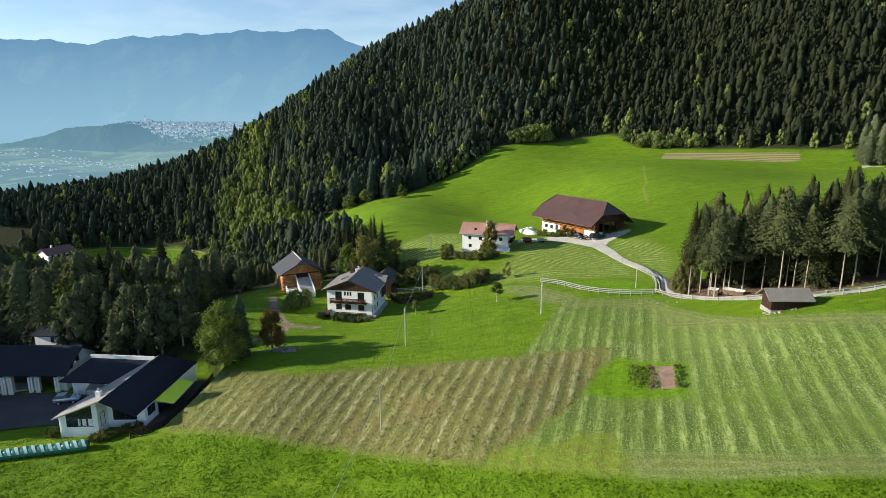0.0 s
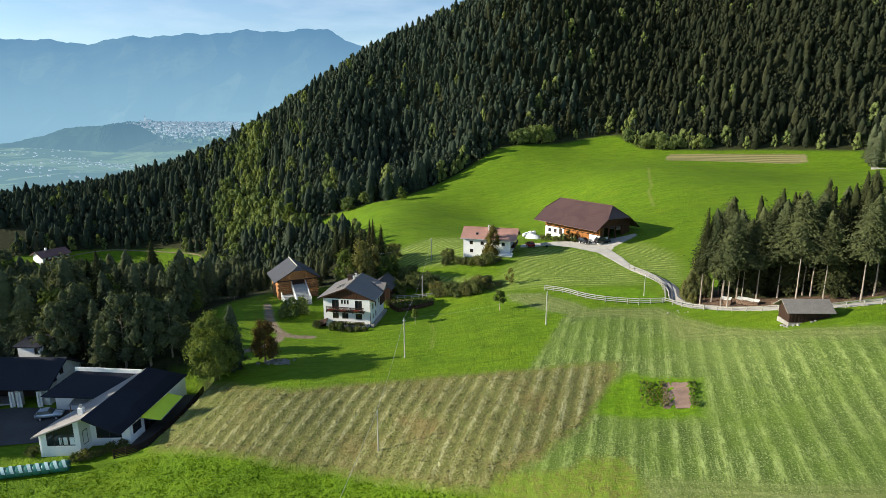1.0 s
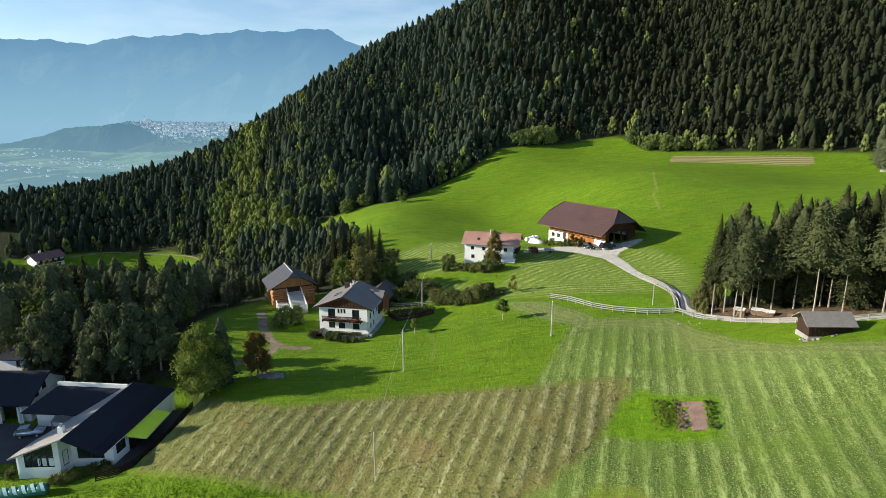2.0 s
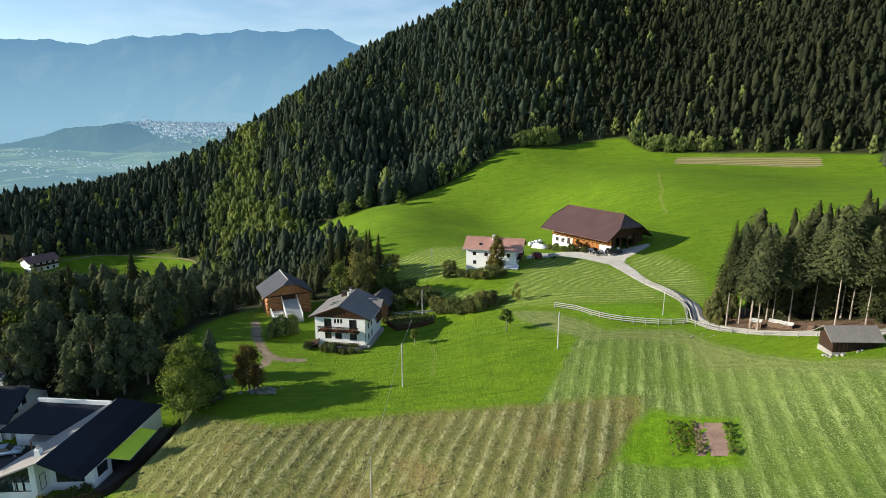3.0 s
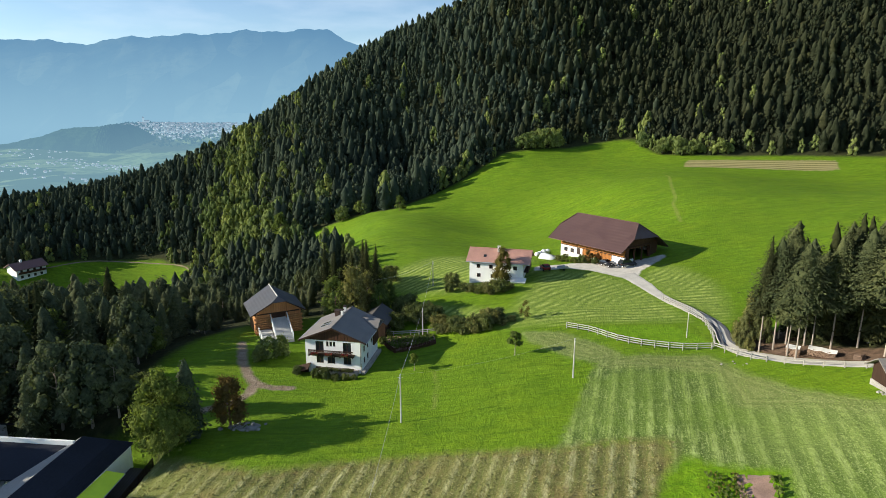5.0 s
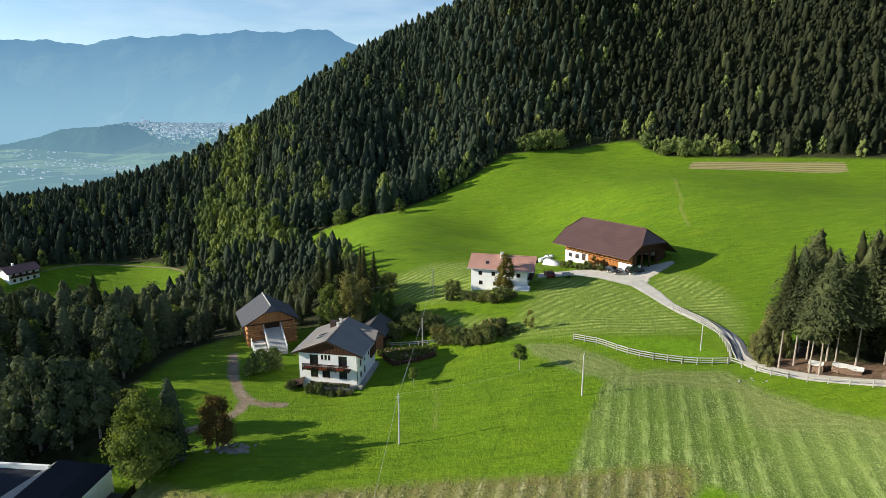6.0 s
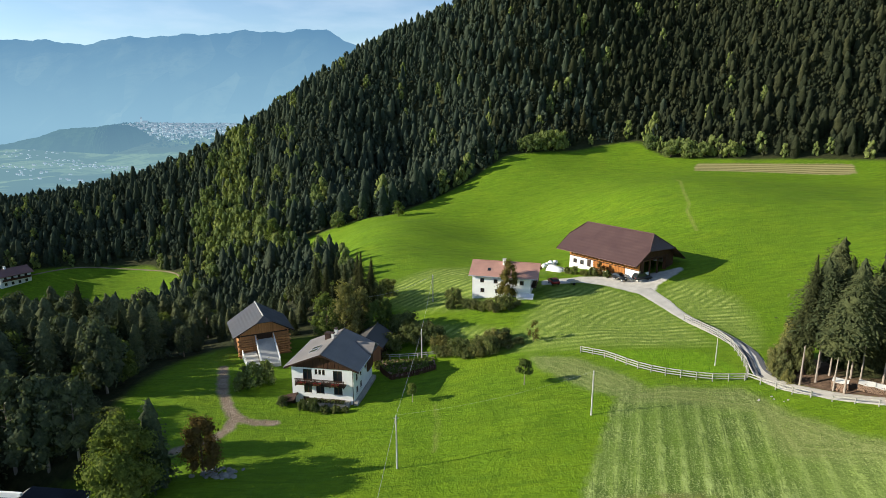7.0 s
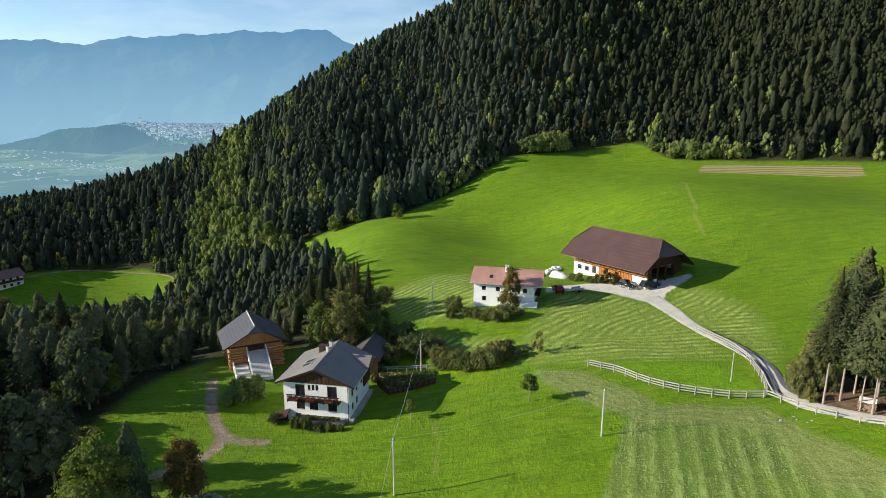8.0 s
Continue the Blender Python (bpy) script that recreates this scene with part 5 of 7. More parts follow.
    part("partition", Build().box(12.0, 12.2, 4.5, 13.5, -0.5, 6.0).mesh("partition", "wood_dark"), o)
    for y in (6.5, 9.6, 12.9):
        part("post", Build().box(21.65, 22.0, y, y + 0.35, -2.0, 4.6).mesh("post", "wood_brown", 0.02), o)
    part("beam", Build().box(21.65, 21.95, 3.6, 14.0, 4.35, 4.7).mesh("beam", "wood_brown", 0.02), o)
    part("side_wall", Build().box(21.66, 21.95, 3.02, 6.4, -2.5, 1.7).mesh("side_wall", "plaster", 0.03), o)
    part("end_panel", Build().box(18.0, 21.63, 3.02, 3.19, -2.5, 2.22).mesh("end_panel", "plaster", 0.02), o, "white plastered corner below the boards")
    part("kerb", Build().box(21.5, 25.5, 14.6, 15.0, -2.5, 0.5).mesh("kerb", "concrete", 0.03), o)


big_barn()


# ---- field hut by the lane ----
def field_hut():
    z = ground_z(58, 98) - 0.35
    o = thing("field_hut", 55.1, 96.7, z, -1.5, "dark weathered field hut with grey shingle roof", "hut")
    W, D = 6.4, 3.3
    part("base", Build().box(-0.1, W + 0.1, -0.1, D + 0.1, -1.6, 0.25).mesh("base", "stone", 0.06), o)
    for k in range(22):
        x = W * k / 22
        part("board", Build().box(x, x + W / 22 - 0.025, -0.02 * (k % 2), 0.1, 0.2, 2.35).mesh("board", "wood_dark"), o)
    b = Build().box(0, 0.12, 0.1, D, 0.2, 2.3).box(W - 0.12, W, 0.1, D, 0.2, 2.3).box(0.12, W - 0.12, D - 0.12, D, 0.2, 2.3)
    b.box(0.12, W - 0.12, 0.1, D - 0.12, 0.2, 0.3)
    part("wall", b.mesh("wall", "wood_dark"), o)
    for x in (0.13, W - 0.01):
        part("gable", Build().slab([(x, 0, 2.3), (x, D, 2.3), (x, D / 2, 3.55)], 0.12).mesh("gable", "wood_dark"), o)
    for pts in ([(-0.75, -0.75, 2.05), (W + 0.45, -0.75, 2.05), (W + 0.45, D / 2, 3.7), (-0.75, D / 2, 3.7)], [(-0.75, D / 2, 3.7), (W + 0.45, D / 2, 3.7), (W + 0.45, D + 0.75, 2.05), (-0.75, D + 0.75, 2.05)]):
        part("roof", Build().slab(pts, 0.12).mesh("roof", "shingle"), o)
    rs = np.random.RandomState(2)
    for k in range(9):
        x, y, s = rs.uniform(-0.6, W), rs.uniform(-0.7, -0.2), rs.uniform(0.12, 0.3)
        if k < 4:
            x, y = rs.uniform(-0.7, -0.1), rs.uniform(-0.6, 2.0)
        zz = ground_z(55.1 + x, 96.7 + y)
        st = new("stone", Build().box(-s, s, -s * 0.7, s * 0.7, -s * 0.6, s * 0.6).mesh("stone", "stone", s * 0.3))
        st.matrix_basis = pose(55.1 + x, 96.7 + y, zz + s * 0.3, rs.uniform(-20, 20), rs.uniform(-20, 20), rs.uniform(0, 180))
        tagged(st, "rough pale stone lying beside the field hut", "stone", "stones by the hut")


field_hut()


# ---- modern low building with courtyard ----
def modern_house():
    o = thing("modern_house", 0, 0, 0, 0, "modern low white building with dark sheet-metal roofs", "house")
    # right wing roof, ridge nearly along y
    part("roof", Build().slab([(-53.4, 87.2, 5.1), (-48.25, 87.7, 2.25), (-46.6, 108.6, 2.25), (-52.1, 105.5, 5.1)], 0.22).mesh("roof", "roof_dark"), o, "dark sheet-metal roof")
    seam = Build()
    for k in range(8):
        f0 = 0.62 + k * 0.05
        a = Vector((-53.4, 87.2, 5.1)).lerp(Vector((-48.25, 87.7, 2.25)), f0)
        c = Vector((-52.1, 105.5, 5.1)).lerp(Vector((-46.6, 108.6, 2.25)), f0)
        a = a.lerp(c, 0.02 + 0.05 * (7 - k) * (k < 3))
        seam.tube(a + Vector((0, 0, 0.03)), c + Vector((0, 0, 0.03)), 0.045, n=5)
    part("standing_seams", seam.mesh("standing_seams", "roof_dark"), o)
    part("pale_roof", Build().slab([(-53.45, 87.2, 5.12), (-52.2, 105.2, 5.12), (-56.2, 98.6, 3.35), (-60.6, 91.0, 2.2), (-61.2, 87.0, 2.1)], 0.2).mesh("pale_roof", "roof_pale"), o, "pale sheet-metal roof slope")
    part("middle_roof", Build().slab([(-67.4, 99.2, 2.7), (-56.0, 98.4, 2.7), (-52.1, 103.6, 4.9), (-64.2, 104.6, 4.9)], 0.22).mesh("middle_roof", "roof_dark"), o, "dark sheet-metal roof")
    part("parapet", Build().slab([(-64.4, 104.6, 4.4), (-52.2, 103.4, 4.4), (-52.2, 103.4, 5.5), (-64.4, 104.6, 5.5)], 0.35).mesh("parapet", "plaster"), o, "white rendered parapet")
    # front gable of the left part, stepping back to the right part
    f = Build()
    f.slab([(-60.6, 87.9, -2.5), (-54.6, 88.2, -2.5), (-54.6, 88.2, 0.2), (-60.6, 87.9, 0.2)], 0.3)
    f.slab([(-60.6, 87.9, 0.2), (-59.5, 87.95, 0.2), (-59.5, 87.95, 2.35), (-60.6, 87.9, 2.05)], 0.3)
    f.slab([(-55.4, 88.16, 0.2), (-54.6, 88.2, 0.2), (-54.6, 88.2, 4.35), (-55.4, 88.16, 4.0)], 0.3)
    f.slab([(-54.6, 88.2, -2.5), (-54.2, 90.4, -2.5), (-54.2, 90.4, 4.6), (-54.6, 88.2, 4.4)], 0.3)
    f.slab([(-54.2, 90.4, -2.5), (-48.3, 90.6, -2.5), (-48.3, 90.6, 0.1), (-54.2, 90.4, 0.1)], 0.3)
    f.slab([(-54.2, 90.4, 0.1), (-53.4, 90.43, 0.1), (-53.4, 90.43, 4.6), (-54.2, 90.4, 4.5)], 0.3)
    f.slab([(-49.6, 90.56, 0.1), (-48.3, 90.6, 0.1), (-48.3, 90.6, 2.35), (-49.6, 90.56, 3.0)], 0.3)
    # long wall under the right eave, and the courtyard side
    f.slab([(-48.3, 90.6, -2.5), (-46.6, 107.6, -2.5), (-46.6, 107.6, 2.2), (-48.3, 90.6, 2.2)], 0.3)
    f.slab([(-46.6, 107.6, -2.5), (-64, 107.6, -2.5), (-64, 107.6, 2.2), (-46.6, 107.6, 2.1)], 0.3)
    f.slab([(-60.4, 92.0, -2.5), (-60.6, 87.9, -2.5), (-60.6, 87.9, 2.0), (-60.4, 92.0, 2.0)], 0.3)
    f.slab([(-56.5, 98.6, -2.5), (-60.4, 92.0, -2.5), (-60.4, 92.0, 2.1), (-56.5, 98.6, 2.6)], 0.3)
    f.slab([(-66.5, 101.5, -2.5), (-56.5, 100.9, -2.5), (-56.5, 100.9, 2.9), (-66.5, 101.5, 2.9)], 0.3)
    part("wall", f.mesh("wall", "plaster"), o)
    # glazing
    def pane(name, pts, mull=4, fill="glass"):
        p = part(name, Build().slab(pts, 0.04).mesh(name, fill), o)
        a, b_, c_, d_ = [Vector(q) for q in pts]
        nrm = (b_ - a).cross(d_ - a).normalized()
        fr = Build()
        for k in range(mull + 1):
            s = k / mull
            lo, hi = a.lerp(b_, s) + nrm * 0.03, d_.lerp(c_, s) + nrm * 0.03
            fr.tube(lo, hi, 0.045, n=4)
        fr.tube(a + nrm * 0.03, b_ + nrm * 0.03, 0.05, n=4).tube(d_ + nrm * 0.03, c_ + nrm * 0.03, 0.05, n=4)
        part("frame", fr.mesh("frame", "dark_door"), p)

    pane("window", [(-59.5, 88.05, 0.2), (-55.4, 88.26, 0.2), (-55.4, 88.26, 3.95), (-59.5, 88.05, 2.35)], 4)
    pane("window", [(-53.4, 90.53, 0.1), (-49.6, 90.66, 0.1), (-49.6, 90.66, 3.0), (-53.4, 90.53, 4.6)], 2)
    pane("window", [(-54.52, 88.8, 0.0), (-54.36, 89.7, 0.0), (-54.36, 89.7, 2.2), (-54.52, 88.8, 2.2)], 1)
    pane("window", [(-48.18, 91.4, 0.3), (-47.98, 93.4, 0.3), (-47.98, 93.4, 1.8), (-48.18, 91.4, 1.8)], 2)
    pane("window", [(-47.9, 94.4, -1.2), (-47.2, 101.0, -1.2), (-47.2, 101.0, 1.7), (-47.9, 94.4, 1.7)], 5)
    # curtains in the front window show as pale panels
    for k in range(4):
        x = -59.0 + k * 0.95
        part("blind", Build().box(x, x + 0.7, 88.12 + 0.02 * k, 88.14 + 0.02 * k, 0.35, 1.55).mesh("blind", "wrap_white"), o)
    # chimney and flue on the pale roof
    c = part("chimney", Build().box(-55.3, -54.5, 89.6, 90.3, 4.0, 5.5).mesh("chimney", "white_paint", 0.03), o)
    part("flue", Build().tube((-54.9, 89.95, 5.5), (-54.9, 89.95, 6.0), 0.2, n=10).mesh("flue", "metal"), c)
    a = part("awning", Build().slab([(-48.0, 93.4, 2.0), (-45.1, 94.2, 1.1), (-44.9, 102.4, 1.1), (-47.3, 101.8, 2.0)], 0.05).mesh("awning", "awning"), o, "lime-green fabric awning")
    part("awning_bar", Build().tube((-45.1, 94.2, 1.08), (-44.9, 102.4, 1.08), 0.06, n=6).mesh("awning_bar", "metal"), a)
    for y in (94.4, 101.8):
        part("awning_arm", Build().tube((-47.9, y, 1.2), (-45.4, y, 0.95), 0.04, n=5).mesh("awning_arm", "metal"), a)
    part("terrace", Build().slab([(-48.3, 89.5, -0.9), (-45.0, 89.3, -0.9), (-43.6, 106.5, -0.9), (-46.7, 107.0, -0.9)], 1.6).mesh("terrace", "deck"), o)
    k = part("kiosk_roof", Build().slab([(-63.2, 99.6, 0.9), (-60.2, 99.4, 0.9), (-59.9, 101.2, 1.9), (-62.6, 101.3, 1.9)], 0.08).mesh("kiosk_roof", "metal"), o, "small striped canopy")
    for x in (-63.0, -60.4):
        part("post", Build().box(x, x + 0.12, 99.6, 99.72, -2.0, 0.9).mesh("post", "wood_old"), k)


def garage_hall():
    o = thing("garage_hall", 0, 0, 0, 0, "white hall with open garage bays and dark roof", "hall")
    doors = [(-99, -95.4, -2.5, 2.0), (-93.8, -90.2, -2.5, 2.0), (-88.6, -85.0, -2.5, 2.0), (-83.6, -79.8, -2.5, 2.0), (-78.4, -74.8, -2.5, 2.0), (-73.4, -70.0, -2.5, 2.0)]
    b = wall_cells(Build(), -101, -68.6, 103.2, 103.6, -2.5, 2.7, doors)
    b.box(-69.0, -68.6, 103.6, 113.0, -2.5, 2.7).box(-101, -69, 112.6, 113, -2.5, 2.7)
    part("wall", b.mesh("wall", "plaster_aged"), o)
    part("gable", Build().slab([(-68.6, 103.2, 2.7), (-68.6, 113, 2.7), (-68.6, 107.9, 5.9)], 0.35).mesh("gable", "plaster"), o)
    window(o, -68.55, 107.2, 3.2, 1.0, 1.0, 90, "dark_door")
    window(o, -68.55, 105.2, 2.6, 0.9, 0.9, 90, "dark_door")
    for pts in ([(-102, 102.2, 2.5), (-67.9, 102.0, 2.5), (-67.5, 107.8, 6.1), (-102, 107.9, 6.1)], [(-102, 107.9, 6.1), (-67.5, 107.8, 6.1), (-67.9, 113.8, 2.5), (-102, 113.8, 2.5)]):
        part("roof", Build().slab(pts, 0.25).mesh("roof", "roof_dark"), o)
    for x0, x1, z0, z1 in doors:
        for k in (0, 1):
            xa = x0 if k == 0 else x1
            q = part("folding_door", Build().box(xa - 0.45, xa + 0.45, 102.3 + 0.25 * k, 102.38 + 0.25 * k, -1.75, 1.9).box(xa - 0.05, xa + 0.05, 102.3, 103.2, -1.75, 1.9).mesh("folding_door", "plaster_aged"), o)
    part("floor_slab", Build().box(-100.6, -69, 103.6, 112.6, -2.4, -1.0).mesh("floor_slab", "concrete"), o)
    # dark panel added behind the bays, standing in for the dim interior
    part("partition", Build().box(-100.6, -69, 106.6, 106.8, -1.0, 4.6).mesh("partition", "dark_door"), o)


def small_upper_house():
    o = thing("gatehouse", -79.6, 112.4, 0.2, -4, "small white building with dark roof behind the hall", "house")
    b = wall_cells(Build(), 0, 4.4, 0, 0.3, -2.2, 6.2, [(3.2, 4.0, 4.6, 5.9)])
    b.box(0, 0.3, 0.3, 4, -2.2, 6.2).box(4.1, 4.4, 0.3, 4, -2.2, 6.2).box(0.3, 4.1, 3.7, 4, -2.2, 6.2)
    part("wall", b.mesh("wall", "plaster"), o)
    window(o, 3.6, 0.1, 4.6, 0.8, 1.3, 0, "dark_door")
    part("roof", Build().slab([(-0.5, -0.6, 6.2), (4.9, -0.6, 6.2), (4.9, 4.5, 6.9), (-0.5, 4.5, 6.9)], 0.22).mesh("roof", "roof_dark"), o)
    part("infill", Build().slab([(4.38, 0, 6.2), (4.38, 4, 6.2), (4.38, 4, 6.6)], 0.25).mesh("infill", "plaster"), o)


def mast():
    z = ground_z(-72.5, 116)
    o = thing("aerial_mast", -72.5, 116, z, 8, "thin metal aerial mast behind the hall", "mast")
    part("pole", Build().tube((0, 0, -0.3), (0, 0, 11.5), 0.07, 0.05, 7).mesh("pole", "metal"), o)
    for h, w in ((8.2, 1.3), (7.2, 1.0)):
        part("arm", Build().tube((0, 0, h), (w, 0, h), 0.04, n=5).tube((w, 0, h - 0.4), (w, 0, h + 0.4), 0.03, n=5).mesh("arm", "metal"), o)


modern_house()
garage_hall()
small_upper_house()
mast()


# woods on the mountain and in the dip: far too many to count, one mesh
rnd = np.random.RandomState(7)
variants = [conifer(20 + k, 10.4 + 1.0 * (k % 3), 2.9 + 0.3 * (k % 3), 110, 0.78, 0.0, 0.5 + 0.14 * (k % 3), 6, 0.35, 0.14, 0.7, 1.6 + 0.7 * (k % 2), 0.55, 0.3, 8) for k in range(8)]
variants += [crown(40 + k, 10.2, 3.1, 130, 0.72, 0.0, 10, 1.3, 0.8, 5) for k in range(6)]
far_variants = [conifer(70 + k, 10.4 + 1.0 * (k % 3), 2.9 + 0.3 * (k % 3), 66, 0.92, 0.0, 0.5 + 0.14 * (k % 3), 6, 0.35, 0.14, 0.72, 1.6 + 0.7 * (k % 2), 0.55, 0.3, 7) for k in range(8)] + [crown(80 + k, 10.2, 3.1, 84, 0.9, 0.0, 8, 1.3, 0.82, 5) for k in range(6)]
soft = [crown(60 + k, 11.0, 3.1, 240, 0.72, 0.0, 13, 1.35, 0.86, 5) for k in range(4)]


def scatter(x0, x1, y0, y1, step, keep):
    gx, gy = np.meshgrid(np.arange(x0, x1, step), np.arange(y0, y1, step))
    x = gx.ravel() + rnd.uniform(-0.45, 0.45, gx.size) * step
    y = gy.ravel() + rnd.uniform(-0.45, 0.45, gx.size) * step
    ok = keep(x, y)
    return x[ok], y[ok]


def wooded(x, y):
    d = np.minimum(-inside_distance(OPEN, x, y), np.minimum(-inside_distance(LEFT_FIELD, x, y), -inside_distance(YARD_OPEN, x, y)))
    return d


def seen_side(x, y):
    """Within the wedge of land that the valley side shows."""
    return (np.abs(x) < y * 0.80 + 25) & (y < 560 - np.maximum(0, -x - 60) * 0.25)


# broadleaf trees follow the gully down to the lower field
GULLY = [(-126, 416), (-119, 384), (-117, 364), (-112, 346), (-104, 332), (-96, 318), (-90, 304)]
fx, fy = scatter(-330, 330, 205, 560, 4.3, lambda x, y: (wooded(x, y) > 1.5) & seen_side(x, y))
VS, FS, TS, o = [], [], [], 0
VS2, FS2, TS2, o2 = [], [], [], 0
VS3, FS3, TS3, o3 = [], [], [], 0
fz = heights(fx, fy)
edge_d = wooded(fx, fy)
gully_d = -along_line(GULLY, 0.0, fx, fy)
for x, y, z, e, gd in zip(fx, fy, fz, edge_d, gully_d):
    light = rnd.rand() < (0.28 if e < 7 else 0.025) + (0.8 if gd < 7 else 0.35 if gd < 15 else 0.06 if gd < 40 else 0)
    a, s = rnd.uniform(0, 6.28), rnd.uniform(0.58, 1.12) * (0.82 if e < 6 else 1.0)
    if x < -232 and 255 < y < 350:
        continue
    if light and gd < 15:
        s *= 1.3
    if y < 296 and -165 < x < -84:
        s *= 1.22
    if -75 < x < 20 and 262 < y < 345 and e < 16:
        s *= 1.4
    if x < -203 and 300 < y < 324:
        s *= 0.45
    if y < 300 and x < -165:
        s *= 0.75
    V, F = soft[rnd.randint(4)] if light else far_variants[rnd.randint(len(far_variants))] if y > 330 else variants[rnd.randint(len(variants))]
    c, q = math.cos(a) * s, math.sin(a) * s
    W = np.c_[V[:, 0] * c - V[:, 1] * q + x, V[:, 0] * q + V[:, 1] * c + y, V[:, 2] * s * rnd.uniform(0.9, 1.12) + z - 0.8]
    t = np.full(len(F), 0.05 + 0.75 * rnd.rand() if x > 60 else 0.3 + 0.69 * rnd.rand() if x < -60 else 0.05 + 0.9 * rnd.rand())
    if light:
        VS2.append(W), FS2.append(F + o2), TS2.append(t)
        o2 += len(V)
    # darker material, given more often to the right and higher up
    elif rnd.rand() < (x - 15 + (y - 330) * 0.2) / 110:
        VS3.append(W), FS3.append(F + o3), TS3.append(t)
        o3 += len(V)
    else:
        VS.append(W), FS.append(F + o), TS.append(t)
        o += len(V)
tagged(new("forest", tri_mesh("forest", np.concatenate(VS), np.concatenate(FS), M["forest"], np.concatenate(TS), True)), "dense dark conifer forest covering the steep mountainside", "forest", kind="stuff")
tagged(new("pine_forest", tri_mesh("pine_forest", np.concatenate(VS3), np.concatenate(FS3), M["forest_olive"], np.concatenate(TS3), True)), "darker olive trees mixed into the forest towards the right", "forest", kind="stuff")
tagged(new("forest_broadleaf", tri_mesh("forest_broadleaf", np.concatenate(VS2), np.concatenate(FS2), M["edge_leaf"], np.concatenate(TS2), True)), "lighter broadleaf trees scattered along the forest edge", "forest", kind="stuff")


# ---- single trees, grove and bushes ----
T = {}
spruce_t = trunk_mesh("trunk", 12.5, 0.125, "bark_pale", 0, 1)
T["spruce"] = [tree_kind("tall dark spruce with bare lower trunk", "spruce", spruce_t, *conifer(100 + k, 17.0, 2.1 + 0.33 * k, 4200, 0.34, 0.3 + 0.05 * (k % 3), 0.72 + 0.08 * k, 16, 0.62, 0.13, 0.42, 1.0, 0.5, 0.8, 10), "spruce", "trees of the grove") for k in range(4)]
T["full"] = [tree_kind("bushy grey-green pine on a long bare trunk", "pine", spruce_t, *conifer(110 + k, 15.5 + 0.6 * k, 3.3 + 0.35 * k, 5200, 0.44, 0.4 + 0.03 * k, 0.7, 11, 0.5, 0.17, 0.6, 1.3, 0.5, 1.0, 10), "spruce_grey", "trees of the grove") for k in range(3)]
T["deep"] = [tree_kind("dark conifer with boughs down to the ground", "spruce", spruce_t, *conifer(130 + k, 16.0 + 0.6 * k, 3.3 + 0.35 * k, 3200, 0.48, 0.06, 0.8, 13, 0.55, 0.16, 0.6, 1.1, 0.5, 0.8, 10), "spruce", "trees of the grove") for k in range(3)]
T["wood"] = [tree_kind("tall conifer standing in the dense wood", "conifer", spruce_t, *conifer(120 + k, 15.5, 3.5 + 0.35 * k, 1500, 0.62, 0.04, 0.62, 9, 0.5, 0.2, 0.68, 1.5, 0.55, 0.6, 10), "pine", "conifers of the lower wood") for k in range(4)]
T["pine"] = [tree_kind("broad pine with soft rounded grey-green crown", "pine", trunk_mesh("trunk", 12.5, 0.22, "bark_pale", 7, 4 + k, 2.0, 0.4), *crown(140 + k, 15.5, 4.4, 2200, 0.56, 0.12, 24, 1.15, 0.74, 5), "pine", "conifers of the lower wood") for k in range(3)]
T["broad"] = [tree_kind("leafy green broadleaf tree with full crown", "tree", trunk_mesh("trunk", 8.0, 0.24, "bark", 6, 9 + k, 2.2, 0.25), *crown(160 + k, 12.0, 3.7, 2200, 0.44, 0.08, 17), "broadleaf", "broadleaf trees") for k in range(3)]
T["bush"] = [tree_kind("rounded olive-green bush in the grass", "bush", trunk_mesh("trunk", 1.4, 0.08, "bark", 5, 30 + k, 0.9, 0.1), *crown(180 + k, 2.8 + 0.4 * k, 2.2, 2200, 0.24, 0.0, 14 - 2 * k, 0.9, 0.6, 5), "bush", "bushes") for k in range(3)]

T["shrub"] = [tree_kind("large bright green shrub at the forest edge", "bush", T["bush"][0]["trunk"], *crown(190 + k, 3.4, 1.9, 900, 0.3, 0.0, 13), "edge_leaf", "bushes") for k in range(2)]
big = tree_kind("large leafy tree in full green beside the hay field", "tree", trunk_mesh("trunk", 9.5, 0.38, "bark", 9, 50, 3.0, 0.15), *crown(200, 14.0, 4.9, 9000, 0.36, 0.04, 34, 1.05, 0.7, 5), "broadleaf")
plant(big, -39.4, 103.8, 0.9, 30)
copper = tree_kind("small tree with reddish-brown foliage", "tree", trunk_mesh("trunk", 6.0, 0.2, "bark", 7, 51, 1.8, 0.2), *crown(201, 8.8, 2.9, 3600, 0.28, 0.06, 18), "copper")
plant(dict(T["wood"][0], label="dark conifer close beside the large leafy tree", group=""), -37.4, 107.0, 0.8, 70)
for x, y, s_ in ((-60.5, 114.0, 1.0), (-55.5, 113.6, 0.95), (-51.5, 114.2, 0.8)):
    plant(T["pine"][int(-x) % 3], x, y, s_, x * 13)
plant(copper, -32.4, 109.6, 1.05, tall=0.9)
willow = tree_kind("tall yellowing tree with hanging foliage behind the chalet", "tree", trunk_mesh("trunk", 10, 0.3, "bark", 8, 52, 2.2, 0.2), *crown(202, 13.5, 3.6, 4200, 0.38, 0.04, 18, 1.4), "willow")
plant(willow, -20.2, 154.5, 1.0)
plant(dict(willow, label="feathery yellow-green tree behind the chalet"), -17.6, 158.0, 0.8, 130)
plant(T["broad"][0], -24.2, 155.0, 0.95, 80)
plant(T["broad"][1], -14.5, 155.5, 0.72, 10)
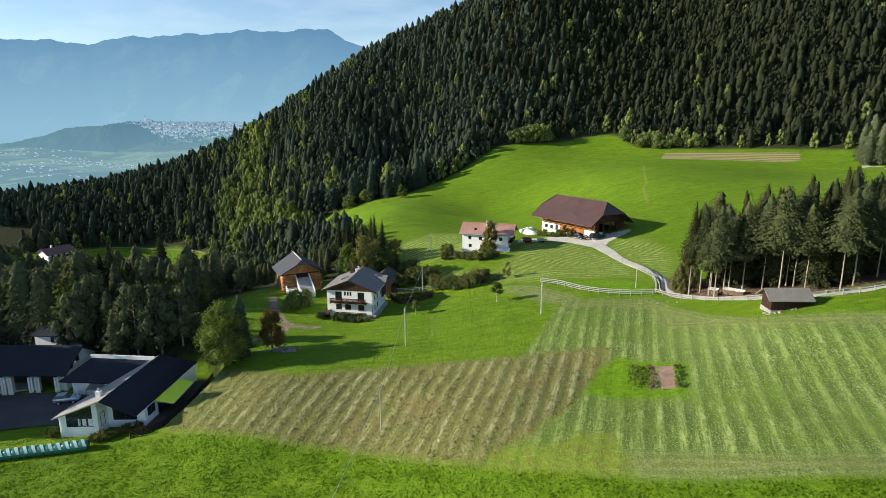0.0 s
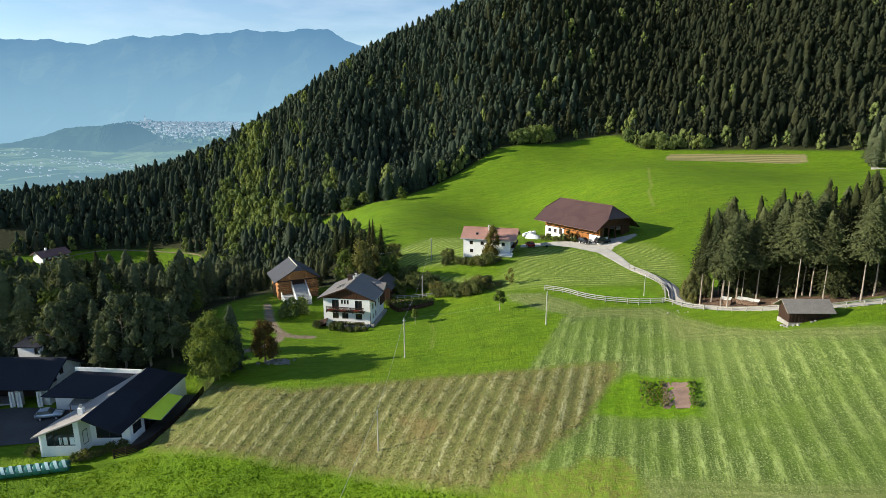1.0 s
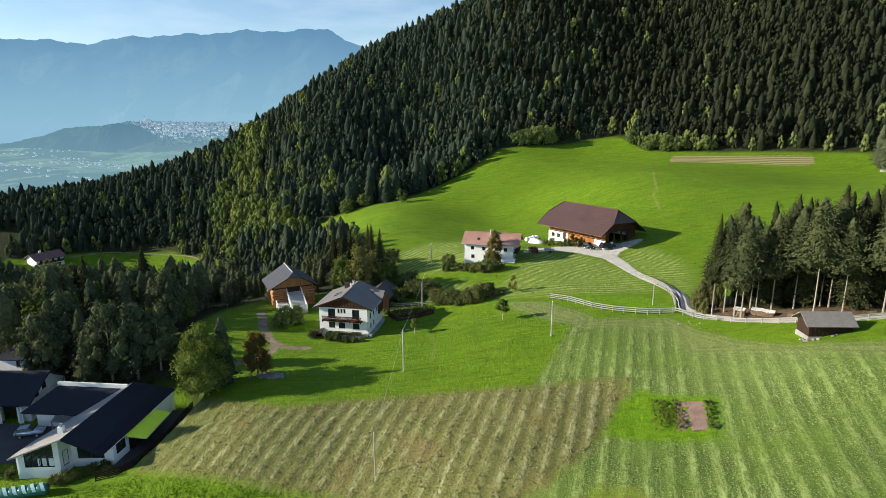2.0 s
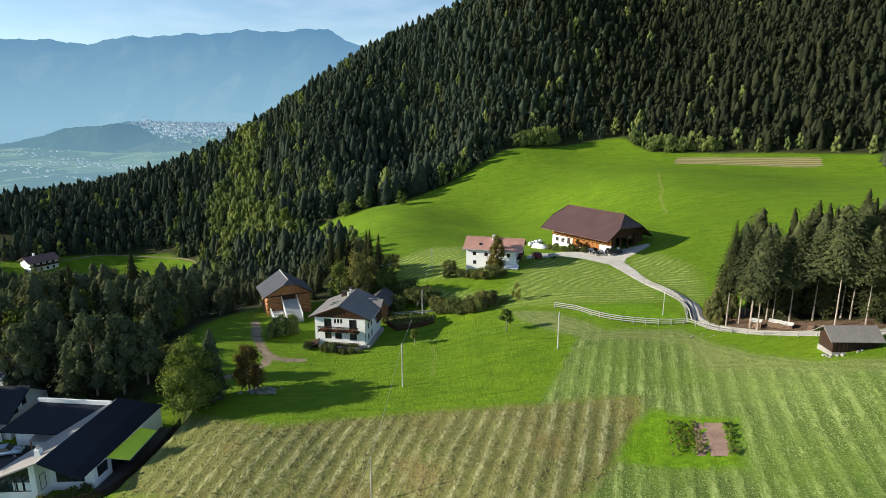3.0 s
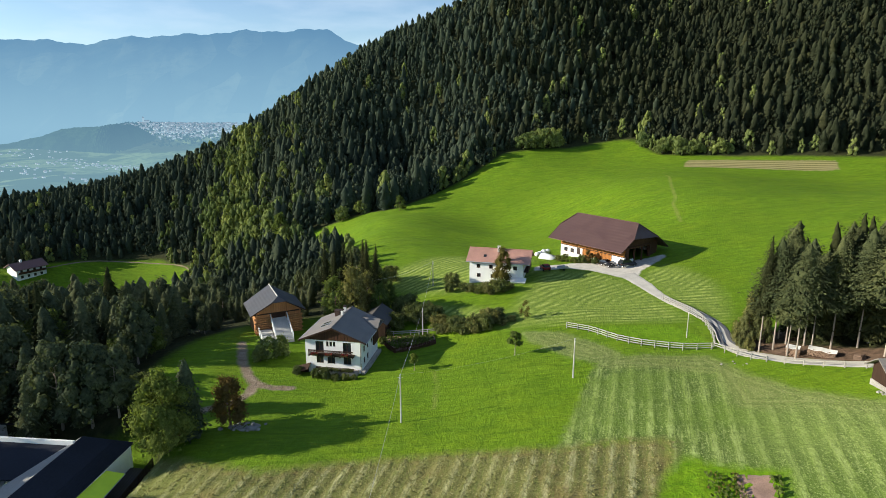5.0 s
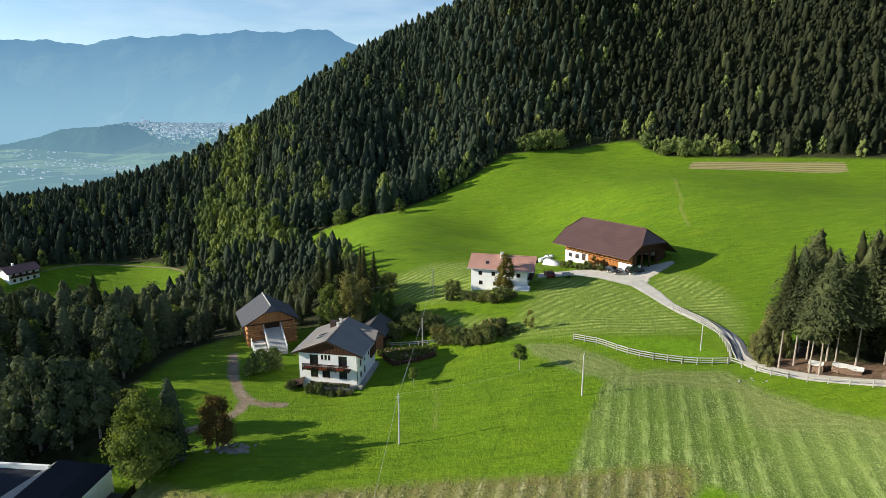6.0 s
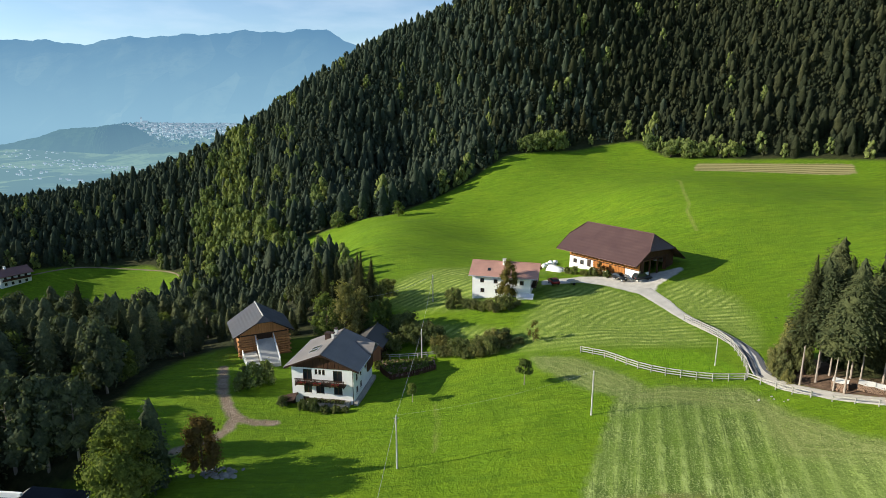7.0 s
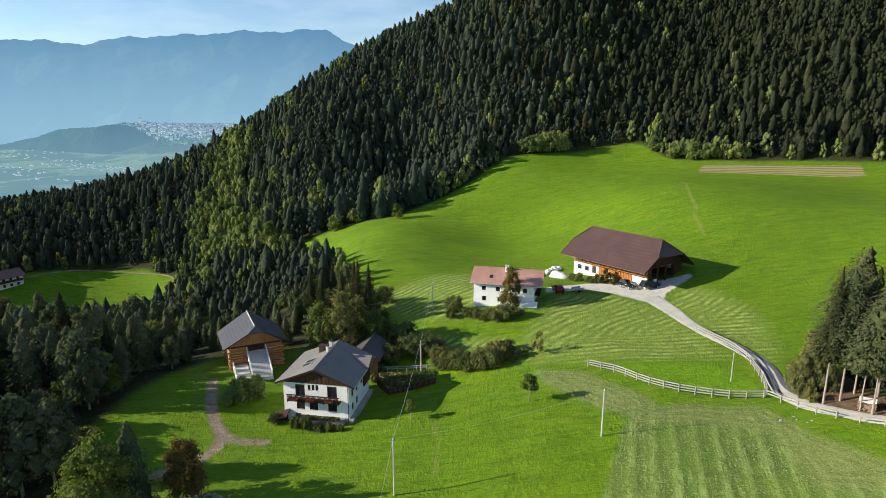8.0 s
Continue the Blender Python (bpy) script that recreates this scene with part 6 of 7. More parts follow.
plant(T["broad"][2], -12.8, 160.0, 0.6, 10)
for x, y, s_ in ((-22, 167, 0.8), (-19, 170, 0.85), (-16.5, 167.5, 0.72), (-24.5, 171, 0.85), (-20.5, 174.5, 0.8), (-26.5, 167.5, 0.8), (-17.2, 173.6, 0.7), (-29, 170, 0.9)):
    plant(dict(T["spruce"][int(-x) % 2], label="dark pointed spruce behind the chalet", group="spruces behind the chalet"), x, y, s_, x * 40, "spruce")
yard_tree = tree_kind("slim ivy-clad tree in front of the farmhouse", "tree", trunk_mesh("trunk", 7.0, 0.18, "bark", 6, 53, 1.2, 0.2), *crown(203, 9.0, 2.7, 2800, 0.28, 0.06, 16, 1.2), "dry_leaf")
plant(yard_tree, 13.6, 166.4, 1.0)
sapling = tree_kind("young round-headed fruit tree in the meadow", "tree", trunk_mesh("trunk", 2.2, 0.07, "bark_pale", 4, 54, 0.5, 0.5), *crown(204, 3.3, 1.05, 900, 0.18, 0.36, 10), "broadleaf")
plant(sapling, 12.2, 127.8, 1.4)
plant(dict(sapling, label="slender young fruit tree on a stake"), -5.7, 127.9, 0.95, 40, tall=1.1)
lone = tree_kind("lone small tree on the upper meadow edge", "tree", trunk_mesh("trunk", 3.5, 0.15, "bark", 5, 55, 1.0, 0.2), *crown(205, 5.8, 2.2, 700, 0.45, 0.05, 10), "broadleaf")
plant(lone, -18.2, 279.0, 1.15)
hedge = [tree_kind("tangled hedge shrub of mixed dry and green twigs", "bush", T["bush"][0]["trunk"], *crown(184 + k, 2.6, 2.0, 1900, 0.24, 0.0, 13, 0.95, 0.5, 5), "willow" if k else "bush", "bushes") for k in range(2)]
for x, y, s, a in ((-6.5, 152.5, 1.35, 0), (-3.0, 151.5, 1.2, 40), (-8.5, 156, 1.5, 90), (-11, 150.5, 1.0, 10), (-1.0, 149.0, 0.9, 70), (2.2, 144.6, 1.0, 15), (4.6, 144.0, 1.05, 120), (6.8, 144.0, 1.15, 200), (9.2, 145.2, 1.15, 33), (10.6, 147.0, 0.9, 66), (1.9, 167.4, 1.0, 20), (1.0, 165.0, 0.62, 60), (-34.0, 136.2, 1.15, 10), (-35.2, 134.8, 0.8, 100), (-31.8, 137.5, 0.9, 45), (-27.2, 130.0, 0.55, 0), (-23.4, 128.4, 0.5, 70), (-21.6, 127.9, 0.55, 40), (-19.8, 127.5, 0.5, 0), (-18.0, 127.2, 0.42, 80), (-16.4, 127.0, 0.36, 20), (30.2, 183.0, 0.5, 20), (31.6, 181.8, 0.55, 0), (33.5, 180.2, 0.6, 0), (35.4, 178.9, 0.6, 50), (38.4, 177.4, 0.55, 130), (-16.5, 172, 1.4, 0), (-14.0, 178, 1.2, 0), (-50.5, 119.8, 1.3, 0), (-48.0, 115.0, 1.2, 90)):
    plant(T["shrub"][int(abs(x)) % 2] if x < -30 and 130 < y < 140 else hedge[int(abs(x * 7)) % 3 % 2] if 140 < y < 160 and x > -12 else T["bush"][int(abs(x * 7)) % 3], x, y, s * (1.2 if s > 0.7 else 1.0), a, "bush", tall=0.8 + 0.5 * (abs(x * 3.7 + y) % 1))
for k, (x, y, s) in enumerate(((-1.7, 146.7, 0.9), (0.6, 145.2, 1.0), (3.4, 143.4, 0.8), (5.6, 142.9, 0.9), (8.2, 143.0, 1.0), (11.2, 143.8, 0.8), (13.4, 144.8, 0.6), (-7.4, 154.4, 1.2), (-5.4, 151.6, 1.0), (-3.6, 153.4, 1.1), (8.6, 147.0, 1.1), (6.6, 163.0, 0.95), (8.4, 161.8, 0.9), (10.2, 161.0, 1.05), (12.4, 160.6, 1.0), (14.4, 161.8, 0.85), (4.8, 164.6, 0.9), (-12.5, 153.6, 1.2), (-10.2, 158.6, 1.2))):
    plant(hedge[k % 2], x, y, s, 67 * k, "bush", tall=0.75 + 0.13 * (k % 5))
feather = tree_kind("slight feathery young tree below the farmhouse", "tree", trunk_mesh("trunk", 2.6, 0.06, "bark", 6, 56, 0.9, 0.15), *crown(206, 4.2, 1.5, 420, 0.26, 0.1, 9, 1.2, 0.25, 5), "dry_leaf")
plant(feather, 16.2, 145.0, 1.0)
plant(dict(T["broad"][1], label="tall round-crowned broadleaf at the wood's edge", group=""), -70.8, 287.0, 1.35, 20)
red_bush = tree_kind("reddish shrub against the barn wall", "bush", T["bush"][0]["trunk"], *crown(210, 3.4, 1.5, 700, 0.3, 0.0, 9), "copper")
plant(red_bush, 36.9, 178.9, 1.05, 0, "bush")
for x, y, s in ((-49.5, 90.2, 0.35), (-52.4, 87.4, 0.4), (-54.6, 86.8, 0.42), (-62.2, 88.4, 0.5), (-50.6, 89.0, 0.42), (-53.6, 87.2, 0.5), (-51.4, 88.0, 0.35), (-48.6, 88.9, 0.3)):
    plant(hedge[int(-x) % 2], x, y, s * 1.2, x * 9, "bush", label="low pale garden shrub beside the white building")

# grove along the lane
gr = np.random.RandomState(11)
front = [(50.2, 118.2), (52.4, 118.2), (52.6, 114.6), (53.0, 113.0), (56.9, 117.6), (57.0, 115.8), (58.8, 114.0), (55.2, 119.6), (62.0, 112.8), (65.7, 111.4), (66.2, 109.8), (69.9, 102.2), (73.6, 104.4)]
sx, sy = np.meshgrid(np.arange(49, 106, 3.5), np.arange(101, 130, 3.5))
sx, sy = sx.ravel() + gr.uniform(-1.6, 1.6, sx.size), sy.ravel() + gr.uniform(-1.6, 1.6, sy.size)
ok = (inside_distance(GROVE, sx, sy) > 0.6) & (sx > 53.5) & (np.hypot(sx - 56.5, sy - 112.6) > 3.2)
spots = front + [(a, b) for a, b in zip(sx[ok], sy[ok]) if min(math.hypot(a - c, b - d) for c, d in front) > 2.6]
for k, (x, y) in enumerate(spots):
    slim = k == 0 or (k > 1 and gr.rand() < 0.2)
    back = k >= len(front) and inside_distance(GROVE, np.array([x]), np.array([y]))[0] > 3.4
    plant(T["deep"][gr.randint(3)] if back else T["spruce"][gr.randint(2)] if slim else T["full"][gr.randint(3)], float(x), float(y), 1.12 if k == 0 else float(gr.uniform(0.92, 1.2)), float(gr.uniform(0, 360)), "spruce", 0.1)
for x, y, s_ in ((50.5, 122.6, 0.5), (51.9, 124.4, 0.6), (52.3, 121.2, 0.42)):
    plant(dict(willow, label="olive feathery shrub at the edge of the grove", category="shrub"), x, y, s_, x * 90, "shrub")

# lower wood on the left, tree by tree
wr = np.random.RandomState(23)
lx, ly = np.meshgrid(np.arange(-170, 0, 6.0), np.arange(84, 206, 6.0))
lx, ly = lx.ravel() + wr.uniform(-2.2, 2.2, lx.size), ly.ravel() + wr.uniform(-2.2, 2.2, ly.size)
keep = (wooded(lx, ly) > 0.8) & ((lx > -ly * 0.80 - 8) | ((lx > -ly * 0.95 - 8) & (ly > 112)) | ((lx > -132) & (ly < 130))) & (lx < -10)
for x, y in zip(lx[keep], ly[keep]):
    u = wr.rand()
    k = T["wood"] if u < 0.55 else T["pine"] if u < 0.86 else T["broad"]
    cap = float(np.interp(y, [84, 110, 130, 150, 170, 190, 206], [27, 24, 19, 13, 7, 3, 1])) - max(0.0, x + 80) * 0.07 + wr.uniform(-2.5, 0.8) - ground_z(x, y)
    size = float(min(wr.uniform(0.9, 1.35), (cap + 1.0) / 15.5)) if x > -0.72 * y else float(wr.uniform(1.2, 1.6))
    if 110 < y < 133 and x > -104:
        size = min(size, max(4.0, 4.5 + (-42 - x) * 0.36 - ground_z(x, y)) / 15.5)
    # unseen trees beyond the left edge, enlarged to shade the courtyard
    size *= 1.5 if (x < -104 and y < 105) else 1.0
    # more unseen trees, made very tall so their shadow darkens the wood
    if x < -0.78 * y - 3 and 122 < y < 174:
        size = float(wr.uniform(1.7, 2.0))
    if x < -98 and y < 87:
        continue
    plant(k[wr.randint(3)], float(x), float(y), max(0.42, size), float(wr.uniform(0, 360)), "tree", 0.2)
# tall jagged conifers standing out of the wood
for k, (x, y, top) in enumerate(((-75, 134, 21.5), (-77, 150, 18), (-71, 150, 18.6), (-65, 151, 17.6), (-82, 143, 16.5), (-58, 152, 15.5), (-88, 152, 14.5), (-68, 146, 15), (-61.5, 147, 14.5), (-74, 144, 15.5))):
    plant(dict(T["wood"][k % 4] if k % 2 else T["deep"][k % 3], label="tall jagged conifer rising above the dark wood", group="conifers of the lower wood"), x, y, (top - ground_z(x, y)) / 16.0, 71 * k, "conifer", tall=0.92)
# bright shrubs where meadow meets forest
for x, y, s in ((44, 337, 2.0), (48, 338.5, 2.3), (52.5, 338, 2.4), (57, 340, 2.2), (40, 336, 1.8), (100, 335, 1.9), (106, 324, 2.0), (112, 320, 2.2), (118, 317.5, 1.8), (128, 313, 1.9), (-44, 288, 1.6), (-36, 290, 1.5)):
    plant(T["shrub"][int(x) % 2], x, y, s * 1.25, x * 31, "bush", label="large bright green shrub at the forest edge")


# ---- fences ----
def fence(line, rails=3, gap=2.2, h=1.15, label="grey wooden rail fence beside the lane", mat="wood_grey", pitch=0.34):
    p = np.array(line, float)
    t = np.r_[0, np.cumsum(np.hypot(*np.diff(p, axis=0).T))]
    q = np.linspace(0, t[-1], max(2, int(round(t[-1] / gap)) + 1))
    x, y = np.interp(q, t, p[:, 0]), np.interp(q, t, p[:, 1])
    z = heights(x, y)
    f = thing("fence", x[0], y[0], z[0], 0, label, "fence")
    post = Build().tube((0, 0, -0.3), (0, 0, h + 0.1), 0.09, 0.075, 7).mesh("post", mat)
    P = [Vector((a - x[0], b - y[0], c - z[0])) for a, b, c in zip(x, y, z)]
    for v in P:
        part("post", post, f).location = v
    for a, b in zip(P, P[1:]):
        d = (b - a).normalized()
        s = Vector((-d.y, d.x, 0)) * 0.08
        for k in range(rails):
            u = Vector((0, 0, h * (0.92 - pitch * k)))
            r = Build().slab([a + u + s - d * 0.12, b + u + s + d * 0.12, b + u + s + d * 0.12 + Vector((0, 0, 0.16)), a + u + s - d * 0.12 + Vector((0, 0, 0.16))], 0.05)
            part("rail", r.mesh("rail", mat), f)
    return f


fence([(23.3, 137.5), (27.2, 134.3), (30.2, 129.6), (33.1, 126.8), (37.3, 124.4), (40.7, 122.9), (44.4, 122.2)])
fence([(45.6, 148.6), (46.0, 147.0), (47.5, 143.3), (48.4, 139.3), (48.6, 135.5), (47.5, 129.8), (46.2, 125.5), (45.2, 123.0)])
fence([(44.7, 122.4), (45.7, 120.0), (47.2, 116.6), (49.0, 113.6)], 2)
fence([(50.6, 111.6), (53.6, 108.4), (57, 105.2), (62, 101.8)], 1, 2.6, 0.9)
fence([(63.4, 100.2), (70.6, 98.9), (79, 99.6)], 2, 2.6, 0.9)
fence([(-48.9, 86.6), (-46.8, 86.9), (-44.9, 90), (-43.6, 98), (-42.8, 106)], 6, 1.8, 1.35, "dark board fence along the terrace bank", "wood_dark", 0.19)


# ---- poles and cables ----
def pole(x, y, h, r=0.13, arm=False, label="pale wooden power pole standing in the meadow"):
    z = ground_z(x, y)
    o = thing("power_pole", x, y, z, 0, label, "pole", "power poles")
    part("shaft", Build().tube((0, 0, -0.5), (0, 0, h), r, r * 0.7, 9).mesh("shaft", "pole_wood"), o)
    part("insulator", Build().tube((0, 0, h - 0.02), (0, 0, h + 0.18), 0.07, 0.05, 8).mesh("insulator", "white_paint"), o)
    part("collar", Build().tube((0, 0, h - 0.5), (0, 0, h - 0.38), r * 0.95, n=9).mesh("collar", "metal"), o)
    if arm:
        part("bracket", Build().tube((-0.35, 0, h - 0.3), (0.35, 0, h - 0.3), 0.05, n=6).mesh("bracket", "metal"), o)
    return Vector((x, y, z + h + 0.12))


def cable(a, b, sag, r=0.02):
    c = bpy.data.curves.new("cable", "CURVE")
    c.dimensions, c.bevel_depth, c.bevel_resolution = "3D", r, 1
    s = c.splines.new("POLY")
    s.points.add(24)
    for k in range(25):
        f = k / 24
        p = a.lerp(b, f) - Vector((0, 0, sag * 4 * f * (1 - f)))
        s.points[k].co = (*p, 1)
    c.materials.append(M["cable"])
    return tagged(new("cable", c), "thin grey overhead cable strung between power poles", "cable", "overhead cables")


top_a = pole(-6.8, 108.6, 7.5, arm=True)
top_b = pole(19.9, 115.5, 6.5)
top_c = pole(-2.9, 171.0, 6.2)
top_d = pole(-4.7, 145.4, 6.0)
pole(42.8, 128.6, 4.4, 0.09)
top_n = pole(-8.8, 80.4, 6.0, 0.1)
pole(-14.5, 44.0, 8.0)
cable(top_a, top_d, 0.5)
cable(top_a, top_b, 0.8, 0.008)
cable(top_d, top_c, 0.5)
cable(top_a, top_n, 0.6)
cable(top_n, Vector((-14.5, 44.0, ground_z(-14.5, 44) + 8.1)), 0.6)
cable(top_c, Vector((-19.5, 157.5, ground_z(-20, 155) + 9.0)), 1.3)


# ---- vehicles ----
def car(x, y, turn, paint, label, h=1.5, L=4.4):
    o = thing("car", x, y, ground_z(x, y) + 0.17, turn, label, "car", "parked cars")
    w = 0.88
    prof = [(-L / 2, 0.35), (-L / 2, 0.8), (-L / 2 + 0.1, 0.95), (L / 2 - 1.15, 1.0), (L / 2 - 0.15, 0.82), (L / 2, 0.6), (L / 2, 0.3)]
    b = Build()
    k = len(prof)
    b.add([(a, -w, z) for a, z in prof] + [(a, w, z) for a, z in prof], [tuple(range(k)), tuple(range(2 * k - 1, k - 1, -1))] + [(i, i + k, (i + 1) % k + k, (i + 1) % k) for i in range(k)])
    part("body", b.mesh("body", paint, 0.07, True), o)
    c = [(-L / 2 + 0.15, 0.93), (-L / 2 + 0.55, h - 0.06), (L / 2 - 2.1, h), (L / 2 - 1.25, 0.97)]
    g = Build().add([(a, -w * (0.95 if z < 1 else 0.78), z) for a, z in c] + [(a, w * (0.95 if z < 1 else 0.78), z) for a, z in c], [(0, 1, 2, 3), (7, 6, 5, 4), (0, 4, 5, 1), (1, 5, 6, 2), (2, 6, 7, 3), (3, 7, 4, 0)])
    part("windows", g.mesh("windows", "glass"), o)
    part("roof", Build().add([(c[1][0] - 0.03, -w * 0.8, h - 0.04), (c[2][0] + 0.05, -w * 0.8, h + 0.02), (c[2][0] + 0.05, w * 0.8, h + 0.02), (c[1][0] - 0.03, w * 0.8, h - 0.04), (c[1][0] - 0.03, -w * 0.8, h - 0.1), (c[2][0] + 0.05, -w * 0.8, h - 0.05), (c[2][0] + 0.05, w * 0.8, h - 0.05), (c[1][0] - 0.03, w * 0.8, h - 0.1)], [(0, 1, 2, 3), (7, 6, 5, 4), (0, 4, 5, 1), (1, 5, 6, 2), (2, 6, 7, 3), (3, 7, 4, 0)]).mesh("roof", paint, 0.02), o)
    tyre = Build().tube((0, -0.11, 0), (0, 0.11, 0), 0.32, n=16).mesh("tyre", "rubber", 0.02)
    rim = Build().tube((0, -0.125, 0), (0, 0.125, 0), 0.2, n=12).mesh("rim", "metal")
    for a in (-L / 2 + 0.85, L / 2 - 0.85):
        for s in (-1, 1):
            wh = part("wheel", tyre, o)
            wh.location = (a, s * (w - 0.08), 0.16)
            part("rim", rim, wh)
    for s in (-1, 1):
        part("headlight", Build().box(L / 2 - 0.12, L / 2 + 0.01, s * 0.6 - 0.16, s * 0.6 + 0.16, 0.6, 0.74).mesh("headlight", "wrap_white", 0.02), o)
        part("tail_light", Build().box(-L / 2 - 0.01, -L / 2 + 0.05, s * 0.68 - 0.1, s * 0.68 + 0.1, 0.66, 0.85).mesh("tail_light", "flowers", 0.01), o)
    return o


car(-66.0, 98.8, 14, "car_silver", "silver estate car parked in the courtyard", 1.5, 4.1)
car(45.4, 173.4, 20, "car_dark", "dark car parked beside the barn", 1.7, 4.6)
car(40.7, 174.5, -52, "car_dark", "dark small car parked by the barn wall", 1.5, 3.8)


car(25.2, 174.6, 100, "car_red", "red small car parked at the end of the yard", 1.45, 3.8)
trailer = thing("trailer", 29.4, 173.6, ground_z(29.4, 173.6), 25, "small grey farm trailer standing in the yard", "trailer")
part("bed", Build().box(-1.2, 1.2, -0.7, 0.7, 0.55, 0.65).box(-1.2, 1.2, -0.7, -0.64, 0.65, 1.05).box(-1.2, 1.2, 0.64, 0.7, 0.65, 1.05).mesh("bed", "metal", 0.01), trailer)
part("drawbar", Build().tube((1.2, 0, 0.55), (2.3, 0, 0.4), 0.05, n=6).mesh("drawbar", "metal"), trailer)
for s_ in (-0.8, 0.8):
    part("wheel", Build().tube((-0.1, s_ - 0.1, 0.3), (-0.1, s_ + 0.1, 0.3), 0.3, n=14).mesh("wheel", "rubber", 0.02), trailer)


# ---- bales, timber, plots ----
def bale(x, y, z, turn):
    o = tagged(new("round_bale", Build().tube((-0.6, 0, 0), (0.6, 0, 0), 0.62, n=20).mesh("round_bale", "wrap_white", 0.1, True)), "round hay bale wrapped in white film", "bale", "wrapped bales")
    o.matrix_basis = pose(x, y, z + 0.6, 0, 0, turn)


for k, (x, y) in enumerate(((27.0, 193.4), (28.2, 194.4), (29.4, 195.6), (26.0, 192.4), (28.3, 196.2))):
    bale(x, y, ground_z(x, y), 30 + 7 * k)
silo = thing("silage_clamp", 28.2, 187.6, ground_z(28.2, 187.6), -52, "low silage heap under white film beside the barn", "silage heap")
part("cover", Build().add([(-2.6, -1.4, -0.4), (2.6, -1.4, -0.4), (2.6, 1.4, -0.4), (-2.6, 1.4, -0.4), (-2.1, -0.9, 1.2), (2.2, -0.9, 1.0), (2.1, 0.9, 1.1), (-2.2, 0.9, 1.25)], [(3, 2, 1, 0), (4, 5, 6, 7), (0, 1, 5, 4), (1, 2, 6, 5), (2, 3, 7, 6), (3, 0, 4, 7)]).mesh("cover", "wrap_white", 0.2, True), silo)


def silage_tube():
    """A long film-wrapped row of bales with pale bands."""
    a, c = Vector((-80.0, 80.6)), Vector((-54.6, 84.9))
    d = (c - a).normalized()
    n = 22
    o = thing("silage_tube", a.x, a.y, ground_z(a.x, a.y), math.degrees(math.atan2(d.y, d.x)), "long row of bales in shiny dark green film on the grass", "silage bales")
    step = (c - a).length / n
    for k in range(n):
        p = a + d * step * (k + 0.5)
        z = ground_z(p.x, p.y) - ground_z(a.x, a.y)
        b = Build()
        m = 16
        prof = [(-0.5, 0.78), (-0.38, 0.83), (0, 0.86), (0.38, 0.83), (0.5, 0.78)]
        V, F = [], []
        for s, r in prof:
            V += [(s * step, math.cos(2 * math.pi * i / m) * r, math.sin(2 * math.pi * i / m) * r * 0.95) for i in range(m)]
        for q in range(len(prof) - 1):
            F += [(q * m + i, q * m + (i + 1) % m, (q + 1) * m + (i + 1) % m, (q + 1) * m + i) for i in range(m)]
        F += [tuple(range(m - 1, -1, -1)), tuple(range((len(prof) - 1) * m, len(prof) * m))]
        ob = part("bale", b.add(V, F).mesh("bale", "wrap_green", smooth=True), o)
        ob.location = (step * (k + 0.5), 0, z + 0.66)
        t = Build()
        for f in range(7):
            al = math.pi * (0.22 + 0.1 * f)
            r = 0.88
            w0 = 0.2
            s0 = -0.42 + 0.12 * f
            t.slab([((s0 - w0) * step, math.cos(al) * r, math.sin(al) * r * 0.97), ((s0 + w0) * step, math.cos(al) * r, math.sin(al) * r * 0.97), ((s0 + 0.12 + w0) * step, math.cos(al + 0.32) * r, math.sin(al + 0.32) * r * 0.97), ((s0 + 0.12 - w0) * step, math.cos(al + 0.32) * r, math.sin(al + 0.32) * r * 0.97)], 0.012)
        q = part("film_band", t.mesh("film_band", "wrap_pale"), ob, "pale band of film")


silage_tube()


def log_pile(x, y, turn, n, length, rows, label):
    o = thing("log_pile", x, y, ground_z(x, y), turn, label, "log pile")
    lr = random.Random(4)
    m = [Build().tube((0, -length / 2, 0), (0, length / 2, 0), r, n=8).mesh("log", "log_end") for r in (0.08, 0.1, 0.12)]
    for j in range(rows):
        for k in range(n - j % 2):
            part("log", lr.choice(m), o).location = (k * 0.23 + (j % 2) * 0.115 - n * 0.115, lr.uniform(-0.1, 0.1), 0.1 + j * 0.2)
    for k in range(max(1, n // 8)):
        x0 = -n * 0.12 + k * 1.85
        x1, zt = min(x0 + 1.9, n * 0.125), rows * 0.2 + 0.05 + lr.uniform(0, 0.12)
        v = [(x0, -length * 0.6, zt - 0.05), ((x0 + x1) / 2, -length * 0.66, zt - 0.16), (x1, -length * 0.56, zt), (x1, length * 0.5, zt + 0.14), ((x0 + x1) / 2, length * 0.55, zt + 0.08), (x0, length * 0.52, zt + 0.1)]
        part("cover", Build().add(v + [(a, b_, c_ - 0.03) for a, b_, c_ in v], [(0, 1, 4, 5), (1, 2, 3, 4), (11, 10, 7, 6), (10, 9, 8, 7), (0, 6, 7, 1), (1, 7, 8, 2), (2, 8, 9, 3), (3, 9, 10, 4), (4, 10, 11, 5), (5, 11, 6, 0)]).mesh("cover", "plaster_aged"), o, "crumpled pale cover sheet")


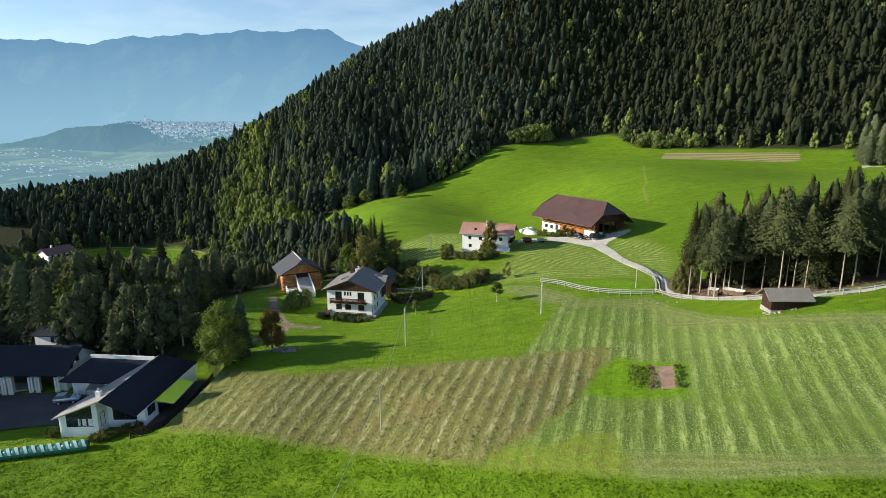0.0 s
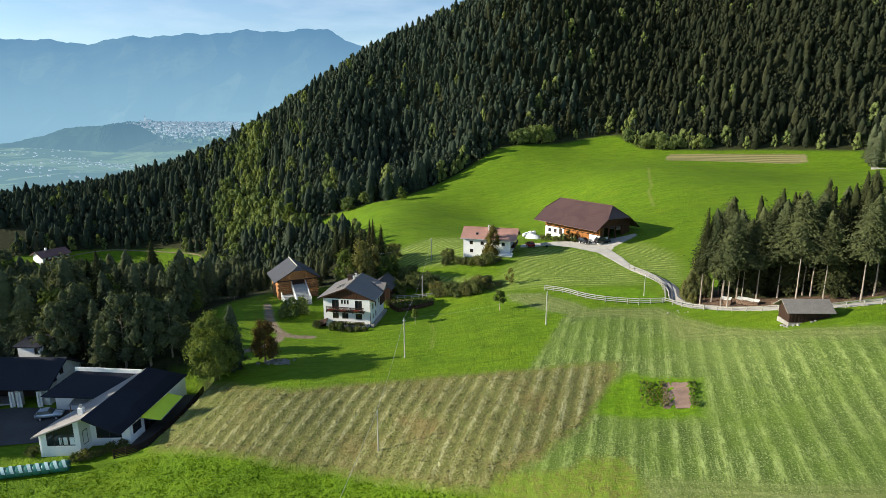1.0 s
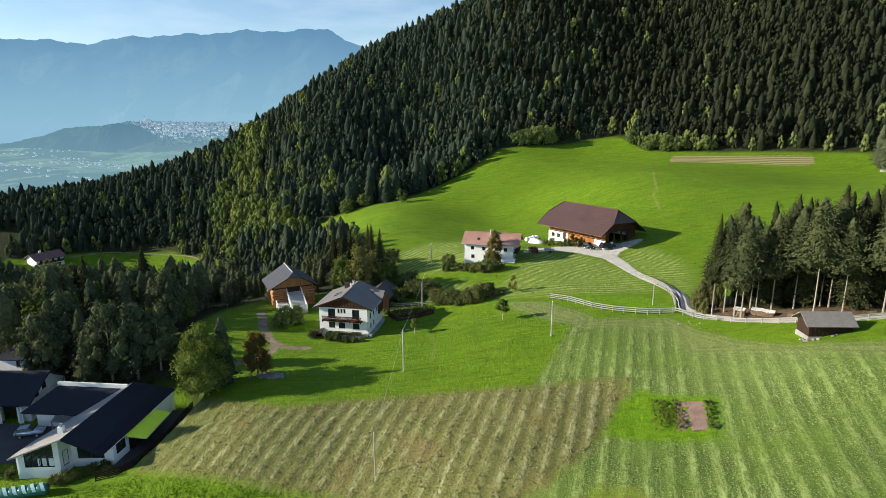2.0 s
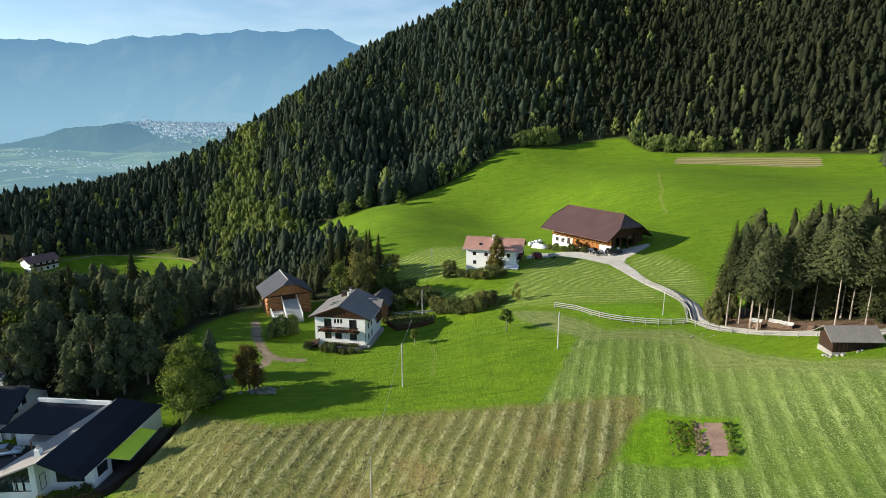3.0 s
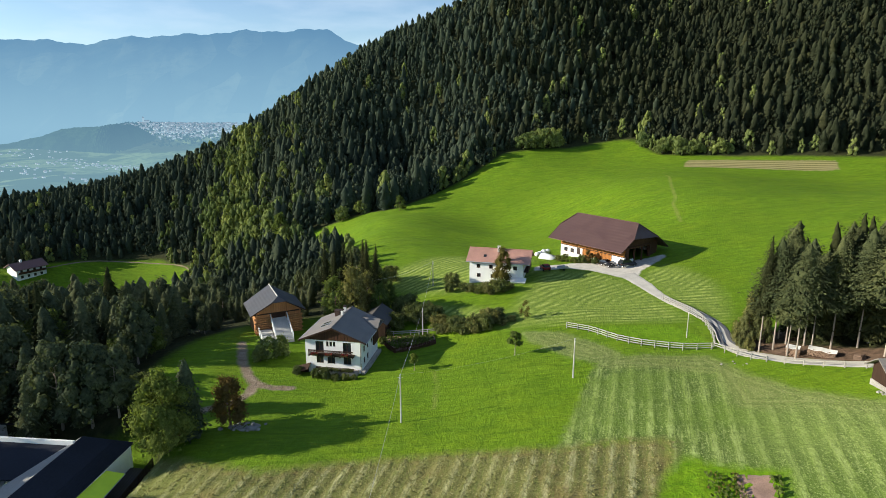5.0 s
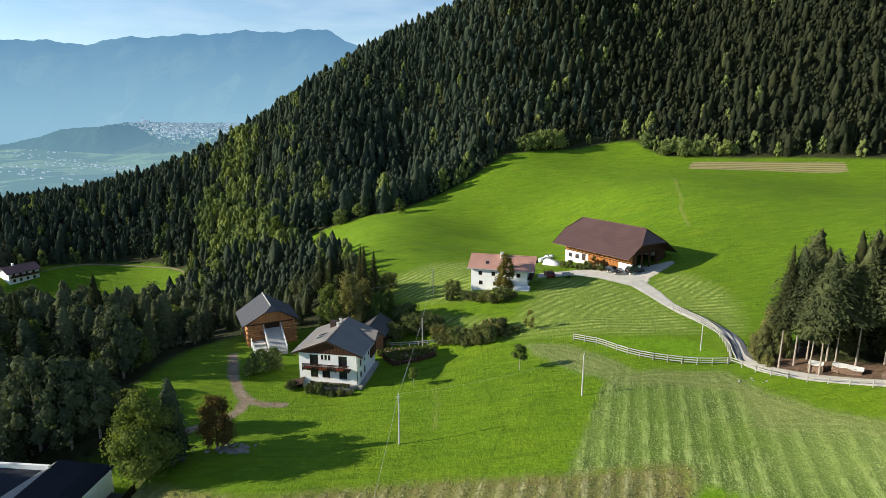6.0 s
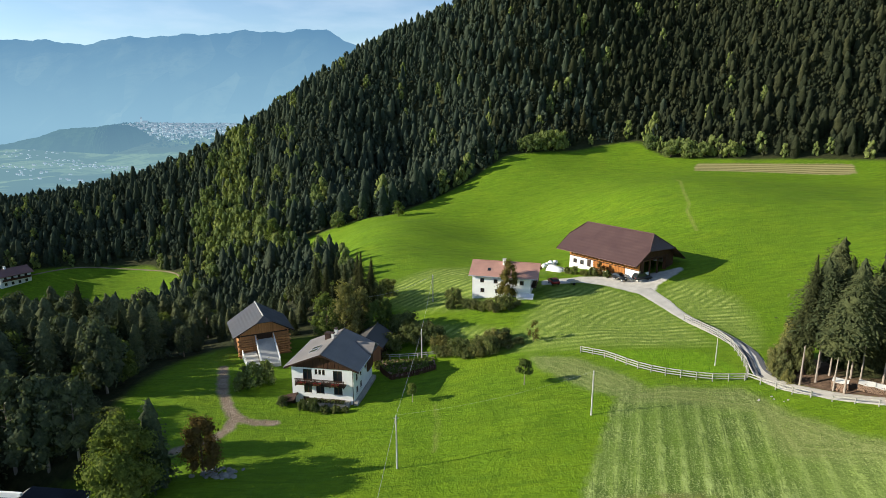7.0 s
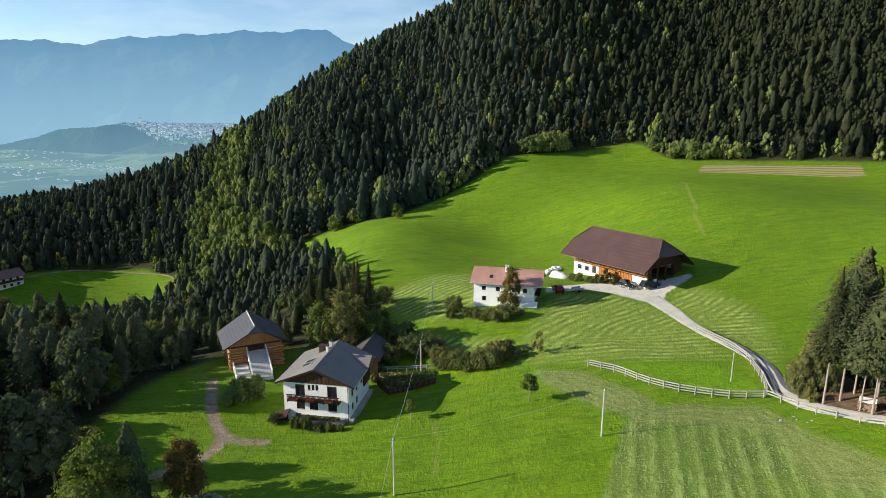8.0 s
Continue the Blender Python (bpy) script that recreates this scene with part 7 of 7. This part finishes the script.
log_pile(56.3, 111.9, -38, 16, 1.1, 5, "stacked firewood under pale cover sheets beside the lane")
log_pile(53.6, 114.6, -38, 9, 1.1, 6, "short stack of firewood at the grove edge")
st = tagged(new("tree_stump", Build().tube((0, 0, -0.3), (0, 0, 0.9), 0.8, 0.62, 11).mesh("tree_stump", "bark", 0.12)), "large upturned root stump beside the lane", "stump")
st.matrix_basis = pose(59.4, 108.6, ground_z(59.4, 108.6), 70, 0, 20)
rs = np.random.RandomState(9)
for k in range(44):
    x, y, s = -29.9 + rs.normal(0, 1.3), 108.7 + rs.normal(0, 0.65), rs.uniform(0.15, 0.42)
    o = tagged(new("boulder", Build().box(-s, s, -s * 0.8, s * 0.8, -s * 0.6, s * 0.6).mesh("boulder", "boulder", s * 0.32)), "grey boulder in a heap beneath the reddish tree", "boulder", "heap of boulders")
    o.matrix_basis = pose(x, y, ground_z(x, y) + s * 0.25, rs.uniform(-30, 30), rs.uniform(-30, 30), rs.uniform(0, 180))


def plot(name, corners, mat, label, category, lift=0.14):
    """A bed laid on the slope."""
    p = np.array(corners, float)
    n = 14
    u, v = np.meshgrid(np.linspace(0, 1, n), np.linspace(0, 1, n))
    u, v = u.ravel()[:, None], v.ravel()[:, None]
    q = p[0] * (1 - u) * (1 - v) + p[1] * u * (1 - v) + p[2] * u * v + p[3] * (1 - u) * v
    z = heights(q[:, 0], q[:, 1]) + turf(q[:, 0], q[:, 1]) + lift + np.random.RandomState(1).uniform(-0.03, 0.05, len(q))
    F = [(j * n + i, j * n + i + 1, (j + 1) * n + i + 1, (j + 1) * n + i) for i in range(n - 1) for j in range(n - 1)]
    return tagged(new(name, tri_mesh(name, np.c_[q, z], np.array(F), M[mat], smooth=True)), label, category, kind="structure")


def herbs(name, x0, x1, y0, y1, count, size, mat, label, seed, rows=0.0, shape=None):
    r = np.random.RandomState(seed)
    x, y = r.uniform(x0, x1, count), r.uniform(y0, y1, count)
    if shape is not None:
        ok = inside_distance(shape, x, y) > 0
        x, y = x[ok], y[ok]
    if rows:
        x = np.round(x / rows) * rows + r.normal(0, 0.08, len(x))
    c = np.hypot(np.sin(x * 1.7 + seed), np.cos(y * 1.3 + seed))
    P = np.c_[x, y, heights(x, y) + 0.15 + r.uniform(0, 0.75, len(x)) * size * c]
    V, F = clumps(P, r.normal(0, 0.6, P.shape) + (0, 0, 0.8), np.full(len(x), size) * r.uniform(0.6, 1.2, len(x)), r, 3, 0.8)
    return tagged(new(name, tri_mesh(name, V, F, M[mat])), label, "plants", kind="stuff")


plot("garden_bed", [(30.0, 80.7), (33.6, 79.7), (35.8, 86.6), (32.4, 87.8)], "soil", "bare brown soil of a small vegetable plot", "garden bed", 0.05)
PLOT_L = [(27.2, 81.3), (30.4, 80.6), (32.3, 87.6), (29.4, 88.8)]
herbs("vegetables", 27, 33, 80, 89, 240, 0.34, "broadleaf", "leafy vegetables growing in the small plot", 3, 0, PLOT_L)
herbs("herbs", 27, 33, 80, 89, 130, 0.3, "dry_leaf", "yellowing vegetables in the small plot", 4, 0, PLOT_L)
herbs("pale_greens", 29.5, 32.5, 80, 88, 120, 0.34, "willow", "pale leafy greens along the bare soil", 6, 0, [(29.9, 80.8), (30.9, 80.5), (33, 87.4), (32, 87.7)])
herbs("border_plants", 33, 37, 79, 88, 300, 0.4, "broadleaf", "tall green plants edging the small plot", 5, 0, [(33.4, 79.9), (34.2, 79.6), (36.4, 86.3), (35.6, 86.7)])
plot("kitchen_garden", [(-10.0, 138.6), (-2.0, 141.0), (-2.4, 145.2), (-12.6, 146.2)], "soil", "soil of the kitchen garden beside the chalet", "garden bed", 0.3)
herbs("kitchen_herbs", -13, -1, 138, 147, 1700, 0.45, "broadleaf", "dense kitchen garden greenery inside a paling fence", 8, 0, [(-10.4, 139.2), (-2.4, 141.4), (-2.6, 145.0), (-12.2, 146.0)])
herbs("garden_flowers", -13, -1, 138, 147, 260, 0.35, "dry_leaf", "yellowing perennials in the kitchen garden", 12, 0, [(-10.4, 139.2), (-2.4, 141.4), (-2.6, 145.0), (-12.2, 146.0)])


def paling(line, h, mat, label):
    p = np.array(line, float)
    t = np.r_[0, np.cumsum(np.hypot(*np.diff(p, axis=0).T))]
    q = np.arange(0, t[-1], 0.22)
    x, y = np.interp(q, t, p[:, 0]), np.interp(q, t, p[:, 1])
    z = heights(x, y)
    f = thing("paling_fence", x[0], y[0], z[0], 0, label, "fence")
    m = Build().box(-0.08, 0.08, -0.02, 0.02, -0.2, h).mesh("pale", mat)
    for a, b, c in zip(x, y, z):
        o = part("pale", m, f)
        o.matrix_basis = pose(a - x[0], b - y[0], c - z[0] + random.uniform(-0.05, 0.05), 0, random.uniform(-3, 3), math.degrees(math.atan2(p[-1][1] - p[0][1], p[-1][0] - p[0][0])))


paling([(-12.9, 144.0), (-11.6, 141.0), (-9.9, 138.3), (-5.5, 139.4), (-1.8, 140.8)], 1.05, "wood_brown", "dark paling fence round the kitchen garden")
fence([(-12.6, 146.8), (-7.5, 146.2), (-1.9, 145.6)], 2, 1.9, 1.1, "pale wooden rail at the back of the kitchen garden")
for k, (x, y) in enumerate(((-11.9, 147.2), (-12.6, 143.2), (-1.2, 145.8))):
    plant(T["bush"][k], x, y, 0.55, 40 * k, "bush")


# ---- courtyard ----
plot("courtyard", [(-104, 88), (-61.5, 91.5), (-60.0, 101.5), (-104, 103.2)], "asphalt", "dark asphalt courtyard between hall and white building", "courtyard", 0.16)


# ---- house and field in the dip ----
def valley_house(x, y, turn, w, d, h, roof_mat, label):
    z = ground_z(x, y)
    o = thing("house", x, y, z, turn, label, "house", "houses in the dip")
    holes = [(w * (0.12 + 0.22 * k), w * (0.12 + 0.22 * k) + 1.2, zz, zz + 1.4) for k in range(4) for zz in (1.0, 3.8) if zz + 1.6 < h]
    b = wall_cells(Build(), 0, w, 0, 0.3, -2.5, h, holes)
    b.box(0, 0.3, 0.3, d, -2.5, h).box(w - 0.3, w, 0.3, d, -2.5, h).box(0.3, w - 0.3, d - 0.3, d, -2.5, h)
    part("wall", b.mesh("wall", "plaster"), o)
    for q in holes:
        window(o, (q[0] + q[1]) / 2, 0.1, q[2], 1.2, 1.4, 0, "wood_brown")
    rz = h + d * 0.24
    for x0 in (0.3, w):
        part("gable", Build().slab([(x0, 0, h), (x0, d, h), (x0, d / 2, rz - 0.1)], 0.28).mesh("gable", "plaster"), o)
    for pts in ([(-1, -1.1, h - 0.3), (w + 1, -1.1, h - 0.3), (w + 1, d / 2, rz), (-1, d / 2, rz)], [(-1, d / 2, rz), (w + 1, d / 2, rz), (w + 1, d + 1.1, h - 0.3), (-1, d + 1.1, h - 0.3)]):
        part("roof", Build().slab(pts, 0.25).mesh("roof", roof_mat), o)
    c = part("chimney", Build().box(w * 0.3, w * 0.3 + 0.9, d * 0.45, d * 0.45 + 0.9, rz - 1, rz + 1.1).mesh("chimney", "plaster"), o)
    part("balcony", Build().box(0.5, w - 0.5, -1.1, 0, 3.2, 3.4).box(0.5, w - 0.5, -1.12, -1.04, 3.4, 4.3).mesh("balcony", "wood_brown"), o)


valley_house(-209, 315.3, 58, 13.5, 10, 5.8, "roof_maroon", "white house with reddish roof down in the dip")
valley_house(-241, 306, 14, 11, 8, 5.0, "slate_light", "small pale house with grey roof down in the dip")
valley_house(-231, 292, 10, 12, 8, 4.5, "slate_light", "low pale outbuilding down in the dip")


# ---- houses and clump beyond the upper meadow ----
dry = thing("stone_wall", 181.5, 263.0, ground_z(183, 262), -34, "low wall of pale rubble stones beyond the upper meadow", "wall")
for k in range(22):
    s_ = rs.uniform(0.35, 0.6)
    part("stone", Build().box(-s_, s_, -s_ * 0.7, s_ * 0.7, -0.4, s_ * 1.3).mesh("stone", "stone", s_ * 0.25), dry).location = (0.3 + k * 0.42, rs.uniform(-0.3, 0.3), 0)
valley_house(143, 187, 200, 8, 7, 3.6, "slate_light", "small white house behind the spruce grove")
for x, y, s_ in ((185, 266, 1.0), (189, 264, 1.15), (193, 262, 1.2), (190, 271, 1.3), (197, 260, 1.3), (186, 271, 1.1), (195, 267, 1.25)):
    plant(T["wood"][int(x) % 3], x, y, s_, x * 17, label="tall conifer beside the rubble wall")
for k in range(5):
    x, y, s = 44.6 + rs.uniform(-2.2, 2.4), 114.6 + rs.uniform(-1.5, 1.5), rs.uniform(0.1, 0.2)
    o = tagged(new("stone", Build().box(-s, s, -s * 0.8, s * 0.8, -s * 0.6, s * 0.6).mesh("stone", "stone", s * 0.3)), "small pale stone in the grass beside the lane", "stone", "stones by the lane")
    o.matrix_basis = pose(x, y, ground_z(x, y) + s * 0.2, rs.uniform(-30, 30), rs.uniform(-30, 30), rs.uniform(0, 180))
# undergrowth along the grove's edge
for x, y, s_ in ((49.0, 122.6, 0.75), (50.0, 124.4, 0.9), (49.2, 119.4, 0.6), (51.6, 126.0, 1.0), (48.8, 120.9, 0.5), (54.0, 127.5, 1.1)):
    plant(hedge[1], x, y, s_ * 0.9, x * 50, "bush", tall=1.5, label="leafy undergrowth at the edge of the spruce grove")


# ---- tufts of the meadow, the hay and the cut grass ----
def tufts(name, count, size, mat, label, seed, shape, y0, y1, x0, x1, out=(), row=0.0):
    r = np.random.RandomState(seed)
    y = y0 + (y1 - y0) * r.uniform(0, 1, count) ** 1.35
    x = x0 + (x1 - x0) * r.uniform(0, 1, count)
    ok = np.ones(count, bool) if shape is None else inside_distance(shape, x, y) > 0.2
    for p in out:
        ok &= inside_distance(p, x, y) < -0.2
    patch = np.sin(x * 0.9 + 2 * np.sin(y * 0.37)) * np.cos(y * 0.8 + np.sin(x * 0.5)) + r.normal(0, 0.6, count)
    ok &= patch > -0.2
    if row:
        ok &= np.sin((0.954 * x - 0.3 * y) * 2 * np.pi / row) + r.normal(0, 0.45, count) > 0.25
    x, y = x[ok], y[ok]
    P = np.c_[x, y, heights(x, y) + turf(x, y) + 0.02]
    D = r.normal(0, 1, P.shape) * (1, 1, 0.15) + (0, 0, 0.3)
    V, F = clumps(P, D, size * r.uniform(0.5, 1.3, len(x)), r, 2, 0.6)
    return tagged(new(name, tri_mesh(name, V, F, M[mat])), label, "grass", kind="stuff")


tufts("meadow_grass", 90000, 0.26, "tuft", "uneven green tufts of uncut meadow grass", 61, FIELDS["uncut"], 46, 88, -70, 60, (PAD,))
tufts("hay", 110000, 0.25, "hay_tuft", "loose straw-coloured hay lying in rows", 62, FIELDS["hay"], 66, 102, -44, 32, (), 2.35)
tufts("cut_grass", 70000, 0.17, "mown_tuft", "pale cut grass strewn over the mown field", 63, FIELDS["mown"], 40, 126, 2, 110, (FIELDS["lush"],), 2.5)


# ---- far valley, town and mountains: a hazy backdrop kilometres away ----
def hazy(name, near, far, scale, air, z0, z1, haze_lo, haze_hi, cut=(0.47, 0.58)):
    """Distant land: its own colour, dimmed, with the air's haze painted in as emission, thicker low down."""
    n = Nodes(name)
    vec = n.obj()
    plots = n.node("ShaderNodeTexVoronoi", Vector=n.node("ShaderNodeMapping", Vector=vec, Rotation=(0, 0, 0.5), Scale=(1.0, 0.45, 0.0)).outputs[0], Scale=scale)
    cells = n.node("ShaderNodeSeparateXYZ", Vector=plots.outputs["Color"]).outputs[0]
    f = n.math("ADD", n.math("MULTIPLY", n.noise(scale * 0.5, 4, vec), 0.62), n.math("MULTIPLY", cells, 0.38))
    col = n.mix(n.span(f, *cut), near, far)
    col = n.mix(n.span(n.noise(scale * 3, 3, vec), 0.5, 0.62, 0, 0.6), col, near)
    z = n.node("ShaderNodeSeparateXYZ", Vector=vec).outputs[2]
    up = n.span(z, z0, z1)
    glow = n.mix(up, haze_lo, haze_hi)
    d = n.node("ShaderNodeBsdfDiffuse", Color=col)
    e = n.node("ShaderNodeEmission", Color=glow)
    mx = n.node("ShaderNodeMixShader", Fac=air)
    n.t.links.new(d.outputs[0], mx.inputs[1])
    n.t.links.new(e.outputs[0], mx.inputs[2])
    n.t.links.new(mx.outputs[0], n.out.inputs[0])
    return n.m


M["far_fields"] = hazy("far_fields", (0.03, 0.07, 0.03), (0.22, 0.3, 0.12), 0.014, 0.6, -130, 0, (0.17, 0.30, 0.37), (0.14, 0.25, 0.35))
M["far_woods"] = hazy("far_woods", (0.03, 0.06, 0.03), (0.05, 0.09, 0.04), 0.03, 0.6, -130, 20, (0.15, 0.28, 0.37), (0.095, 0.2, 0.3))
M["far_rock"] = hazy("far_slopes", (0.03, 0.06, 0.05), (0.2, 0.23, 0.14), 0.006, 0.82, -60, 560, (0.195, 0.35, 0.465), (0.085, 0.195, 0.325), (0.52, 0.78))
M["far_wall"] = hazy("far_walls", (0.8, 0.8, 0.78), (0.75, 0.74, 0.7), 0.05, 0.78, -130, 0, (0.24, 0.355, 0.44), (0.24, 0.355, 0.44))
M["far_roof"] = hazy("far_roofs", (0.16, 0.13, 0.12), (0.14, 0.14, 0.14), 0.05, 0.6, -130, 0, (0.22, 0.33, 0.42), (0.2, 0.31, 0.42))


def fbm(x, y, s):
    return sum(np.sin(x / (s / f) + 1.7 * f + 2 * np.sin(y / (s / f) * 0.7 + f)) * np.cos(y / (s / f) - 0.6 * f) / f for f in (1, 2.1, 4.3, 8.7))


def valley_z(x, y):
    b = x / y
    z = np.interp(y, [700, 1300, 2000, 2450, 2950, 3300], [-90, -115, -132, -104, -34, -70])
    side = np.clip((b + 0.66) / 0.16, 0, 1)
    side = side * side * (3 - 2 * side)
    low = np.interp(y, [700, 1300, 2000, 2260, 2500, 2950, 3300], [-90, -104, -108, -100, -145, -170, -180])
    return low + (z - low) * side + 5 * fbm(x, y, 260)


vx, vy = np.meshgrid(np.linspace(-1.15, 0.05, 110), np.linspace(700, 3300, 90))
vx = (vx * vy).ravel()
vy = vy.ravel()
nx, ny = 110, 90
ii, jj = [a.ravel() for a in np.meshgrid(np.arange(nx - 1), np.arange(ny - 1))]
qf = np.stack([jj * nx + ii, jj * nx + ii + 1, (jj + 1) * nx + ii + 1, (jj + 1) * nx + ii], 1)
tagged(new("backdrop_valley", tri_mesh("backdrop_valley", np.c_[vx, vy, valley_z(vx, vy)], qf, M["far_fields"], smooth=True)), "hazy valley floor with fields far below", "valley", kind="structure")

# wooded hill beside the town
hx, hy = np.meshgrid(np.linspace(-1, 1, 90), np.linspace(-1, 1, 50))
hx, hy = hx.ravel(), hy.ravel()
wx, wy = -1250 + hx * np.where(hx < 0, 560, 80), 2350 + hy * np.where(hy < 0, 120, 260)
crest = np.clip(1 - hy**2, 0, 1) ** 0.7
top = np.interp(hx, [-1, -0.816, -0.505, -0.31, 0, 0.5, 0.8, 1], [-150, -123, -75, -43, -25, -23, -40, -125])
low = valley_z(wx, wy) - 6
hz = low + np.maximum(0, top - low) * crest + (5 * fbm(wx, wy, 70) + np.random.RandomState(3).uniform(0, 8, wx.size)) * (crest > 0.15)
nx, ny = 90, 50
ii, jj = [a.ravel() for a in np.meshgrid(np.arange(nx - 1), np.arange(ny - 1))]
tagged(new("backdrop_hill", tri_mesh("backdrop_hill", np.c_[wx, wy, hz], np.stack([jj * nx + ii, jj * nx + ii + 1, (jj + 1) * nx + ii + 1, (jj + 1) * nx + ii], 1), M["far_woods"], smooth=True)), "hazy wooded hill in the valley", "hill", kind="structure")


def ridge(b):
    """Height of the far crest by bearing."""
    z = 505 + 70 * (b + 0.45) + 26 * np.exp(-(((b + 0.215) / 0.045) ** 2)) + 22 * np.exp(-(((b + 0.315) / 0.035) ** 2)) - 40 * np.exp(-(((b + 0.56) / 0.06) ** 2)) - 210 * np.clip((b + 0.175) / 0.12, 0, 1.6)
    return z + 7 * np.sin(b * 60) + 5 * np.sin(b * 143 + 1) + 2.5 * np.sin(b * 391)


mb, mv = np.meshgrid(np.linspace(-1.2, 0.5, 260), np.linspace(0, 1.15, 60))
mb, mv = mb.ravel(), mv.ravel()
md = 3150 + 1150 * mv
mz = -190 + (ridge(mb) + 190) * np.where(mv <= 1, mv**0.85, 1 - (mv - 1) * 2.5) + 26 * fbm(mb * md, md, 330) * np.clip(mv * (1 - mv) * 4, 0, 1)
nx, ny = 260, 60
ii, jj = [a.ravel() for a in np.meshgrid(np.arange(nx - 1), np.arange(ny - 1))]
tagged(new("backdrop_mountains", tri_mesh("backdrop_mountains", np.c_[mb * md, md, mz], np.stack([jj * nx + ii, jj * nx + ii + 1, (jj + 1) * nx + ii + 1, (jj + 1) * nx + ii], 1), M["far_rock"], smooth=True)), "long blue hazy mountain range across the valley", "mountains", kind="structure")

tr = np.random.RandomState(31)
wallV, wallF, roofV, roofF = [], [], [], []


def town_house(x, y, w, d, h, a):
    z = float(valley_z(np.array([x]), np.array([y]))[0]) - 1
    c, s = math.cos(a), math.sin(a)
    o, o2 = len(wallV), len(roofV)
    for zz in (0, h):
        for dx, dy in ((-w, -d), (w, -d), (w, d), (-w, d)):
            wallV.append((x + dx * c - dy * s, y + dx * s + dy * c, z + zz))
    wallF.extend([(o, o + 1, o + 5, o + 4), (o + 1, o + 2, o + 6, o + 5), (o + 2, o + 3, o + 7, o + 6), (o + 3, o, o + 4, o + 7)])
    for dx, dy, zz in ((-w, -d, h), (w, -d, h), (w, d, h), (-w, d, h), (-w, 0, h + d * 0.7), (w, 0, h + d * 0.7)):
        roofV.append((x + dx * 1.1 * c - dy * 1.15 * s, y + dx * 1.1 * s + dy * 1.15 * c, z + zz))
    roofF.extend([(o2, o2 + 1, o2 + 5, o2 + 4), (o2 + 2, o2 + 3, o2 + 4, o2 + 5), (o2 + 3, o2, o2 + 4, o2 + 4), (o2 + 1, o2 + 2, o2 + 5, o2 + 5)])


for k in range(980):
    u = tr.rand()
    b = -0.52 + 0.2 * tr.beta(2.2, 1.6)
    y = 2960 - 420 * tr.beta(1.1, 2.2) if u < 0.78 else tr.uniform(1350, 2250)
    b = b if u < 0.78 else -0.62 + 0.12 * math.sin(y * 0.011) + tr.normal(0, 0.06)
    k_ = 1.0 if u < 0.78 else 0.48
    town_house(b * y, y, tr.uniform(3.5, 7) * k_, tr.uniform(3, 5) * k_, tr.uniform(4, 8) * k_, tr.uniform(-0.5, 0.5))
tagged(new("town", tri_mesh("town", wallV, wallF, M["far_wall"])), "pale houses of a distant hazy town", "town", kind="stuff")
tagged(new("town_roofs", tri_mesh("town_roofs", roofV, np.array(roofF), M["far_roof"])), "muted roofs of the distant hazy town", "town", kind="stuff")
tx = -0.64 + 0.32 * tr.beta(2.2, 1.6, 900)
ty = 2990 - 600 * tr.beta(1.1, 1.6, 900)
tP = np.c_[tx * ty, ty, valley_z(tx * ty, ty) + 3]
tV, tF = clumps(tP, tr.normal(0, 1, tP.shape), np.full(900, 11.0), tr, 3, 0.9)
tagged(new("town_trees", tri_mesh("town_trees", tV, tF, M["far_woods"])), "hazy dark trees between the distant houses", "trees", kind="stuff")
y = 2955
church = thing("church", -0.474 * y, y, float(valley_z(np.array([-0.474 * y]), np.array([y]))[0]) - 1, 8, "distant white church with square tower in the town", "church")
part("tower", Build().box(-4, 4, -4, 4, 0, 26).mesh("tower", "far_wall"), church)
part("nave", Build().box(4, 26, -6, 6, 0, 12).mesh("nave", "far_wall"), church)
part("spire", Build().add([(-4.4, -4.4, 26), (4.4, -4.4, 26), (4.4, 4.4, 26), (-4.4, 4.4, 26), (0, 0, 36)], [(0, 1, 4), (1, 2, 4), (2, 3, 4), (3, 0, 4)]).mesh("spire", "far_roof"), church)
part("nave_roof", Build().slab([(4, -6.6, 11.6), (26.6, -6.6, 11.6), (26.6, 0, 17), (4, 0, 17)], 0.4).slab([(4, 0, 17), (26.6, 0, 17), (26.6, 6.6, 11.6), (4, 6.6, 11.6)], 0.4).mesh("nave_roof", "far_roof"), church)
